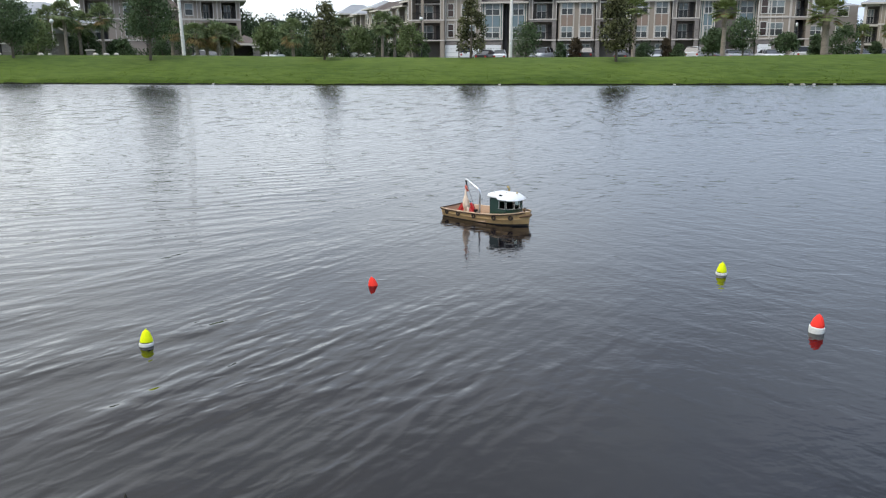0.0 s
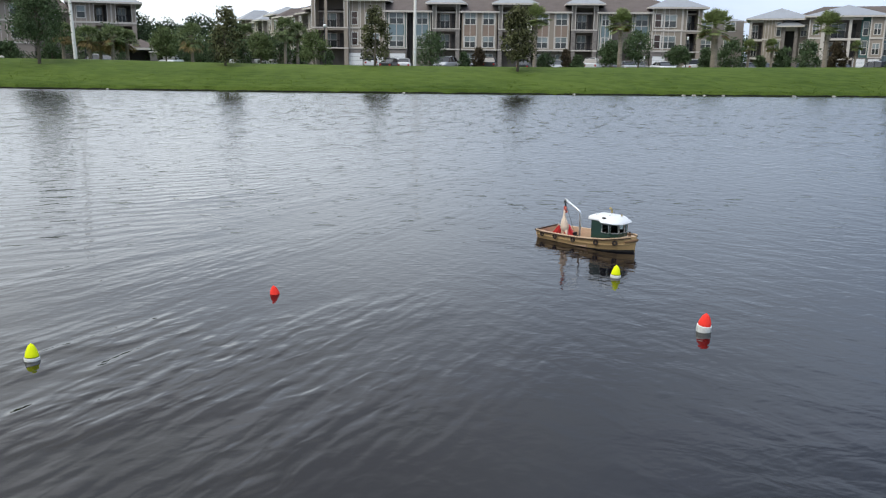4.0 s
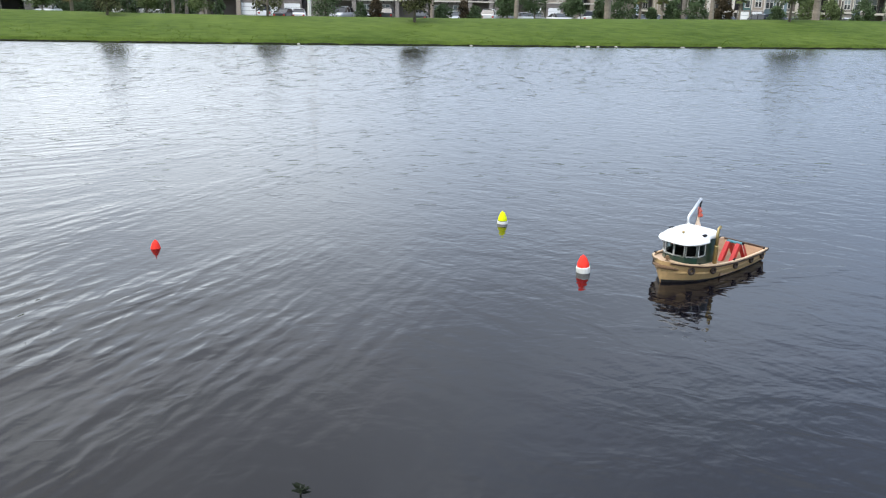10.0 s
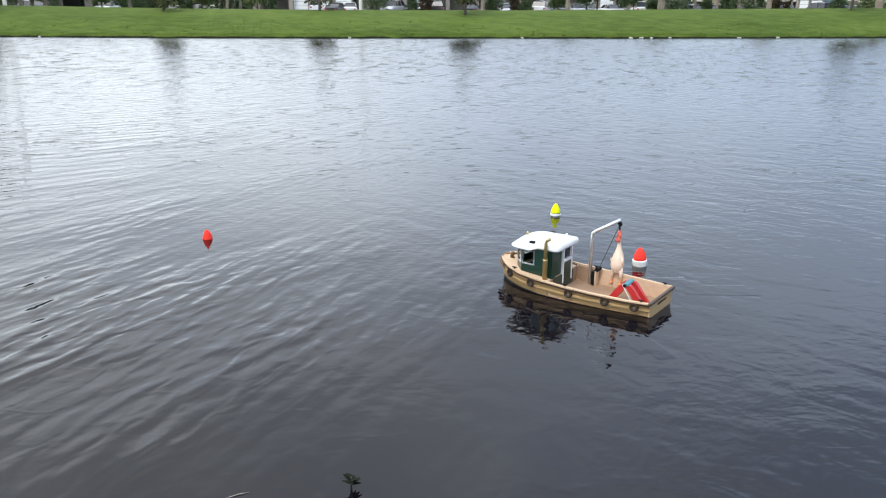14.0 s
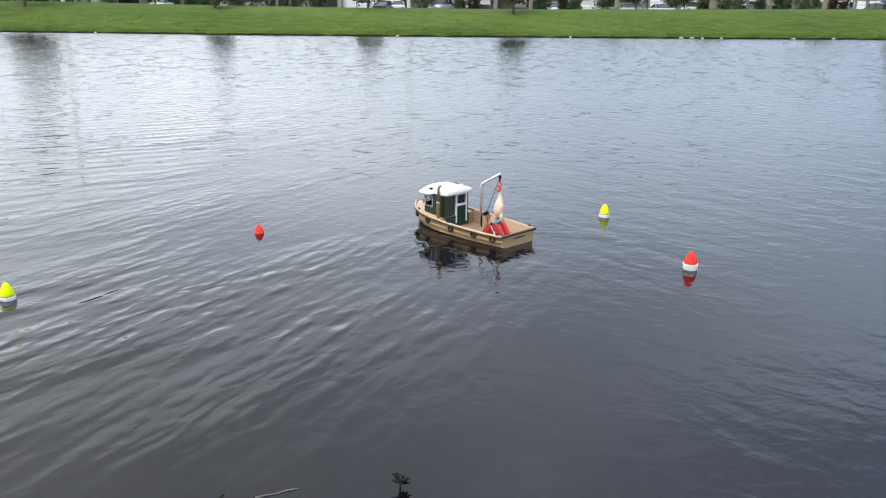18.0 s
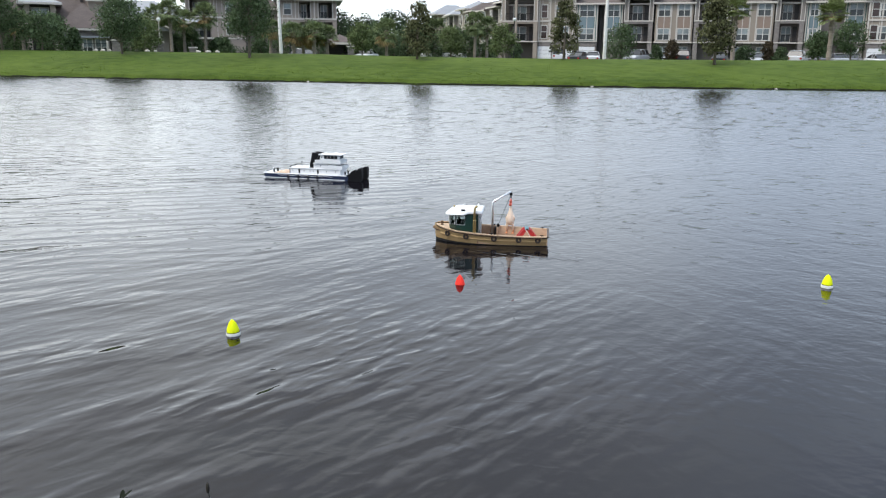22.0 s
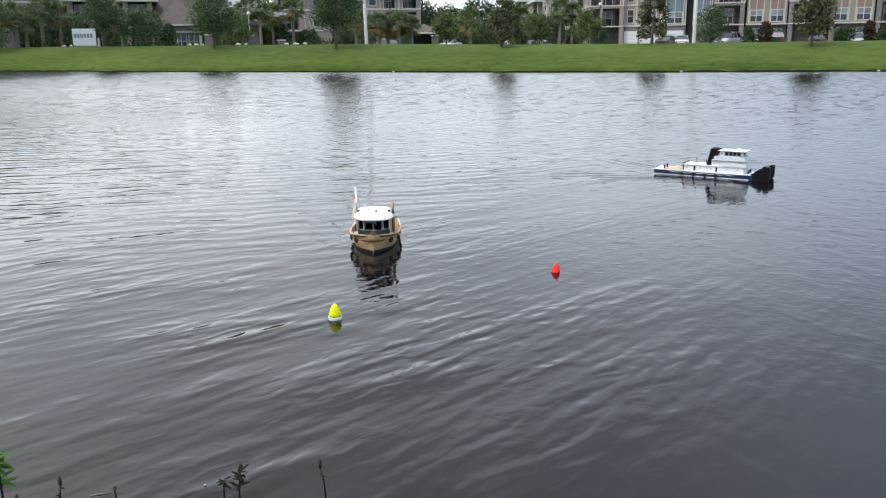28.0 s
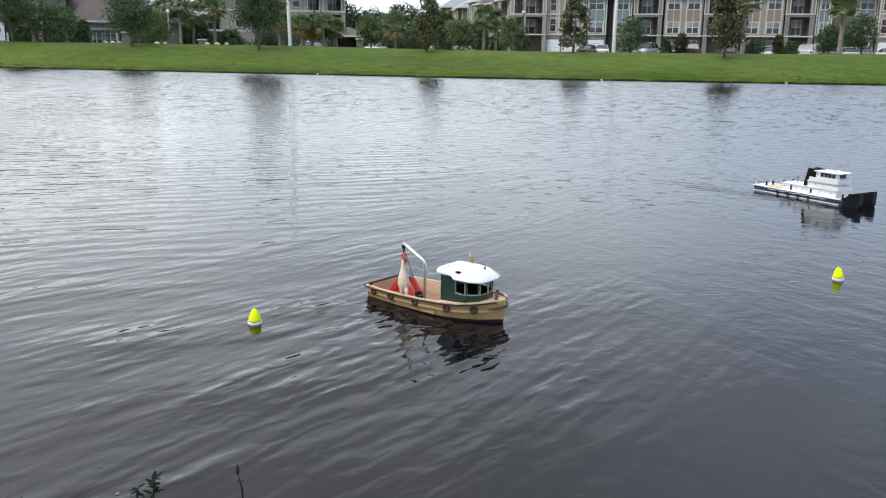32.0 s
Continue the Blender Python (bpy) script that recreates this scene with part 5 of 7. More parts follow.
def skirt(b, x0, x1, y, z=EAVE):
    """A short shingle roof over a bay."""
    s = Shape()
    a, c = x0 - 0.35, x1 + 0.35
    s.v = [(a, y - 0.5, z), (c, y - 0.5, z), (c, 4.0, z + 1.7), (a, 4.0, z + 1.7), (a, y - 0.5, z - 0.2), (c, y - 0.5, z - 0.2), (c, 4.0, z - 0.2), (a, 4.0, z - 0.2)]
    s.f = [(0, 1, 2, 3), (4, 5, 1, 0), (5, 6, 2, 1), (6, 7, 3, 2), (7, 4, 0, 3), (7, 6, 5, 4)]
    r = part("roof", s, M_SHINGLE, b, "grey-brown shingle bay roof")
    f = Shape()
    f.box(a, c, y - 0.54, y - 0.5, z - 0.22, z + 0.02)
    part("fascia", f, M_TRIM, r)


def apartment_main():
    b = thing("apartment_building", pose(0, 125, PLAIN + 0.02), "three-storey beige, teal and grey apartment building with balconies", "apartment building")
    core(b, -30.0, 25.4, 14)
    bay_balcony(b, -30.3, -24.9, -1.2, EAVE + 1.8, M_BEIGE, M_BEIGE, 2.4)
    wall(b, -28.35, -27.95, -1.3, -0.9, F2, EAVE + 1.8, M_BEIGE, "corner_post")
    bay_mixed(b, -24.8, -19.6, -0.4, EAVE + 1.4)
    bay_teal(b, -19.4, -16.4, -0.1)
    bay_teal(b, -15.4, -12.9, 0.1)
    bay_balcony(b, -12.6, -8.6, -0.3, EAVE + 0.9)
    bay_beige(b, -8.3, -3.2, -0.2)
    bay_balcony(b, -3.0, 1.8, -0.3, EAVE + 0.9)
    bay_beige(b, 2.1, 7.3, -0.2)
    bay_balcony(b, 7.5, 11.2, -0.3, EAVE + 0.9)
    bay_teal(b, 11.4, 13.3, 0.1)
    wall(b, 13.3, 16.2, 0.9, 1.9, F2, EAVE, M_TAUPE)
    bay_teal(b, 16.2, 18.8, 0.5)
    bay_mixed(b, 18.9, 23.0, -0.6)
    bay_balcony(b, 23.1, 25.8, -0.5, EAVE + 0.6, M_BEIGE, M_BEIGE, 2.4)
    for x0, x1 in ((-25.0, -22.9), (-21.6, -19.8), (19.1, 20.9), (21.3, 22.9)):
        garage(b, x0, x1, -0.42 if x0 < 0 else -0.62)
    garage(b, -18.9, -16.6, 0.0)
    garage(b, 16.6, 18.3, 0.58)
    for x0, x1 in ((-8.3, -3.2), (2.1, 7.3), (-19.4, -12.9), (11.4, 18.8)):
        skirt(b, x0, x1, -0.2)
    for x0, x1 in ((-12.6, -8.6), (-3.0, 1.8), (7.5, 11.2)):
        hip_roof(b, x0, x1, -0.3, 7.5, EAVE + 1.15, 1.5, M_METALROOF, 0.95)
    for x0, x1, z in ((-30.3, -24.9, EAVE + 1.8), (18.9, 25.8, EAVE + 0.6), (-24.8, -19.6, EAVE + 1.4)):
        hip_roof(b, x0, x1, -0.6, 5.0, z + 0.15, 1.5, M_METALROOF, 0.7)
    # dark strip put in for the shade between the two bays
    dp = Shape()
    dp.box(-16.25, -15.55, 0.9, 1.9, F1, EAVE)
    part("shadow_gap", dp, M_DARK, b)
    pipe = Shape()
    pipe.tube([(-15.9, 0.8, F1), (-15.9, 0.8, EAVE)], 0.09, 8)
    part("downpipe", pipe, M_DARK, b)
    return b


def apartment_block(name, m, length, label, seq, depth=13, cover=None, rise=2.6, brown_from=999):
    b = thing(name, m, label, "apartment building")
    core(b, 0, length, depth, cover, rise)
    x = 0.0
    for kind, w in seq:
        if kind == "bal":
            bay_balcony(b, x, x + w, -0.4)
            hip_roof(b, x, x + w, -0.6, 5.0, EAVE + 0.15, 1.5, M_SHINGLE if x > brown_from else M_METALROOF, 0.7)
        elif kind == "beige":
            bay_beige(b, x, x + w, -0.1)
            skirt(b, x, x + w, -0.1)
        elif kind == "teal":
            bay_teal(b, x, x + w, 0.1)
            skirt(b, x, x + w, 0.1)
        elif kind == "mixed":
            bay_mixed(b, x, x + w, -0.3)
            hip_roof(b, x, x + w, -0.6, 5.0, EAVE + 0.7, 1.5, M_SHINGLE if x > brown_from else M_METALROOF, 0.7)
        elif kind == "tower":
            bay_balcony(b, x, x + w, -1.2, EAVE + 0.5, M_BEIGE, M_BEIGE, 2.4)
            hip_roof(b, x, x + w, -1.4, 5.5, EAVE + 0.6, 1.9, M_METALROOF, 0.9)
        elif kind == "wall":
            wall(b, x, x + w, 0.3, 1.9, F1, EAVE, M_STUCCO)
            for z in (F1, F2, F3):
                window(b, x + w / 2 - 0.8, x + w / 2 + 0.8, 0.3, z + 0.8, z + 2.2)
        x += w
    return b


def pavilion_block(name, az, dist, width, label, parts_):
    """A grey block under one large hipped metal roof, with deep upper balconies."""
    x, y = bearing(az, dist)
    b = thing(name, pose(x, y, PLAIN, 0, 0, -az), label, "apartment building")
    h = width / 2
    wall(b, -h, h, 2.2, 12, F1, EAVE + 0.2, M_TANWALL)
    hip_roof(b, -h, h, -0.2, 12, EAVE + 0.35, 2.3, M_METALROOF, 0.9)
    x0 = -h
    for kind, w in parts_:
        x1 = x0 + w
        if kind == "bal":
            bay_balcony(b, x0, x1, 0.0, EAVE + 0.2, M_TANWALL, M_TANWALL, 2.2)
        else:
            wall(b, x0, x1, 0.0, 2.2, F1, EAVE + 0.2, M_TANWALL)
            for z in (F2, F3):
                window(b, (x0 + x1) / 2 - 0.5, (x0 + x1) / 2 + 0.5, 0.0, z + 0.6, z + 2.1, 1)
            battens(b, x0, x1, 0.0, F2, EAVE, 0.7)
        x0 = x1
    wall(b, -h - 0.05, h + 0.05, -0.1, 0.0, F2 - 0.12, F2 + 0.12, M_TRIM, "belt_course")
    wall(b, -h - 0.05, h + 0.05, -0.1, 0.0, F3 - 0.12, F3 + 0.12, M_TRIM, "belt_course")
    return b


G2, G3, TOP = 2.35, 5.05, 8.0          # storey levels of the two eastern pavilions


def open_gallery(b, x0, x1, y, depth, levels, posts):
    """Recessed galleries one above the other behind free-standing pale posts."""
    wall(b, x0, x1, y + depth, y + depth + 0.3, F1, TOP, M_TAUPE, "back_wall")
    for z in levels:
        wall(b, x0, x1, y - 0.05, y + depth, z - 0.30, z, M_TRIM, "gallery_slab")
        railing(b, x0 + 0.1, x1 - 0.1, y + 0.08, z)
        w = (x1 - x0)
        window(b, x0 + w * 0.22, x0 + w * 0.58, y + depth, z + 0.2, z + 2.1, 2, 0.08, True)
        wall(b, x0 + w * 0.68, x0 + w * 0.86, y + depth - 0.06, y + depth, z, z + 2.1, M_DARK, "gallery_door")
    wall(b, x0, x1, y + 0.05, y + 0.35, TOP - 0.45, TOP, M_TRIM, "header_beam")
    for x in posts:
        wall(b, x - 0.2, x + 0.2, y - 0.08, y + 0.32, G2, TOP - 0.4, M_TRIM, "post")
        wall(b, x - 0.28, x + 0.28, y - 0.14, y + 0.38, F1, G2 - 0.3, M_STONE, "pier")


def window_bay(b, x0, x1, y, mat, cols=2, width=0.82):
    """A flat bay with a window on each upper floor, belt course and stone base."""
    wall(b, x0, x1, y, y + 2.5, G2, TOP, mat)
    wall(b, x0, x1, y + 0.05, y + 2.5, F1, G2 - 0.12, M_STONE)
    m = (x0 + x1) / 2
    for z in (G2 + 0.45, G3 + 0.45):
        window(b, m - width / 2, m + width / 2, y, z + 0.08, z + 1.48, cols, 0.08)
    for z in (G2 - 0.12, G3 - 0.12):
        wall(b, x0 - 0.04, x1 + 0.04, y - 0.10, y, z, z + 0.24, M_TRIM, "belt_course")
    for x in (x0, x1):
        wall(b, x - 0.09, x + 0.09, y - 0.07, y, G2 + 0.12, TOP, M_TRIM, "corner_board")


def east_near():
    """The larger pavilion: one wide hipped roof over galleries and window bays."""
    x, y = bearing(20.1, 134)
    b = thing("apartment_building", pose(x, y, PLAIN, 0, 0, -20.1), "beige and teal apartment pavilion with galleries under a hipped roof", "apartment building")
    wall(b, -4.7, 4.7, 2.5, 11, F1, TOP, M_TAUPE)
    window_bay(b, -4.8, -3.1, 0.0, M_BEIGE)
    open_gallery(b, -3.1, 2.0, 0.0, 2.4, (G2, G3), (-2.9, 0.5))
    wall(b, 1.9, 3.1, 0.5, 2.5, F1, TOP, M_TEAL)
    for z in (G2 + 0.5, G3 + 0.4):
        window(b, 2.2, 2.8, 0.5, z, z + 1.8, 1)
    window_bay(b, 3.1, 4.8, -0.2, M_BEIGE)
    garage(b, 1.3, 2.8, -0.1)
    garage(b, 3.2, 4.6, -0.25)
    hip_roof(b, -4.8, 4.8, 0.0, 9.6, TOP + 0.15, 1.75, M_METALROOF, 0.75)
    # the lower blue wing beside it
    wall(b, 4.8, 8.0, 2.2, 9.0, F1, TOP - 0.9, M_BLUEPANEL, "side_wing")
    for z in (G2 + 0.4, G3 + 0.2):
        for xx in (5.1, 6.5):
            window(b, xx, xx + 0.95, 2.2, z, z + 1.6, 2)
    wall(b, 4.8, 8.05, 2.1, 2.2, G3 - 0.25, G3 - 0.02, M_TRIM, "belt_course")
    hip_roof(b, 4.6, 8.2, 2.2, 9.2, TOP - 0.75, 1.3, M_METALROOF, 0.5, "side_roof")
    return b


def east_far():
    """The smaller pavilion: balcony, board-and-batten bay and a tall recessed entry."""
    x, y = bearing(16.2, 140)
    b = thing("apartment_building", pose(x, y, PLAIN, 0, 0, -16.2), "beige apartment pavilion with a tall dark entry under hipped metal roofs", "apartment building")
    wall(b, -4.0, 4.6, 2.6, 11, F1, TOP, M_TAUPE)
    open_gallery(b, -3.9, -2.0, 0.0, 2.2, (G2, G3), (-3.8,))
    wall(b, -2.0, 0.75, 0.0, 2.6, F1, TOP, M_BEIGE)
    battens(b, -1.9, -0.2, 0.0, G2, TOP, 0.45)
    for z in (G2 + 0.5, G3 + 0.5):
        window(b, -0.05, 0.5, -0.02, z, z + 1.9, 1)
    wall(b, -2.05, 0.8, -0.1, 0.0, G3 - 0.15, G3 + 0.1, M_TRIM, "belt_course")
    # the entry's shade is painted into this dark back
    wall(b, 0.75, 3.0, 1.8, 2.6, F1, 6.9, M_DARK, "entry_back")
    wall(b, 0.75, 3.0, 0.1, 1.8, 6.3, 6.9, M_TRIM, "entry_header")
    for px in (0.95, 2.75):
        wall(b, px - 0.25, px + 0.25, -0.5, 0.0, F1, 6.9, M_STONE, "entry_pier")
    hip_roof(b, 0.3, 3.4, -0.7, 3.0, 7.05, 0.95, M_METALROOF, 0.4, "entry_roof")
    wall(b, 3.0, 4.6, 0.4, 2.6, F1, TOP, M_STUCCO)
    for z in (G2 + 0.5, G3 + 0.5):
        window(b, 3.4, 4.2, 0.4, z, z + 1.6, 2)
    hip_roof(b, -3.9, 4.7, 0.0, 9.0, TOP + 0.1, 1.75, M_METALROOF, 0.6)
    # the long shingle roof of the wing behind
    wall(b, 2.0, 26.0, 12, 22, F1, TOP + 0.4, M_STUCCO, "rear_wing")
    hip_roof(b, 2.0, 26.0, 12, 22, TOP + 0.5, 2.3, M_SHINGLE, 0.7, "rear_roof")
    for k in range(4):
        for z in (G2 + 0.6, G3 + 0.5):
            window(b, 16.0 + 2.4 * k, 17.2 + 2.4 * k, 12.0, z, z + 1.6, 2)
    return b


def east_end():
    """The last block: a gallery, window bays and blue strips, running on past the palms."""
    x, y = bearing(27.0, 150)
    b = thing("apartment_building", pose(x, y, PLAIN, 0, 0, -27.0), "beige and pale blue apartment block behind the end palms", "apartment building")
    wall(b, -10.5, 16.0, 2.5, 12, F1, TOP, M_TAUPE)
    window_bay(b, -10.5, -8.0, 0.3, M_TAUPE)
    open_gallery(b, -8.0, -3.0, 0.0, 2.4, (G2, G3), (-7.8, -5.6, -3.2))
    window_bay(b, -3.0, -1.35, 0.2, M_TAUPE, 1, 0.6)
    window_bay(b, -1.35, 0.35, -0.2, M_STUCCO)
    wall(b, 0.35, 1.5, 0.5, 2.5, F1, TOP, M_BLUEPANEL)
    for z in (G2 + 0.5, G3 + 0.4):
        window(b, 0.62, 1.22, 0.5, z, z + 1.5, 1, 0.08)
    open_gallery(b, 1.5, 5.2, 0.0, 2.4, (G2, G3), (1.7, 5.0))
    window_bay(b, 5.2, 7.2, -0.2, M_STUCCO)
    window_bay(b, 7.2, 9.4, 0.2, M_TAUPE)
    wall(b, 9.4, 10.6, 0.5, 2.5, F1, TOP, M_BLUEPANEL)
    open_gallery(b, 10.6, 14.0, 0.0, 2.4, (G2, G3), (10.8, 13.8))
    window_bay(b, 14.0, 16.0, -0.2, M_STUCCO)
    hip_roof(b, -10.5, 1.5, 0.0, 9.6, TOP + 0.15, 1.75, M_METALROOF, 0.75)
    hip_roof(b, 1.5, 16.0, 0.3, 10.0, TOP + 0.15, 1.75, M_SHINGLE, 0.6, "end_roof")
    return b


def clubhouse():
    x, y = bearing(-42.6, 108)
    b = thing("clubhouse", pose(x, y, PLAIN, 0, 0, 42.6), "low clubhouse with a large brown shingle roof and small turret", "clubhouse")
    # the wide part under the long roof, hipped at its far end
    wall(b, -11.2, 7.0, 3, 16, F1, 3.0, M_STUCCO)
    s = Shape()
    s.v = [(-11.4, 0.9, 3.0), (8.4, 0.9, 3.0), (8.4, 17, 3.0), (-11.4, 17, 3.0), (-11.4, 8.6, 10.2), (3.6, 8.6, 10.2), (-11.4, 0.9, 2.75), (8.4, 0.9, 2.75), (8.4, 17, 2.75), (-11.4, 17, 2.75)]
    s.f = [(0, 1, 5, 4), (1, 2, 5), (2, 3, 4, 5), (0, 4, 3, 9, 6), (6, 7, 1, 0), (7, 8, 2, 1), (8, 9, 3, 2), (9, 8, 7, 6)]
    roof = part("roof", s, M_SHINGLE, b, "large brown shingle roof")
    for x, z in ((-4.0, 9.0), (2.6, 8.2), (4.6, 7.0), (3.9, 5.6)):
        v = Shape()
        y = 0.9 + (z - 3.0) * 7.7 / 7.2
        v.box(x - 0.18, x + 0.18, y - 0.45, y + 0.1, z - 0.30, z + 0.02, 0.03)
        part("roof_vent", v, M_DARK, roof)
    # lower front wing
    wall(b, 1.9, 6.9, -2.5, 3, F1, 3.35, M_STONE)
    hip_roof(b, 1.9, 6.9, -2.5, 8, 3.5, 2.9, M_SHINGLE, 0.6)
    for k in range(3):
        window(b, 2.4 + 1.5 * k, 3.5 + 1.5 * k, -2.5, F1 + 0.5, F1 + 2.3, 2)
    wall(b, 1.8, 7.0, -3.1, -2.5, 2.45, 2.65, M_METALROOF, "awning")
    # turret
    wall(b, 5.2, 8.0, 3.0, 5.6, 4.0, 8.5, M_BEIGE, "turret")
    for k in range(4):
        window(b, 5.45 + 0.6 * k, 5.9 + 0.6 * k, 3.0, 7.35, 8.05, 1, 0.06, False, M_BLIND)
    hip_roof(b, 5.2, 8.0, 3.0, 5.6, 8.7, 1.0, M_METALROOF, 0.5)
    wall(b, 4.9, 8.3, 2.4, 3.0, 6.75, 6.95, M_TRIM, "turret_ledge")
    # two porches under wide pale metal roofs
    for x0, x1 in ((-8.0, -4.7), (-2.0, 1.9)):
        wall(b, x0 + 0.3, x0 + 0.9, -0.5, 4, F1, 6.2, M_BEIGE, "pier")
        wall(b, x1 - 0.9, x1 - 0.3, -0.5, 4, F1, 6.2, M_BEIGE, "pier")
        # dark sheet stands in for the shade inside the porch
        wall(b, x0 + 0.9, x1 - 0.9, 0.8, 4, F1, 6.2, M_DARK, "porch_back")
        window(b, x0 + 1.1, x1 - 1.1, 0.8, 4.2, 5.7, 2)
        wall(b, x0 + 0.3, x1 - 0.3, -0.6, 0.8, 3.7, 3.95, M_TRIM, "porch_slab")
        hip_roof(b, x0, x1, -0.8, 5.0, 6.3, 0.95, M_METALROOF, 0.35)
    return b


def gable_house():
    x, y = bearing(-36.6, 104)
    b = thing("gabled_pool_house", pose(x, y, PLAIN, 0, 0, 36.6), "grey gabled pool house with white bargeboards", "pool house")
    wall(b, -2.3, 2.3, 0, 8, F1, 3.4, M_STUCCO)
    s = Shape()
    s.v = [(-2.9, -0.5, 3.3), (2.9, -0.5, 3.3), (2.9, 8, 3.3), (-2.9, 8, 3.3), (0, -0.5, 4.75), (0, 8, 4.75)]
    s.f = [(0, 4, 5, 3), (4, 1, 2, 5), (0, 1, 4), (2, 3, 5), (0, 3, 2, 1)]
    r = part("roof", s, M_METALROOF, b)
    bg = Shape()
    bg.tube([(-3.0, -0.56, 3.25), (0, -0.56, 4.82)], 0.12, 4)
    bg.tube([(3.0, -0.56, 3.25), (0, -0.56, 4.82)], 0.12, 4)
    part("bargeboard", bg, M_TRIM, r)
    window(b, -0.5, 0.5, 0, 2.0, 3.1, 2)
    wall(b, -6.5, 6.0, 6, 16, F1, 4.6, M_STUCCO)
    hip_roof(b, -6.5, 6.0, 6, 16, 4.6, 2.6, M_METALROOF, 0.6)
    return b


def carport():
    x, y = bearing(-24.5, 104)
    b = thing("carport", pose(x, y, PLAIN, 0, 0, 24.5), "open carport with a low brown shingle roof", "carport")
    hip_roof(b, -1.6, 1.6, -2.5, 3.5, 2.25, 0.95, M_SHINGLE, 0.5)
    for px in (-1.5, 1.5):
        for py in (-2.3, 3.2):
            wall(b, px - 0.15, px + 0.15, py - 0.15, py + 0.15, F1, 2.2, M_STONE, "post")
    # coloured dark for the shade below the carport roof
    wall(b, -1.6, 1.6, 3.3, 3.5, F1, 2.2, M_DARK, "back_wall")
    return b


apartment_main()
ang = math.degrees(math.atan2(-45.0, 26.5))
apartment_block("apartment_building", pose(-55.5, 172, PLAIN + 0.01, 0, 0, ang), 52, "receding beige and grey apartment wing with metal and shingle roofs", [("tower", 4.5), ("beige", 6), ("bal", 4.5), ("wall", 5), ("mixed", 6), ("bal", 4.5), ("beige", 6), ("wall", 4.5), ("bal", 4.5), ("mixed", 6)], brown_from=20)
apartment_block("apartment_building", pose(26.5, 146, PLAIN), 10.6, "rear wing with teal siding and grey metal roof", [("teal", 3.0), ("wall", 3.2), ("wall", 4.4)], 13, M_METALROOF, 1.6)
east_near()
east_far()
east_end()
pavilion_block("apartment_building", -32.4, 128, 8.2, "grey apartment block under a hipped grey metal roof", [("bal", 4.0), ("wall", 4.2)])
pavilion_block("apartment_building", -26.5, 128, 8.2, "grey apartment block with deep upper balconies and hipped roof", [("wall", 2.2), ("bal", 2.8), ("bal", 3.2)])
x_, y_ = bearing(-29.6, 136)
lk = thing("apartment_building", pose(x_, y_, PLAIN, 0, 0, 29.6), "linking wing with a brown shingle roof", "apartment building")
wall(lk, -3.4, 3.0, 0, 10, F1, 7.6, M_STUCCO)
hip_roof(lk, -3.4, 3.0, 0, 10, 7.6, 2.9, M_SHINGLE, 0.5)
window(lk, -1.0, 1.0, 0, 5.6, 7.0)
pavilion_block("apartment_building", -51.0, 104, 11.2, "grey three-storey apartment block behind palms", [("bal", 3.4), ("wall", 4.2), ("bal", 3.6)])
clubhouse()
gable_house()
carport()

# ---------------------------------------------------------------- trees, palms, shrubs
def leaf_cloud(sh, rng, centres, per, size, spread):
    """Small leaf faces scattered round each centre."""
    for cx, cy, cz, k in centres:
        n = int(per * k)
        p = np.clip(rng.normal(0, 1, (n, 3)), -1.7, 1.7) * np.array([spread, spread, spread * 0.75]) * k
        a = rng.normal(0, 1, (n, 3))
        a /= np.linalg.norm(a, axis=1)[:, None]
        b = np.cross(a, rng.normal(0, 1, (n, 3)))
        b /= np.linalg.norm(b, axis=1)[:, None] + 1e-9
        s = size * rng.uniform(0.6, 1.4, (n, 1))
        c = p + np.array([cx, cy, cz])
        q0, q1, q2, q3 = c - a * s, c - b * s * 0.55, c + a * s, c + b * s * 0.55
        for i in range(n):
            m = len(sh.v)
            sh.v += [tuple(q0[i]), tuple(q1[i]), tuple(q2[i]), tuple(q3[i])]
            sh.f.append((m, m + 1, m + 2, m + 3))


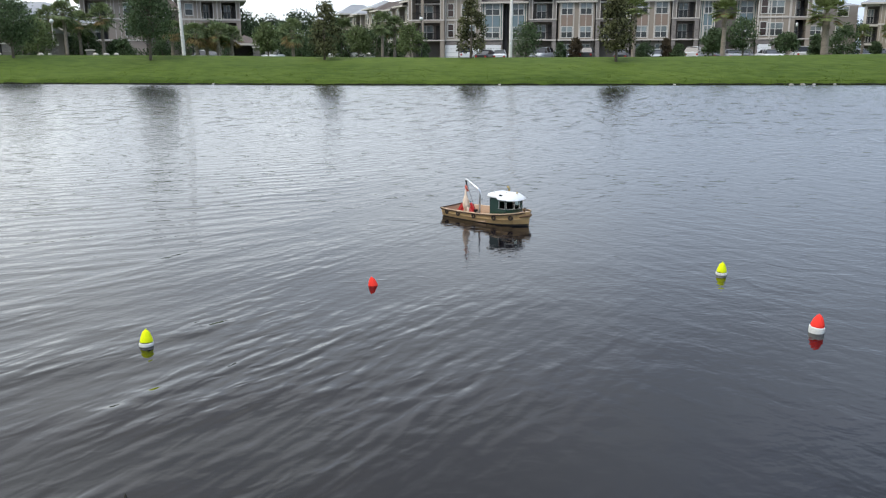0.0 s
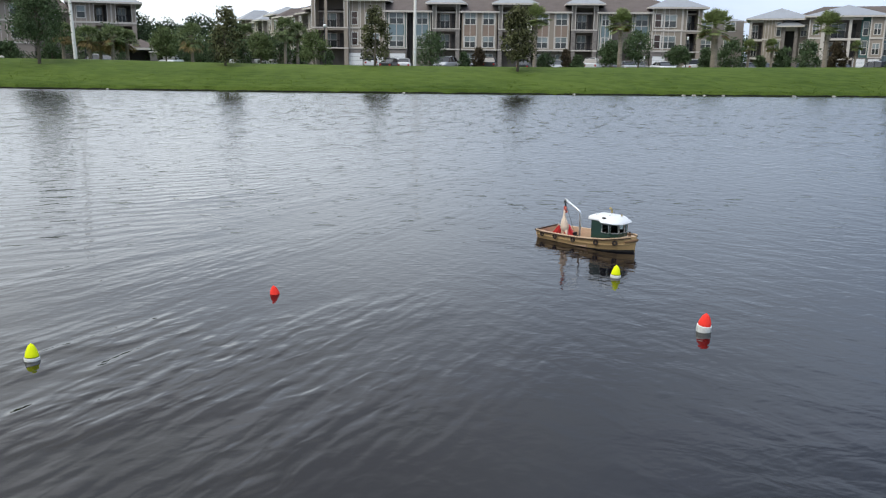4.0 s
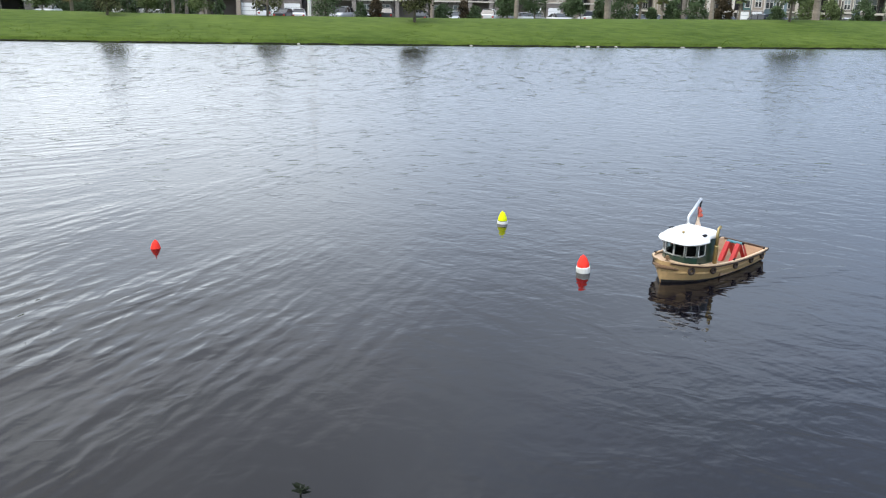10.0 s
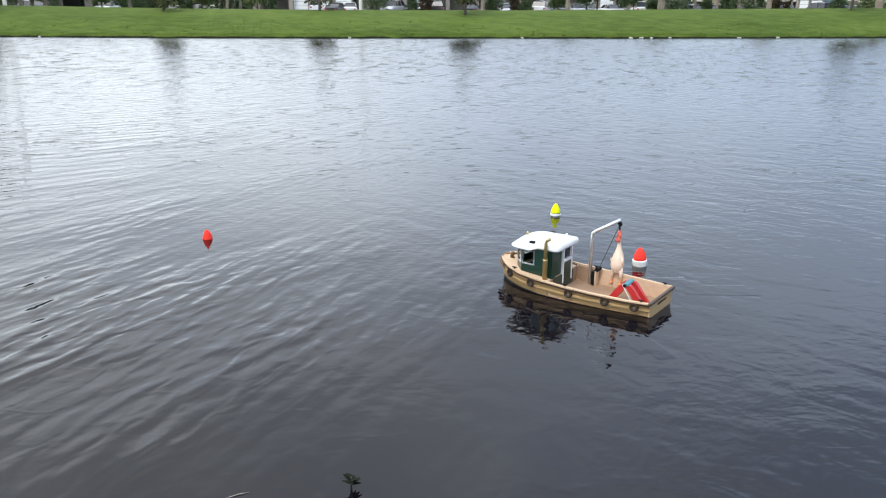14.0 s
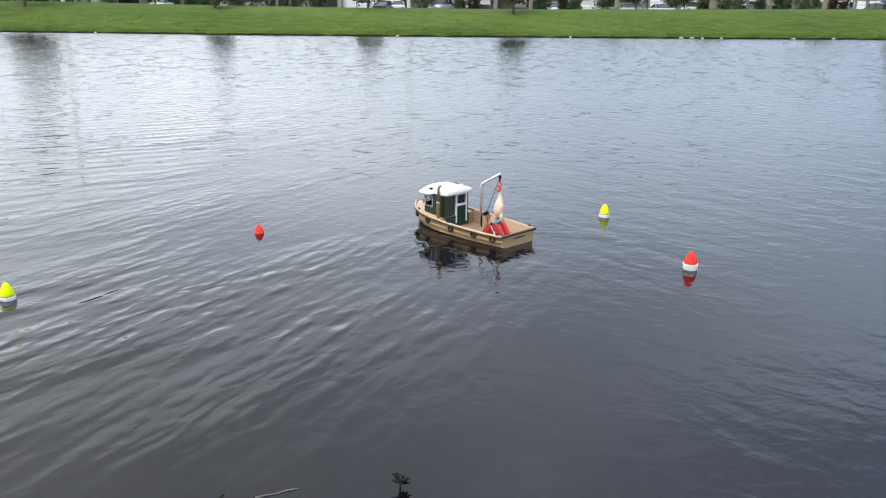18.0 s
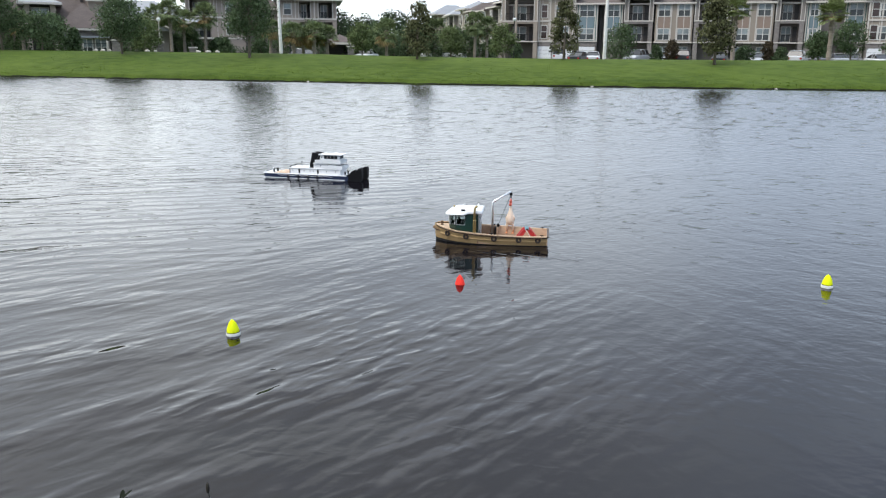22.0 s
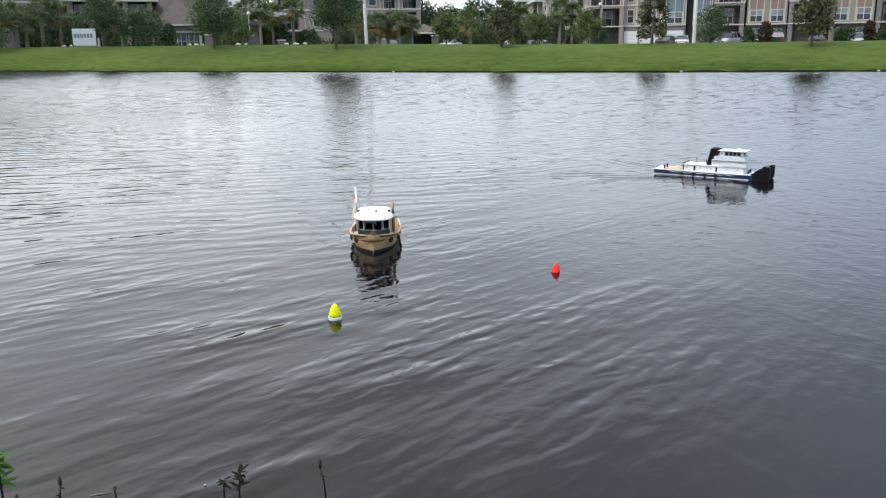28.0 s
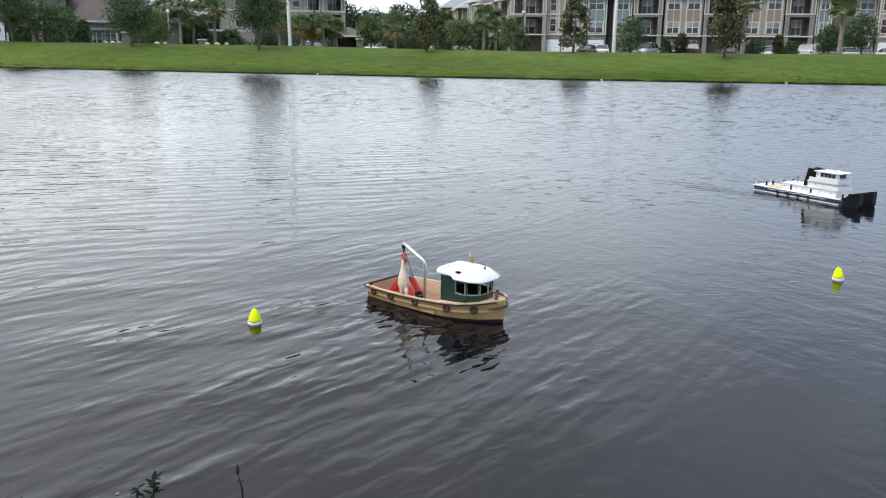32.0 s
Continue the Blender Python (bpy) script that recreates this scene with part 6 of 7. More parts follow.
def broadleaf(name, x, y, top, radius, clear, mat, seed, label, category="tree", leaf=0.13, dense=1.0, upright=1.0):
    """A tapered trunk, limbs, and a ragged crown of leaf clumps with gaps."""
    rng = np.random.default_rng(seed)
    z = ground_z(x, y)
    h = top - z
    t = thing(name, pose(x, y, z), label, category)
    tr = Shape()
    bend = rng.uniform(-0.12, 0.12, 2)
    r0 = 0.020 * h ** 0.8 + 0.02
    path = [(0, 0, -0.1), (bend[0] * 0.3, bend[1] * 0.3, h * 0.25), (bend[0], bend[1], h * 0.55), (bend[0] * 0.6, bend[1] * 0.6, h * 0.88)]
    tr.tube(path, [r0 * 1.3, r0, r0 * 0.6, r0 * 0.15], 8)
    centres = []
    lo, hi = clear, h
    n = int(58 * dense)
    for k in range(n):
        u = (k + rng.uniform(0, 1)) / n
        zz = lo + (hi - lo) * u
        prof = (math.sin(math.pi * min(1, u * 0.84 + 0.14)) ** 0.6) * (1 - 0.30 * u * upright)
        a = rng.uniform(0, 6.283)
        r = radius * prof * math.sqrt(rng.uniform(0.15, 1.0)) * rng.uniform(0.75, 1.08)
        cx, cy = r * math.cos(a) + bend[0], r * math.sin(a) + bend[1]
        centres.append((cx, cy, zz, rng.uniform(0.65, 1.15)))
        if k % 3 == 0:
            zb = max(h * 0.18, zz - r * 0.9)
            tr.tube([(bend[0] * zb / h, bend[1] * zb / h, zb), (cx * 0.55, cy * 0.55, (zb + zz) / 2 + 0.1), (cx, cy, zz)], [r0 * 0.35, r0 * 0.2, 0.01], 5)
    part("trunk", tr, M_BARK, t, smooth=True)
    cr = Shape()
    leaf_cloud(cr, rng, centres, int(46 * (0.13 / leaf) ** 1.6), leaf, radius * 0.20)
    part("crown", cr, mat, t)
    return t


def palm(x, y, top, radius, seed, label="cabbage palm with a rough grey trunk", dry=0.0, trunk=0.16, erect=False, name="palm_tree"):
    """A palm: ringed trunk and a head of fan-shaped fronds."""
    rng = np.random.default_rng(seed)
    z = ground_z(x, y)
    h = top - z
    t = thing(name, pose(x, y, z, 0, 0, rng.uniform(0, 360)), label, "palm tree")
    tr = Shape()
    pts, rad = [], []
    n = 12
    lean = rng.uniform(-0.2, 0.2)
    for k in range(n + 1):
        u = k / n
        pts.append((lean * u * u, 0, -0.1 + (h + 0.05) * u))
        rad.append(trunk * (1.25 - 0.35 * u + (0.35 * max(0, u - 0.75))) * (1 + 0.10 * (k % 2)))
    tr.tube(pts, rad, 9)
    for k in range(26):
        a, u = rng.uniform(0, 6.283), rng.uniform(0.62, 0.98)
        r = trunk * 1.15
        p = Vector((lean * u * u + r * math.cos(a), r * math.sin(a), h * u))
        tr.tube([p - Vector((math.cos(a), math.sin(a), 1)) * 0.05, p + Vector((math.cos(a) * 0.12, math.sin(a) * 0.12, 0.16))], [0.05, 0.02], 4)
    part("trunk", tr, M_PALMBARK, t)
    green, brown = Shape(), Shape()
    count = 90 if erect else 80
    for k in range(count):
        el = rng.uniform(-0.7, 1.5) if erect else rng.uniform(-0.9, 1.35)
        a = rng.uniform(0, 6.283)
        sh = brown if (el < -0.25 and rng.uniform() < dry) else green
        d = Vector((math.cos(a) * math.cos(el), math.sin(a) * math.cos(el), math.sin(el)))
        side = Vector((-math.sin(a), math.cos(a), 0))
        upv = d.cross(side)
        base = Vector((lean, 0, h))
        stem = radius * rng.uniform(0.42, 0.68)
        hub = base + d * stem + Vector((0, 0, (-0.06 if erect else -0.22) * stem))
        w = 0.018
        n0 = len(sh.v)
        sh.v += [tuple(base - side * w), tuple(base + side * w), tuple(hub + side * w), tuple(hub - side * w)]
        sh.f.append((n0, n0 + 1, n0 + 2, n0 + 3))
        ln = radius * rng.uniform(0.34, 0.46)
        for j in range(13):
            f = (j - 6) / 6.0
            ang_ = f * 1.65
            dr = d * math.cos(ang_) + side * math.sin(ang_)
            droop = Vector((0, 0, (-0.14 if erect else -0.55) * ln * (0.45 + abs(f) * 0.5)))
            mid = hub + dr * ln * 0.55 + droop * 0.25
            tip = hub + dr * ln * (1 - 0.18 * abs(f)) + droop
            wv = dr.cross(upv).normalized() * ln * (0.068 if erect else 0.06)
            m = len(sh.v)
            sh.v += [tuple(hub), tuple(mid - wv), tuple(tip), tuple(mid + wv)]
            sh.f.append((m, m + 1, m + 2, m + 3))
    part("fronds", green, M_FROND_SUN if erect else M_FROND, t, "green fan fronds")
    if brown.v:
        part("dry_fronds", brown, M_DRYFROND, t, "hanging dry tan fronds")
    return t


def plan_tree(az, where, top_el, radius, clear_frac, mat, seed, label, name="tree", leaf=0.13, dense=1.0, upright=1.0, category="tree"):
    """where: metres behind the far water's edge under 30, else distance from the viewing place."""
    x, y = on_bank(az, where) if where < 30 else bearing(az, where)
    d = math.hypot(x, y)
    top = level_at(top_el, d)
    return broadleaf(name, x, y, top, radius, (top - ground_z(x, y)) * clear_frac, mat, seed, label, category, leaf, dense, upright)


plan_tree(-44.86, 9.8, 3.1, 1.95, 0.36, M_LEAF_OAK, 11, "young live oak with a dense dark crown on the bank", "oak_tree", dense=1.5, leaf=0.08)
plan_tree(-38.2, 8.4, 3.05, 2.3, 0.34, M_LEAF_OAK, 12, "young live oak with a broad dark crown on the bank", "oak_tree", dense=1.8, leaf=0.08)
plan_tree(-30.4, 7.4, 4.05, 2.0, 0.34, M_LEAF_OAK, 13, "young live oak with an egg-shaped crown on the bank", "oak_tree", dense=2.1, leaf=0.08)
plan_tree(-19.38, 8.6, 3.1, 1.3, 0.10, M_LEAF_MAG, 14, "magnolia tree with brownish green leaves on the bank", "magnolia_tree", dense=0.8, leaf=0.10)
plan_tree(-9.6, 9.8, 3.35, 1.12, 0.14, M_LEAF_MAG, 15, "slim magnolia tree with brownish green leaves on the bank", "magnolia_tree", dense=0.7, leaf=0.10)
plan_tree(0.0, 7.4, 3.4, 1.36, 0.22, M_LEAF_MAG, 16, "magnolia tree with a ragged crown on the grass bank", "magnolia_tree", dense=1.1, leaf=0.10)
plan_tree(23.75, 9.0, 3.7, 1.75, 0.33, M_LEAF_LIGHT, 17, "feathery light green tree on the grass bank", "tree", dense=1.9, leaf=0.075, upright=1.5)
plan_tree(-42.7, 86, 1.95, 2.12, 0.32, M_LEAF_OAK, 18, "small dark green tree beside the fence", "tree", upright=0.4, leaf=0.11)
plan_tree(-36.8, 92, 1.95, 1.62, 0.25, M_LEAF_LIGHT, 19, "pale flowering shrub tree near the lamp", "tree", upright=0.4, leaf=0.11)
plan_tree(-23.0, 84, 1.75, 1.31, 0.34, M_LEAF_LIGHT, 20, "small light green tree by the drive", "tree", upright=0.4, leaf=0.11)
plan_tree(-17.1, 100, 1.55, 1.50, 0.34, M_LEAF_LIGHT, 21, "small light green tree by the parking", "tree", upright=0.4, leaf=0.11)
plan_tree(-13.6, 92, 1.65, 1.69, 0.34, M_LEAF_LIGHT, 22, "small green tree beside the building corner", "tree", upright=0.4, leaf=0.11)
plan_tree(-5.95, 98, 1.8, 2.00, 0.20, M_LEAF_OAK, 23, "round dark green tree before the apartments", "tree", upright=0.4, leaf=0.11)
plan_tree(6.1, 97, 1.3, 1.45, 0.34, M_LEAF_OAK, 24, "round dark green tree beside a palm", "tree", upright=0.4, leaf=0.11)
plan_tree(7.9, 98, 1.95, 1.85, 0.34, M_LEAF_OAK, 25, "round dark green tree beside a palm", "tree", upright=0.4, leaf=0.11)
plan_tree(10.4, 100, 1.0, 1.40, 0.46, M_LEAF_OAK, 26, "small round tree by the lamp post", "tree", upright=0.4, leaf=0.11)
plan_tree(13.6, 101, 1.5, 1.6, 0.06, M_LEAF_OAK, 27, "dark green tree behind the large palm", "tree", upright=0.4, leaf=0.11)
plan_tree(18.25, 104, 1.42, 1.45, 0.06, M_LEAF_OAK, 29, "dark round tree by the parking", "tree", upright=0.4, leaf=0.11)
plan_tree(19.75, 104, 1.35, 1.05, 0.10, M_LEAF_RED, 30, "bronze-leaved shrub tree behind a palm", "tree", upright=0.4, leaf=0.11)
plan_tree(12.05, 104, 1.0, 0.9, 0.05, M_LEAF_OAK, 31, "dark shrub tree beside the large palm", "tree", upright=0.4, leaf=0.11)
plan_tree(16.7, 104, 1.0, 1.1, 0.05, M_LEAF_OAK, 41, "dark green tree before the tall entry", "tree", upright=0.4, leaf=0.11)
plan_tree(22.9, 108, 0.75, 1.0, 0.05, M_LEAF_OAK, 42, "dark green shrub tree by the garages", "tree", upright=0.4, leaf=0.11)
plan_tree(24.7, 108, 1.15, 1.5, 0.05, M_LEAF_LIGHT, 43, "green shrub tree before the end galleries", "tree", upright=0.4, leaf=0.11)
plan_tree(26.0, 106, 1.1, 1.35, 0.05, M_LEAF_LIGHT, 44, "green shrub tree beside the booted palm", "tree", upright=0.4, leaf=0.11)
plan_tree(27.75, 108, 1.1, 1.3, 0.05, M_LEAF_OAK, 45, "dark green tree at the end of the parking", "tree", upright=0.4, leaf=0.11)
plan_tree(29.6, 106, 1.6, 1.8, 0.08, M_LEAF_OAK, 46, "dark green tree at the end of the parking", "tree", upright=0.4, leaf=0.11)
plan_tree(-51.6, 92, 3.3, 3.25, 0.25, M_LEAF_OAK, 32, "large dark green tree at the entrance", "tree", upright=0.4, leaf=0.11)
plan_tree(-40.9, 98, 1.2, 1.0, 0.1, M_LEAF_OAK, 33, "dark rounded shrub by the clubhouse", "shrub")
plan_tree(-33.9, 104, 1.2, 1.50, 0.25, M_LEAF_OAK, 34, "dark green tree between palms", "tree", upright=0.4, leaf=0.11)
plan_tree(-28.0, 112, 1.6, 2.25, 0.25, M_LEAF_OAK, 35, "dark green tree behind the pole", "tree", upright=0.4, leaf=0.11)
plan_tree(-24.8, 140, 2.75, 3.2, 0.2, M_LEAF_DARK, 36, "tall dark tree behind the carport", "tree", leaf=0.2)
plan_tree(-15.9, 104, 1.5, 1.88, 0.20, M_LEAF_OAK, 37, "dark green tree before the wing", "tree", upright=0.4, leaf=0.11)
for k, (az, d, el, r) in enumerate([(-51.2, 99, 2.4, 2.2), (-48.8, 103, 2.0, 2.0), (-46.4, 104, 1.7, 1.9), (-44.2, 101, 1.9, 1.8), (-42.0, 97, 2.0, 1.8), (-37.5, 101, 1.7, 2.0), (-36.6, 105, 2.3, 2.1), (-34.9, 106, 1.0, 1.5), (-32.4, 104, 0.7, 1.2), (-29.6, 108, 0.9, 1.3), (-26.2, 116, 1.9, 2.4), (-23.4, 108, 1.5, 1.9), (-21.9, 109, 1.8, 2.0), (-19.9, 110, 1.7, 2.0), (-18.6, 112, 1.9, 2.2), (-16.8, 108, 1.5, 1.8)]):
    plan_tree(az, d, el, r, 0.10, M_LEAF_OAK, 140 + k, "full dark green tree among the palms by the drive", "tree", 0.12, 0.9, 0.4)
for k, (az, d, el, r, mat, lb) in enumerate([(-2.6, 105, 0.85, 0.85, M_LEAF_RED, "reddish shrub by the wall"), (-3.6, 105, 0.6, 0.7, M_LEAF_OAK, "dark green shrub by the wall"),
                                             (1.8, 104, 0.5, 1.2, M_LEAF_OAK, "wide dark green shrub by the wall"), (3.2, 105, 0.8, 0.8, M_LEAF_RED, "reddish shrub by the parking"),
                                             (3.9, 104, 0.45, 0.9, M_LEAF_OAK, "dark green shrub by parked cars"), (-12.6, 106, 0.55, 0.7, M_LEAF_OAK, "dark clipped shrub by the garage"),
                                             (12.2, 106, 0.6, 0.7, M_LEAF_OAK, "dark shrub by the corner"), (15.4, 106, 0.5, 0.8, M_LEAF_OAK, "dark green shrub by the parking"),
                                             (-31.9, 100, 0.75, 1.1, M_LEAF_OAK, "dark shrub by the block"), (-20.9, 104, 1.0, 1.2, M_LEAF_OAK, "dark green shrub by the parking"), (-19.9, 106, 1.2, 1.4, M_LEAF_OAK, "dark green shrub by the parking"), (-18.2, 108, 1.1, 1.3, M_LEAF_OAK, "dark green shrub by the parking"), (-22.2, 106, 1.1, 1.2, M_LEAF_OAK, "dark green shrub by the parking"), (-14.6, 106, 0.8, 1.2, M_LEAF_OAK, "dark green shrub by the parking")]):
    plan_tree(az, d, el, r, 0.05, mat, 60 + k, lb, "shrub", 0.11, 0.8, 0.5, "shrub")

PALMS = [(-49.9, 95, 1.9, 1.5, 0.2), (-49.1, 97, 1.7, 1.4, 0.2), (-48.2, 99, 2.3, 1.5, 0.1), (-47.2, 100, 2.0, 1.4, 0.2), (-43.7, 98, 1.6, 1.4, 0.2),
         (-36.0, 101, 2.2, 1.5, 0.1), (-35.2, 99, 2.45, 1.6, 0.1), (-34.4, 103, 1.9, 1.5, 0.2), (-33.1, 102, 2.3, 1.7, 0.2),
         (-29.0, 96, 1.5, 1.2, 0.6), (-27.5, 93, 1.25, 1.4, 0.6), (-26.9, 94, 1.05, 1.3, 0.8), (-26.2, 93, 1.3, 1.4, 0.8), (-25.3, 94, 1.1, 1.3, 0.9),
         (-21.4, 95, 1.45, 1.6, 0.2), (-17.95, 112, 1.6, 1.6, 0.1), (-15.5, 100, 2.0, 1.5, 0.1), (-14.7, 101, 1.75, 1.4, 0.1),
         (1.1, 100, 2.85, 1.7, 0.0), (6.67, 93, 2.55, 1.6, 0.1), (12.6, 95, 2.3, 2.3, 0.1), (14.65, 103, 1.12, 0.95, 0.1), (16.05, 103, 1.15, 0.95, 0.1), (19.1, 95, 2.45, 1.5, 0.1), (20.75, 104, 1.18, 0.75, 0.2), (25.2, 92, 2.45, 2.1, 0.3)]
for k, (az, d, el, r, dry) in enumerate(PALMS):
    px, py = bearing(az, d)
    palm(px, py, level_at(el, d), r * (1.2 if az < 0 else 1.0 if r > 2 else 1.1), 200 + k, "cabbage palm with hanging dry fronds" if dry > 0.5 else "cabbage palm with a rough grey trunk", dry, (0.15 if az < 0 else 0.12 if r < 1 else 0.20) if r < 2 else 0.30, az > 0)


def far_woods():
    """The dark wood that closes the view between the buildings."""
    rng = np.random.default_rng(77)
    sh = Shape()
    for az0, az1, d, e0, e1, n in ((-31.0, -15.0, 200, 1.75, 2.55, 84), (-37.0, -33.0, 190, 2.3, 3.0, 14), (11.0, 15.0, 210, 1.5, 2.0, 14), (-60, -48, 190, 2.0, 3.0, 30), (22, 34, 200, 1.8, 2.6, 36)):
        for k in range(n):
            az = az0 + (az1 - az0) * (k + rng.uniform()) / n
            dd = d + rng.uniform(-12, 12)
            x, y = bearing(az, dd)
            top = level_at(rng.uniform(e0, e1), dd) - PLAIN
            cs = []
            for q in range(19):
                u = rng.uniform(0.05, 1)
                w = 2.6 * (1.1 - 0.75 * u)
                cs.append((x + rng.uniform(-w, w), y + rng.uniform(-w, w), PLAIN + top * u, rng.uniform(0.7, 1.2)))
            leaf_cloud(sh, rng, cs, 36, 0.26, 0.80)
    tagged(solid("far_woods", sh, M_LEAF_DARK), "dark green distant wood behind the buildings", "woods", kind="stuff")


far_woods()


def hedge(az0, az1, d, h, seed, label):
    x0, y0 = bearing(az0, d)
    x1, y1 = bearing(az1, d)
    n = int(math.hypot(x1 - x0, y1 - y0) / 0.35)
    rng = np.random.default_rng(seed)
    t = thing("hedge", pose((x0 + x1) / 2, (y0 + y1) / 2, PLAIN), label, "hedge")
    sh = Shape()
    cs = []
    for k in range(n + 1):
        u = k / n
        for q in range(5):
            cs.append(((x1 - x0) * (u - 0.5) + rng.uniform(-0.2, 0.2), (y1 - y0) * (u - 0.5) + rng.uniform(-0.5, 0.5), h * (0.15 + 0.2 * q), 1.0))
    leaf_cloud(sh, rng, cs, 14, 0.10, 0.20)
    part("foliage", sh, M_HEDGE, t)


hedge(-48.7, -46.7, 96, 2.1, 5, "clipped dark green hedge beside the entrance sign")
hedge(-45.1, -43.4, 99, 1.5, 6, "dark green hedge behind the sign")
hedge(-35.0, -29.2, 108, 1.5, 7, "dark green hedge before the grey blocks")
hedge(-22.6, -16.5, 110, 1.6, 8, "dark hedge along the parking")

# ---------------------------------------------------------------- parked vehicles
def build_wheel(parent, x, y, r, w):
    t = Shape()
    t.ring((0, 0, 0), (0, 1, 0), r * 0.78, r * 0.22, 18, 8)
    wheel = part("wheel", t, M_TYRE, parent, smooth=True, at=pose(x, y, r))
    rim = Shape()
    rim.tube([(0, -w * 0.3, 0), (0, w * 0.3, 0)], r * 0.66, 14)
    part("rim", rim, M_RIM, wheel)
    return wheel


def vehicle(name, m, kind, paint, label):
    """Body from lofted sections, glasshouse, wheels, lamps."""
    v = thing(name, m, label, "car" if kind != "pickup" else "pickup truck", "parked vehicles")
    if kind == "sedan":
        L, W, xs = 4.7, 0.90, [(-2.35, 0.55, 0.80), (-2.2, 0.42, 0.93), (-1.2, 0.32, 0.98), (0.9, 0.32, 0.94), (2.0, 0.36, 0.80), (2.3, 0.45, 0.66), (2.36, 0.5, 0.6)]
        cab = [(-1.75, 0.97), (-1.05, 1.40), (-0.2, 1.46), (0.35, 1.40), (1.15, 0.95)]
    elif kind == "suv":
        L, W, xs = 4.7, 0.94, [(-2.32, 0.55, 1.05), (-2.25, 0.42, 1.12), (-1.2, 0.36, 1.12), (0.9, 0.36, 1.08), (2.0, 0.42, 1.0), (2.3, 0.5, 0.85), (2.34, 0.55, 0.75)]
        cab = [(-2.22, 1.12), (-1.95, 1.70), (-0.8, 1.78), (0.4, 1.72), (1.15, 1.08)]
    else:
        L, W, xs = 5.8, 0.98, [(-2.9, 0.62, 1.10), (-2.86, 0.5, 1.14), (-0.6, 0.42, 1.14), (1.2, 0.42, 1.12), (2.6, 0.48, 1.06), (2.86, 0.55, 0.9), (2.9, 0.6, 0.8)]
        cab = [(-0.75, 1.12), (-0.55, 1.78), (0.2, 1.86), (0.75, 1.80), (1.55, 1.10)]
    body = Shape()
    rows = []
    for x, zb, zt in xs:
        e = 0.86 if abs(x) > L / 2 - 0.12 else 1.0
        w = W * e
        rows.append([(x, -w * 0.9, zb), (x, -w, zb + 0.12), (x, -w, zt - 0.16), (x, -w * 0.88, zt), (x, 0, zt + 0.02), (x, w * 0.88, zt), (x, w, zt - 0.16), (x, w, zb + 0.12), (x, w * 0.9, zb)])
    body.loft(rows)
    body.cap(rows[0])
    body.cap(rows[-1])
    for a, b in zip(rows[:-1], rows[1:]):
        body.face(a[0], b[0], b[-1], a[-1])
    ob = part("body", body, paint, v, smooth=False)
    fix_normals(ob.data)
    gl, rf = Shape(), Shape()
    top = cab[1:-1]
    gr = []
    for k, (x, z) in enumerate(cab):
        w = W * (0.90 if k in (0, len(cab) - 1) else 0.72)
        gr.append([(x, -w, z if k in (0, len(cab) - 1) else z - 0.05), (x, w, z if k in (0, len(cab) - 1) else z - 0.05)])
    belt_l = [(x, -W * 0.9, np.interp(x, [p[0] for p in xs], [p[2] for p in xs]) - 0.01) for x, z in cab]
    gl.loft(gr)
    for s in (0, 1):
        for k in range(len(cab) - 1):
            sg = -1 if s == 0 else 1
            b0, b1 = (belt_l[k][0], sg * W * 0.9, belt_l[k][2]), (belt_l[k + 1][0], sg * W * 0.9, belt_l[k + 1][2])
            gl.face(gr[k][s], gr[k + 1][s], b1, b0)
    go = part("cabin_glass", gl, M_CARGLASS, v, "dark glass")
    fix_normals(go.data)
    rrow = [[(x, -W * 0.70, z - 0.03), (x, -W * 0.5, z + 0.015), (x, W * 0.5, z + 0.015), (x, W * 0.70, z - 0.03)] for x, z in top]
    rf.loft(rrow)
    for s in (0, 3):
        for k in (1, 2):
            a = rrow[k][s] if k < len(rrow) else rrow[-1][s]
            sg = -1 if s == 0 else 1
            zb = float(np.interp(a[0], [p[0] for p in xs], [p[2] for p in xs]))
            rf.tube([(a[0] - 0.15, sg * W * 0.905, zb - 0.02), (a[0], sg * W * 0.735, a[2])], 0.035, 4)
    part("roof", rf, paint, v)
    wx = L * 0.295
    for x in (-wx, wx):
        for y in (-W + 0.10, W - 0.10):
            build_wheel(v, x, y, 0.33 if kind == "sedan" else 0.38, 0.22)
    for s in (-1, 1):
        h = Shape()
        h.box(xs[-2][0] - 0.05, xs[-2][0] + 0.05, s * W * 0.62 - 0.16, s * W * 0.62 + 0.16, xs[-2][2] - 0.20, xs[-2][2] - 0.06, 0.02)
        part("headlight", h, M_LIGHTCLR, v, "clear headlight")
        tl = Shape()
        tl.box(xs[0][0] - 0.02, xs[0][0] + 0.06, s * W * 0.70 - 0.12, s * W * 0.70 + 0.12, xs[0][2] - 0.30, xs[0][2] - 0.08, 0.02)
        part("tail_light", tl, M_LIGHTRED, v, "red tail light")
    if kind == "pickup":
        bed = Shape()
        bed.box(-2.8, -0.8, -W * 0.82, W * 0.82, 1.135, 1.165)
        part("bed_liner", bed, M_RAIL, v)
    return v


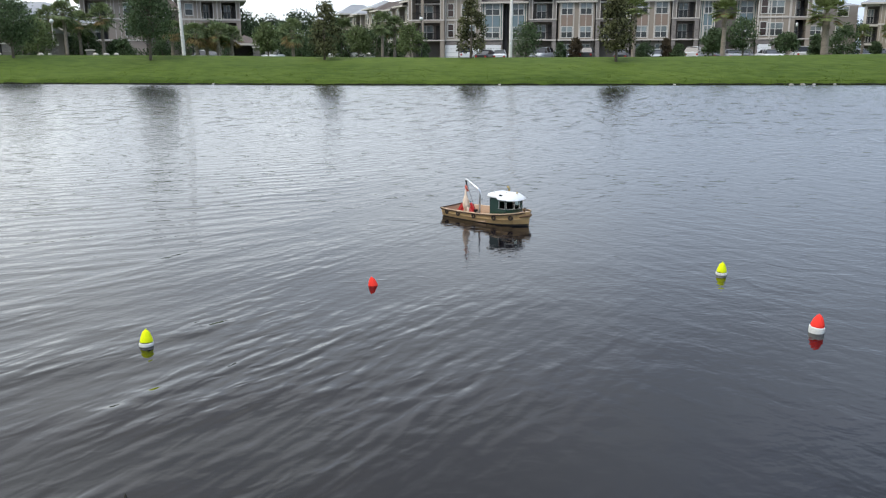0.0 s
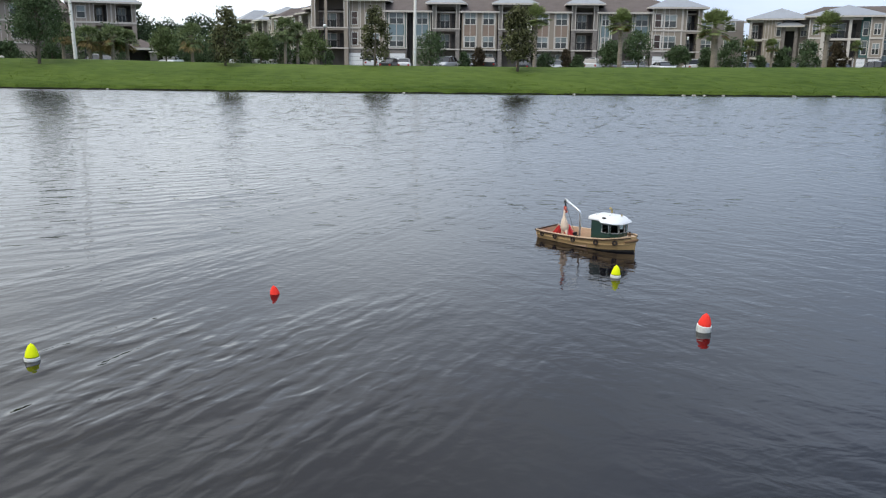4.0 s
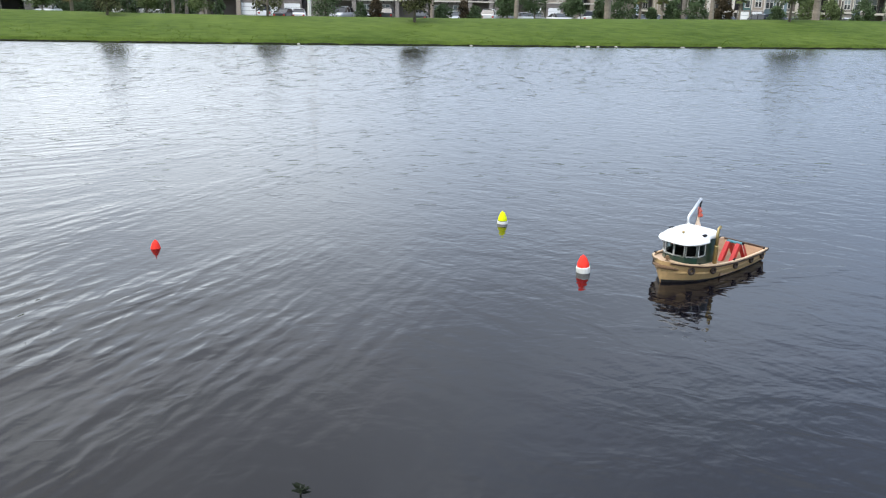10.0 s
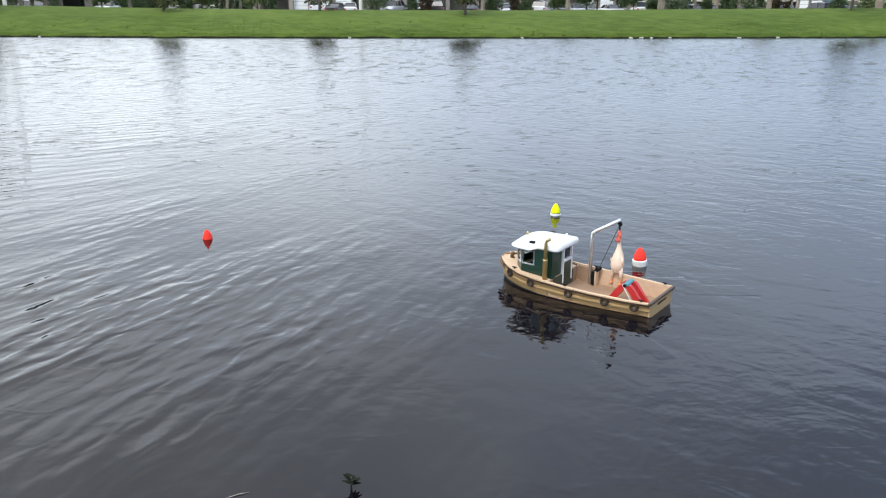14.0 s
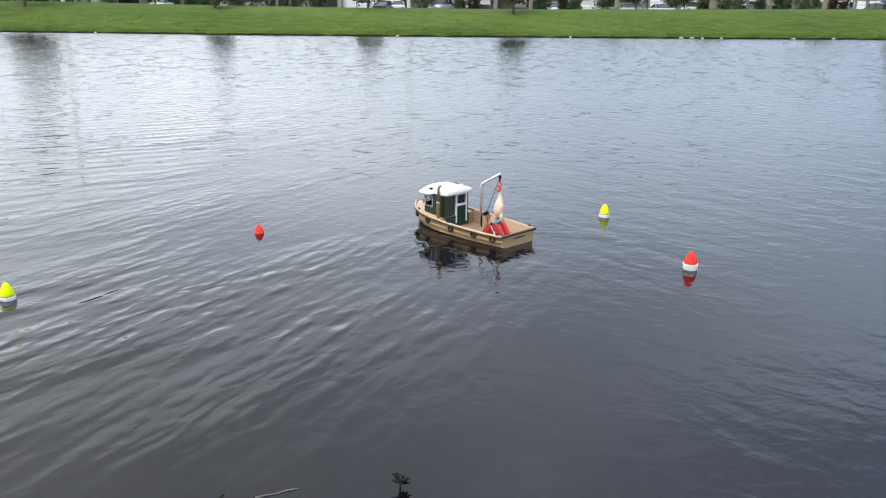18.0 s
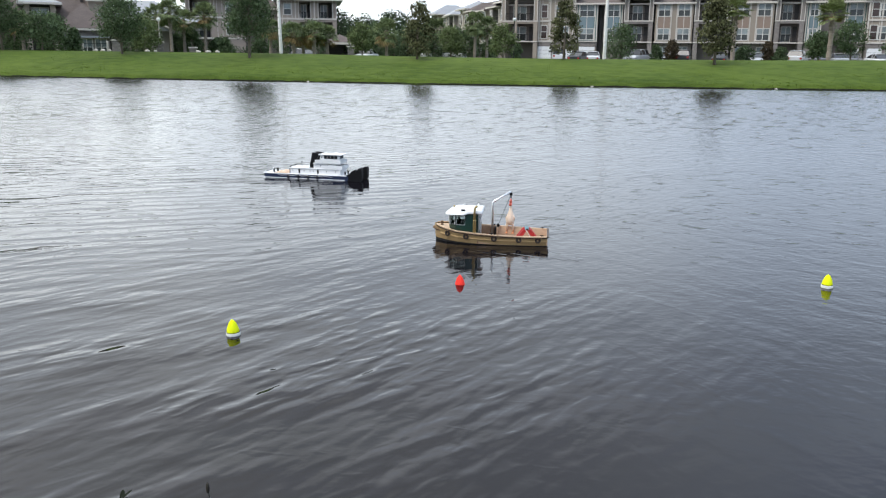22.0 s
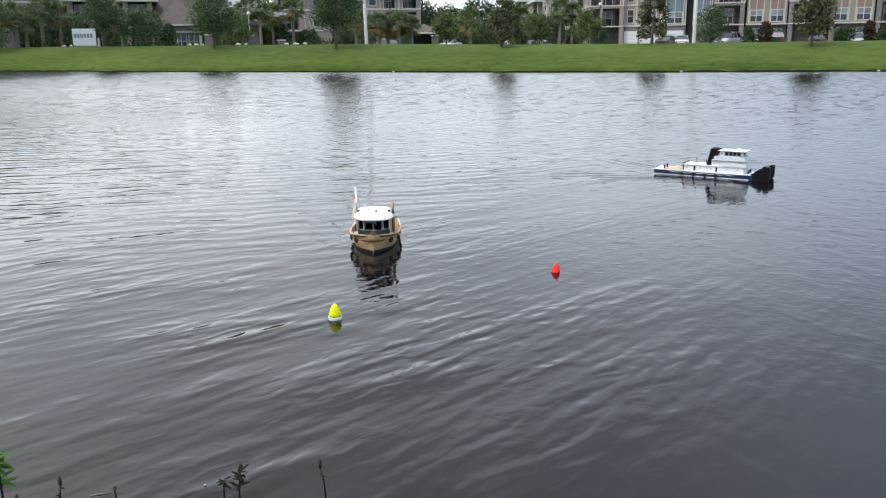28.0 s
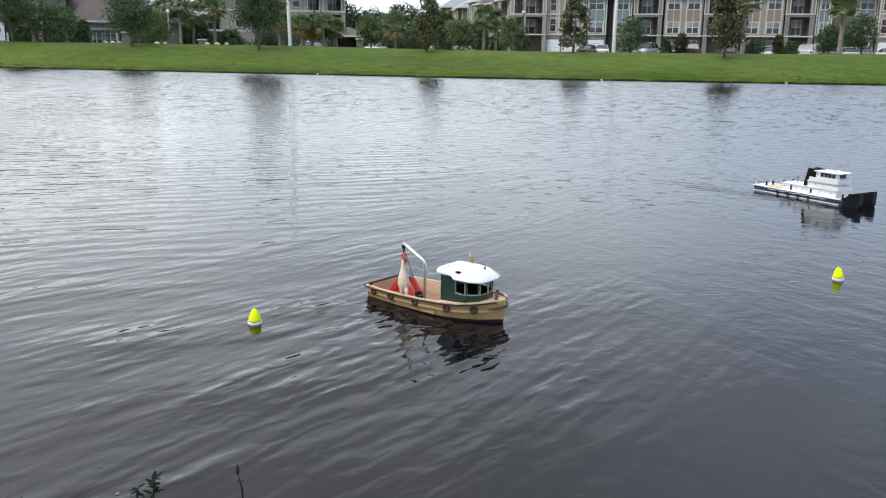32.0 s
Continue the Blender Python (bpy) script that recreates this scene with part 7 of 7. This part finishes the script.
COLOURS = {"white": (0.78, 0.78, 0.77), "silver": (0.42, 0.43, 0.44), "dark": (0.03, 0.032, 0.036), "grey": (0.16, 0.165, 0.17), "red": (0.32, 0.03, 0.025), "blue": (0.10, 0.14, 0.20)}
PARKED = [(-9.88, 112, "suv", "white", 100), (-8.5, 111, "sedan", "dark", 78), (-7.65, 113, "sedan", "white", 96), (-4.85, 110, "suv", "silver", 254), (-3.6, 110, "sedan", "silver", 104),
          (-1.9, 110, "suv", "dark", 88), (0.4, 110, "sedan", "dark", 84), (2.5, 110, "sedan", "silver", 280), (4.92, 108, "suv", "white", 78), (7.2, 108, "sedan", "silver", 96), (8.05, 109, "sedan", "grey", 74),
          (9.5, 108, "sedan", "white", 284), (11.3, 108, "suv", "white", 88), (12.15, 111, "suv", "red", 84), (14.6, 110, "sedan", "grey", 100), (15.6, 111, "sedan", "silver", 258), (16.4, 110, "sedan", "dark", 96),
          (17.9, 110, "sedan", "grey", 74), (21.9, 111, "suv", "dark", 104), (23.2, 112, "sedan", "white", 268), (-17.6, 109, "pickup", "white", 178), (-49.1, 104, "sedan", "silver", 100),
          (-27.1, 100, "sedan", "dark", 150), (-22.75, 102, "sedan", "white", 276), (6.1, 111, "sedan", "grey", 104), (20.1, 112, "sedan", "silver", 264), (26.1, 110, "sedan", "dark", 92), (26.9, 112, "sedan", "white", 100), (24.0, 112, "sedan", "silver", 262)]
for az, d, kind, col, turn in PARKED:
    x_, y_ = bearing(az, d)
    vehicle({"suv": "suv", "sedan": "sedan", "pickup": "pickup_truck"}[kind], pose(x_, y_, PLAIN + 0.032, 0, 0, turn), kind, car_paint(col, COLOURS[col]),
            {"suv": "%s sport utility car parked on the lot", "sedan": "%s sedan parked on the lot", "pickup": "%s pickup truck parked on the lot"}[kind] % col)

# the parking lot, a level sheet of asphalt behind the bank
lot = Shape()
lot.loft([[(x, 97 + 3 * math.sin(x * 0.02), PLAIN + 0.03), (x, 123, PLAIN + 0.03)] for x in np.linspace(-75, 70, 30)])
tagged(solid("parking_lot", lot, M_ASPHALT), "grey asphalt parking lot behind the bank", "parking lot", kind="structure")


# ---------------------------------------------------------------- poles, lamps, sign, fence
def utility_pole(az, d, lean, height, label):
    x, y = bearing(az, d)
    p = thing("utility_pole", pose(x, y, ground_z(x, y), 0, lean, 0), label, "utility pole")
    s = Shape()
    s.tube([(0, 0, -0.3), (0, 0, 0.6), (0, 0, height)], [0.17, 0.165, 0.10], 12)
    part("shaft", s, M_POLE, p, smooth=True)
    c = Shape()
    c.ring((0, 0, 2.4), (0, 0, 1), 0.158, 0.012, 12, 5)
    c.ring((0, 0, 4.6), (0, 0, 1), 0.147, 0.012, 12, 5)
    part("band", c, M_ALU, p)
    pl = Shape()
    pl.box(-0.06, 0.06, -0.185, -0.165, 1.9, 2.1)
    part("tag_plate", pl, M_ALU, p)
    return p


utility_pole(-28.33, 84, -1.7, 13, "pale concrete utility pole, leaning slightly")
utility_pole(-6.95, 82, 0.3, 13, "pale concrete utility pole before the apartments")


def lamp_post(az, d, top_el, mat, label, globe=0.22):
    x, y = bearing(az, d)
    z = ground_z(x, y)
    h = level_at(top_el, d) - z
    p = thing("lamp_post", pose(x, y, z), label, "lamp post")
    s = Shape()
    s.lathe([(0.16, -0.1), (0.16, 0.15), (0.10, 0.35), (0.055, 0.6), (0.045, h - 0.55), (0.09, h - 0.5), (0.05, h - 0.42)], 10)
    part("post", s, mat, p)
    g = Shape()
    g.lathe([(0.08, h - 0.42), (globe * 0.9, h - 0.30), (globe, h - 0.18), (globe * 0.8, h - 0.06), (0.05, h)], 12)
    part("globe", g, M_LAMPGLOBE, p, smooth=True)
    f = Shape()
    f.lathe([(0.06, h - 0.02), (0.04, h + 0.06), (0.01, h + 0.16)], 8)
    part("finial", f, mat, p)
    return p


lamp_post(-35.9, 98, 2.0, M_TRIM, "pale lamp post with a white globe")
lamp_post(-38.8, 100, 2.6, M_RAIL, "dark lamp post with a white globe")
lamp_post(-27.75, 100, 1.85, M_RAIL, "dark lamp post with a white globe")
lamp_post(-12.9, 101, 2.3, M_RAIL, "dark lamp post with a white globe")
lamp_post(10.9, 100, 1.75, M_RAIL, "black lamp post in the parking lot", 0.12)
lamp_post(26.56, 100, 1.36, M_RAIL, "black lamp post in the parking lot", 0.12)


def entrance_sign():
    x, y = bearing(-45.9, 97)
    s = thing("entrance_sign", pose(x, y, PLAIN, 0, 0, 45.9), "white monument sign with grey lettering on a plinth", "sign")
    b = Shape()
    b.box(-1.12, 1.12, -0.2, 0.2, 1.15, 2.85, 0.03)
    panel = part("panel", b, M_SIGN, s)
    st = Shape()
    st.box(-1.0, 1.25, -0.3, 0.3, 0.0, 1.15, 0.04)
    part("plinth", st, M_STUCCO, s)
    for k in range(6):
        t = Shape()
        t.box(-0.98 + 0.31 * k, -0.75 + 0.31 * k, -0.215, -0.20, 1.95, 2.35)
        part("letter_bar", t, M_INK, panel)
    rs = Shape()
    rs.box(1.25, 1.45, -0.25, 0.25, 0.0, 1.9, 0.03)
    part("side_pier", rs, M_TRIM, s)
    return s


entrance_sign()


def pillar(az, d, h):
    x, y = bearing(az, d)
    p = thing("gate_pillar", pose(x, y, ground_z(x, y), 0, 0, -az), "grey stone gate pillar with a pale cap", "pillar", "gate pillars")
    s = Shape()
    n = int(h / 0.28)
    for k in range(n):
        e = 0.02 * (k % 2)
        s.box(-0.42 + e, 0.42 - e, -0.42 + e, 0.42 - e, 0.28 * k, 0.28 * k + 0.265, 0.02)
    part("shaft", s, M_STONE, p)
    c = Shape()
    c.box(-0.52, 0.52, -0.52, 0.52, n * 0.28, n * 0.28 + 0.14, 0.03)
    part("cap", c, M_TRIM, p)


for az, d, h in ((-49.75, 96, 2.2), (-35.95, 94, 1.7), (-23.75, 96, 1.75), (-38.5, 99, 2.0), (-33.9, 99, 1.6)):
    pillar(az, d, h)


def fence(az0, az1, d, h):
    x0, y0 = bearing(az0, d)
    x1, y1 = bearing(az1, d)
    ln = math.hypot(x1 - x0, y1 - y0)
    f = thing("fence", pose(x0, y0, PLAIN, 0, 0, math.degrees(math.atan2(y1 - y0, x1 - x0))), "dark iron fence with pale posts", "fence")
    n = int(ln / 2.2)
    for k in range(n + 1):
        p = Shape()
        p.box(ln * k / n - 0.10, ln * k / n + 0.10, -0.10, 0.10, 0, h + 0.15, 0.02)
        part("post", p, M_TRIM, f)
    for z in (0.2, h - 0.1):
        r = Shape()
        r.box(0, ln, -0.02, 0.02, z, z + 0.05)
        part("rail", r, M_RAIL, f)
    m = int(ln / 0.16)
    me = Shape()
    me.box(-0.012, 0.012, -0.012, 0.012, 0.1, h)
    me = me.mesh("picket")
    me.materials.append(M_RAIL)
    for k in range(m):
        part("picket", me, M_RAIL, f, at=pose(ln * (k + 0.5) / m, 0, 0))


fence(-43.3, -39.0, 101, 1.9)

# pale stones and litter at the far water's edge
for k, (x, y) in enumerate([(3.7, 55.55), (11.6, 56.85), (12.3, 57.0), (10.9, 56.75), (-7.2, 53.45), (18.5, 58.7), (13.6, 57.3), (21.4, 59.2), (-26.0, 51.6)]):
    rng_ = np.random.default_rng(400 + k)
    s = Shape()
    s.lathe([(0.02, -0.04), (0.07, -0.02), (0.085, 0.015), (0.06, 0.045), (0.01, 0.055)], 9)
    s.v = [(a * rng_.uniform(0.8, 1.5) * (1.6 if k % 2 else 1.0), b * rng_.uniform(0.8, 1.2), c * rng_.uniform(0.8, 1.1)) for a, b, c in s.v]
    o = solid("shore_stone", s, M_TRIM, True)
    o.matrix_basis = pose(x, shore(x) - 0.12, 0.03)
    tagged(o, "pale weathered stone at the water's edge", "stone", "stones along the far shore")

# ---------------------------------------------------------------- water plants by the near bank
M_REED = material("dark_green_stem", (0.013, 0.015, 0.009), 0.6, vary=0.4, scale=20, fine=90)
M_REEDLEAF = leaf_material("water_plant_leaves", (0.014, 0.019, 0.010))
M_BUDHEAD = material("brown_green_bud", (0.022, 0.019, 0.012), 0.8, vary=0.3, scale=60)
M_FRESH = leaf_material("fresh_green_leaves", (0.085, 0.165, 0.035))


def leaf_blade(sh, base, d, length, width, droop):
    """A pointed leaf of four faces, bent along its rib."""
    d = Vector(d).normalized()
    side = d.cross(Vector((0, 0, 1)))
    side = side.normalized() if side.length > 1e-4 else Vector((1, 0, 0))
    b = Vector(base)
    n = len(sh.v)
    for u, w in ((0.0, 0.15), (0.35, 1.0), (0.7, 0.75), (1.0, 0.03)):
        c = b + d * length * u + Vector((0, 0, -droop * u * u))
        sh.v += [tuple(c - side * width * w), tuple(c + Vector((0, 0, -width * 0.25 * w))), tuple(c + side * width * w)]
    for k in range(3):
        i = n + 3 * k
        sh.f += [(i, i + 1, i + 4, i + 3), (i + 1, i + 2, i + 5, i + 4)]


def water_plant(x, y, height, leaves, seed, label, mat, bud=False, size=0.035):
    rng = np.random.default_rng(seed)
    t = thing("water_plant", pose(x, y, 0), label, "water plant", "plants at the near water's edge")
    st = Shape()
    lean = rng.uniform(-0.15, 0.15, 2) * height
    st.tube([(0, 0, -0.12), (lean[0] * 0.4, lean[1] * 0.4, height * 0.5), (lean[0], lean[1], height)], [0.005, 0.0045, 0.003], 6)
    part("stem", st, M_REED, t, smooth=True)
    if bud:
        b = Shape()
        b.lathe([(0.001, -0.006), (0.006, 0.0), (0.009, 0.016), (0.007, 0.034), (0.001, 0.050)], 8, (lean[0], lean[1], height - 0.006))
        part("bud", b, M_BUDHEAD, t, "brownish bud", smooth=True)
    for k in range(leaves):
        u = rng.uniform(0.35, 1.0) if leaves > 2 else 0.7
        a = 2.4 * k + rng.uniform(-0.3, 0.3)
        lf = Shape()
        up = rng.uniform(-0.1, 0.9)
        leaf_blade(lf, (0, 0, 0), (math.cos(a), math.sin(a), up), size * rng.uniform(1.0, 1.55), size * 0.27, size * 0.25)
        part("leaf", lf, mat, t, at=pose(lean[0] * u, lean[1] * u, height * u))
    return t


water_plant(-0.32, 3.07, 0.065, 12, 1, "small leafy rosette standing just out of the water", M_REEDLEAF, size=0.040)
water_plant(-1.03, 2.87, 0.045, 7, 2, "small leafy rosette standing just out of the water", M_REEDLEAF, size=0.036)
water_plant(-2.02, 2.88, 0.165, 2, 3, "bare stem with a brown bud", M_REEDLEAF, True, 0.024)
water_plant(-2.39, 2.72, 0.150, 15, 4, "branching dark plant with curled leaves", M_REEDLEAF, size=0.040)
water_plant(-2.46, 2.70, 0.105, 8, 5, "branching dark plant with curled leaves", M_REEDLEAF, size=0.034)
water_plant(-2.87, 2.47, 0.105, 3, 6, "thin stem with a few small leaves", M_REEDLEAF, size=0.030)
water_plant(-3.12, 2.38, 0.100, 3, 7, "bare stem with a brown bud", M_REEDLEAF, True, 0.024)
water_plant(-3.30, 2.30, 0.050, 2, 8, "thin leaning dark stem in the shallow water", M_REEDLEAF, size=0.03)
water_plant(-3.37, 2.29, 0.25, 34, 9, "fresh green leafy plant", M_FRESH, size=0.058)
water_plant(-3.42, 2.24, 0.20, 26, 10, "fresh green leafy plant", M_FRESH, size=0.050)


M_STRAW = material("bleached_straw", (0.30, 0.27, 0.22), 0.7, vary=0.2, scale=60)
for x, y, turn, ln in ((-0.785, 3.02, 28, 0.045), (-0.865, 2.975, 26, 0.048), (-3.02, 2.52, 40, 0.045)):
    s = Shape()
    s.tube([(-ln, 0, 0.001), (0, 0.002, 0.003), (ln, 0, 0.0015)], [0.0012, 0.0020, 0.0010], 6)
    o = solid("straw", s, M_STRAW, True)
    o.matrix_basis = pose(x, y, 0.001, 0, 0, turn)
    tagged(o, "bleached straw floating on the dark water", "straw", "straws adrift by the near bank")
s = Shape()
s.lathe([(0.002, 0.0), (0.010, 0.001), (0.014, 0.004), (0.012, 0.006), (0.002, 0.007)], 10)
s.v = [(a * 0.4, b * 0.8, c * 0.6) for a, b, c in s.v]
o = solid("petal", s, M_STRAW, True)
o.matrix_basis = pose(-2.62, 2.77, 0.0, 0, 0, 20)
tagged(o, "pale petal floating on the dark water", "petal")
for k, (az, w) in enumerate(((-47.1, 0.5), (-46.7, 0.35), (-39.7, 0.45), (-39.3, 0.55), (-38.9, 0.35), (-36.7, 0.6), (-36.2, 0.4), (-33.6, 0.55), (-33.0, 0.7), (-32.4, 0.5))):
    rng_ = np.random.default_rng(500 + k)
    x, y = on_bank(az, 13.2)
    w *= 0.62
    s = Shape()
    s.lathe([(0.05, -0.06), (0.55, -0.04), (0.62, 0.10), (0.45, 0.24), (0.08, 0.29)], 10)
    s.v = [(a * w * rng_.uniform(0.85, 1.2), b * w * 0.6 * rng_.uniform(0.85, 1.2), c * 0.55 * rng_.uniform(0.85, 1.15)) for a, b, c in s.v]
    o = solid("edging_stone", s, M_TRIM, True)
    o.matrix_basis = pose(x, y, ground_z(x, y) + 0.02, 0, 0, -az)
    tagged(o, "pale edging stone on the crest of the bank", "stone", "edging stones along the drive")


def near_grass():
    rng = np.random.default_rng(8)
    spots = []
    for _ in range(5000):
        x, y = rng.uniform(-7, 6), rng.uniform(-5, 1.35)
        spots.append((x, y, ground_z(x, y), rng.uniform(0.6, 1.4)))
    tagged(tufts("grass", spots, 0.10, 0.006, M_BLADE, 9, 4), "short grass on the near bank", "grass", kind="stuff")


near_grass()

# ---------------------------------------------------------------- what moves
# seconds, x, y, heading in degrees (0 is along +x)
TUG_RUN = [
    (0.0, -1.52, 10.19, -30), (1.0, -1.01, 10.10, -30), (2.0, -0.42, 9.94, -33), (3.0, 0.21, 9.79, -35),
    (4.5, 1.24, 9.30, -44), (6.0, 2.17, 8.51, -61), (7.0, 2.57, 8.00, -80), (8.0, 2.74, 7.42, -107),
    (9.0, 2.72, 6.89, -127), (10.0, 2.56, 6.49, -141), (11.0, 2.25, 6.06, -152), (12.0, 1.85, 5.71, -169),
    (13.0, 1.40, 5.57, -189.2), (14.0, 0.96, 5.67, -214), (15.2, 0.53, 6.05, -228), (16.5, 0.20, 6.57, -230),
    (17.0, 0.06, 6.78, -227), (18.0, -0.28, 7.29, -221), (19.0, -0.70, 7.77, -213), (20.0, -1.19, 8.17, -204),
    (21.0, -1.72, 8.50, -189), (22.0, -2.29, 8.79, -170), (23.0, -2.85, 8.88, -159), (24.0, -3.34, 8.77, -146.5),
    (25.0, -3.77, 8.54, -134), (26.5, -4.14, 8.05, -100), (28.0, -4.20, 7.53, -65), (29.0, -3.87, 7.15, -49),
    (30.0, -3.43, 6.80, -41), (31.0, -2.85, 6.38, -34.8), (32.0, -2.12, 5.98, -21),
]
TOW_RUN = [
    (0.0, -30.0, 12.1, 0), (17.0, -11.8, 12.1, 0), (19.0, -9.78, 12.10, 0), (20.0, -8.52, 12.15, 1), (21.0, -7.24, 12.20, 2), (22.0, -6.17, 12.36, 4),
    (23.0, -5.18, 12.50, 5), (24.0, -4.25, 12.58, 6), (25.0, -3.42, 12.66, 4), (28.0, -1.35, 12.95, -9), (29.0, -0.74, 12.86, -10),
    (30.0, -0.09, 12.81, -15), (31.0, 0.58, 12.70, -25), (32.0, 1.20, 12.52, -42),
]


def motions():
    hang = pose(-0.194 * TUG_SIZE, -0.212 * TUG_SIZE, 0.436 * TUG_SIZE, 0, 0, 80)
    stand = pose(-0.385 * TUG_SIZE, 0.03, 0.0130 * TUG_SIZE, 0, 0, 4)
    run = []
    for t, x, y, h in TUG_RUN:
        run.append((t, pose(x, y, 0.002 * math.sin(t * 2.1), 0.8 * math.sin(t * 1.7), 0.5 * math.sin(t * 1.3), h)))
    walk(tugboat, run)
    # the waves run before the wind, in towards the near bank
    walk(water, [(2.0 * k, pose(0.88 * k, -0.46 * k, 0)) for k in range(17)])
    walk(tug_wake, [(t, pose(x, y, 0, 0, 0, h)) for t, x, y, h in TUG_RUN])
    walk(tow_wake, [(t, pose(x, y, 0, 0, 0, h)) for t, x, y, h in TOW_RUN])
    walk(chicken, [(t, m @ hang) for t, m in run])
    walk(trestle, [(t, m @ stand) for t, m in run])
    walk(towboat, [(t, pose(x, y, 0.0, 0.4 * math.sin(t * 1.1), 0, h)) for t, x, y, h in TOW_RUN])
    for b, x, y, z, lean in BUOYS:
        rows = []
        for k in range(33):
            t = float(k)
            rows.append((t, pose(x + 0.006 * math.sin(t * 0.9 + x), y + 0.006 * math.cos(t * 0.7 + y), z + 0.004 * math.sin(t * 2.4 + x * 3), lean * math.sin(t * 1.9 + y), lean * math.sin(t * 1.5 + x), 0)))
        walk(b, rows)


motions()
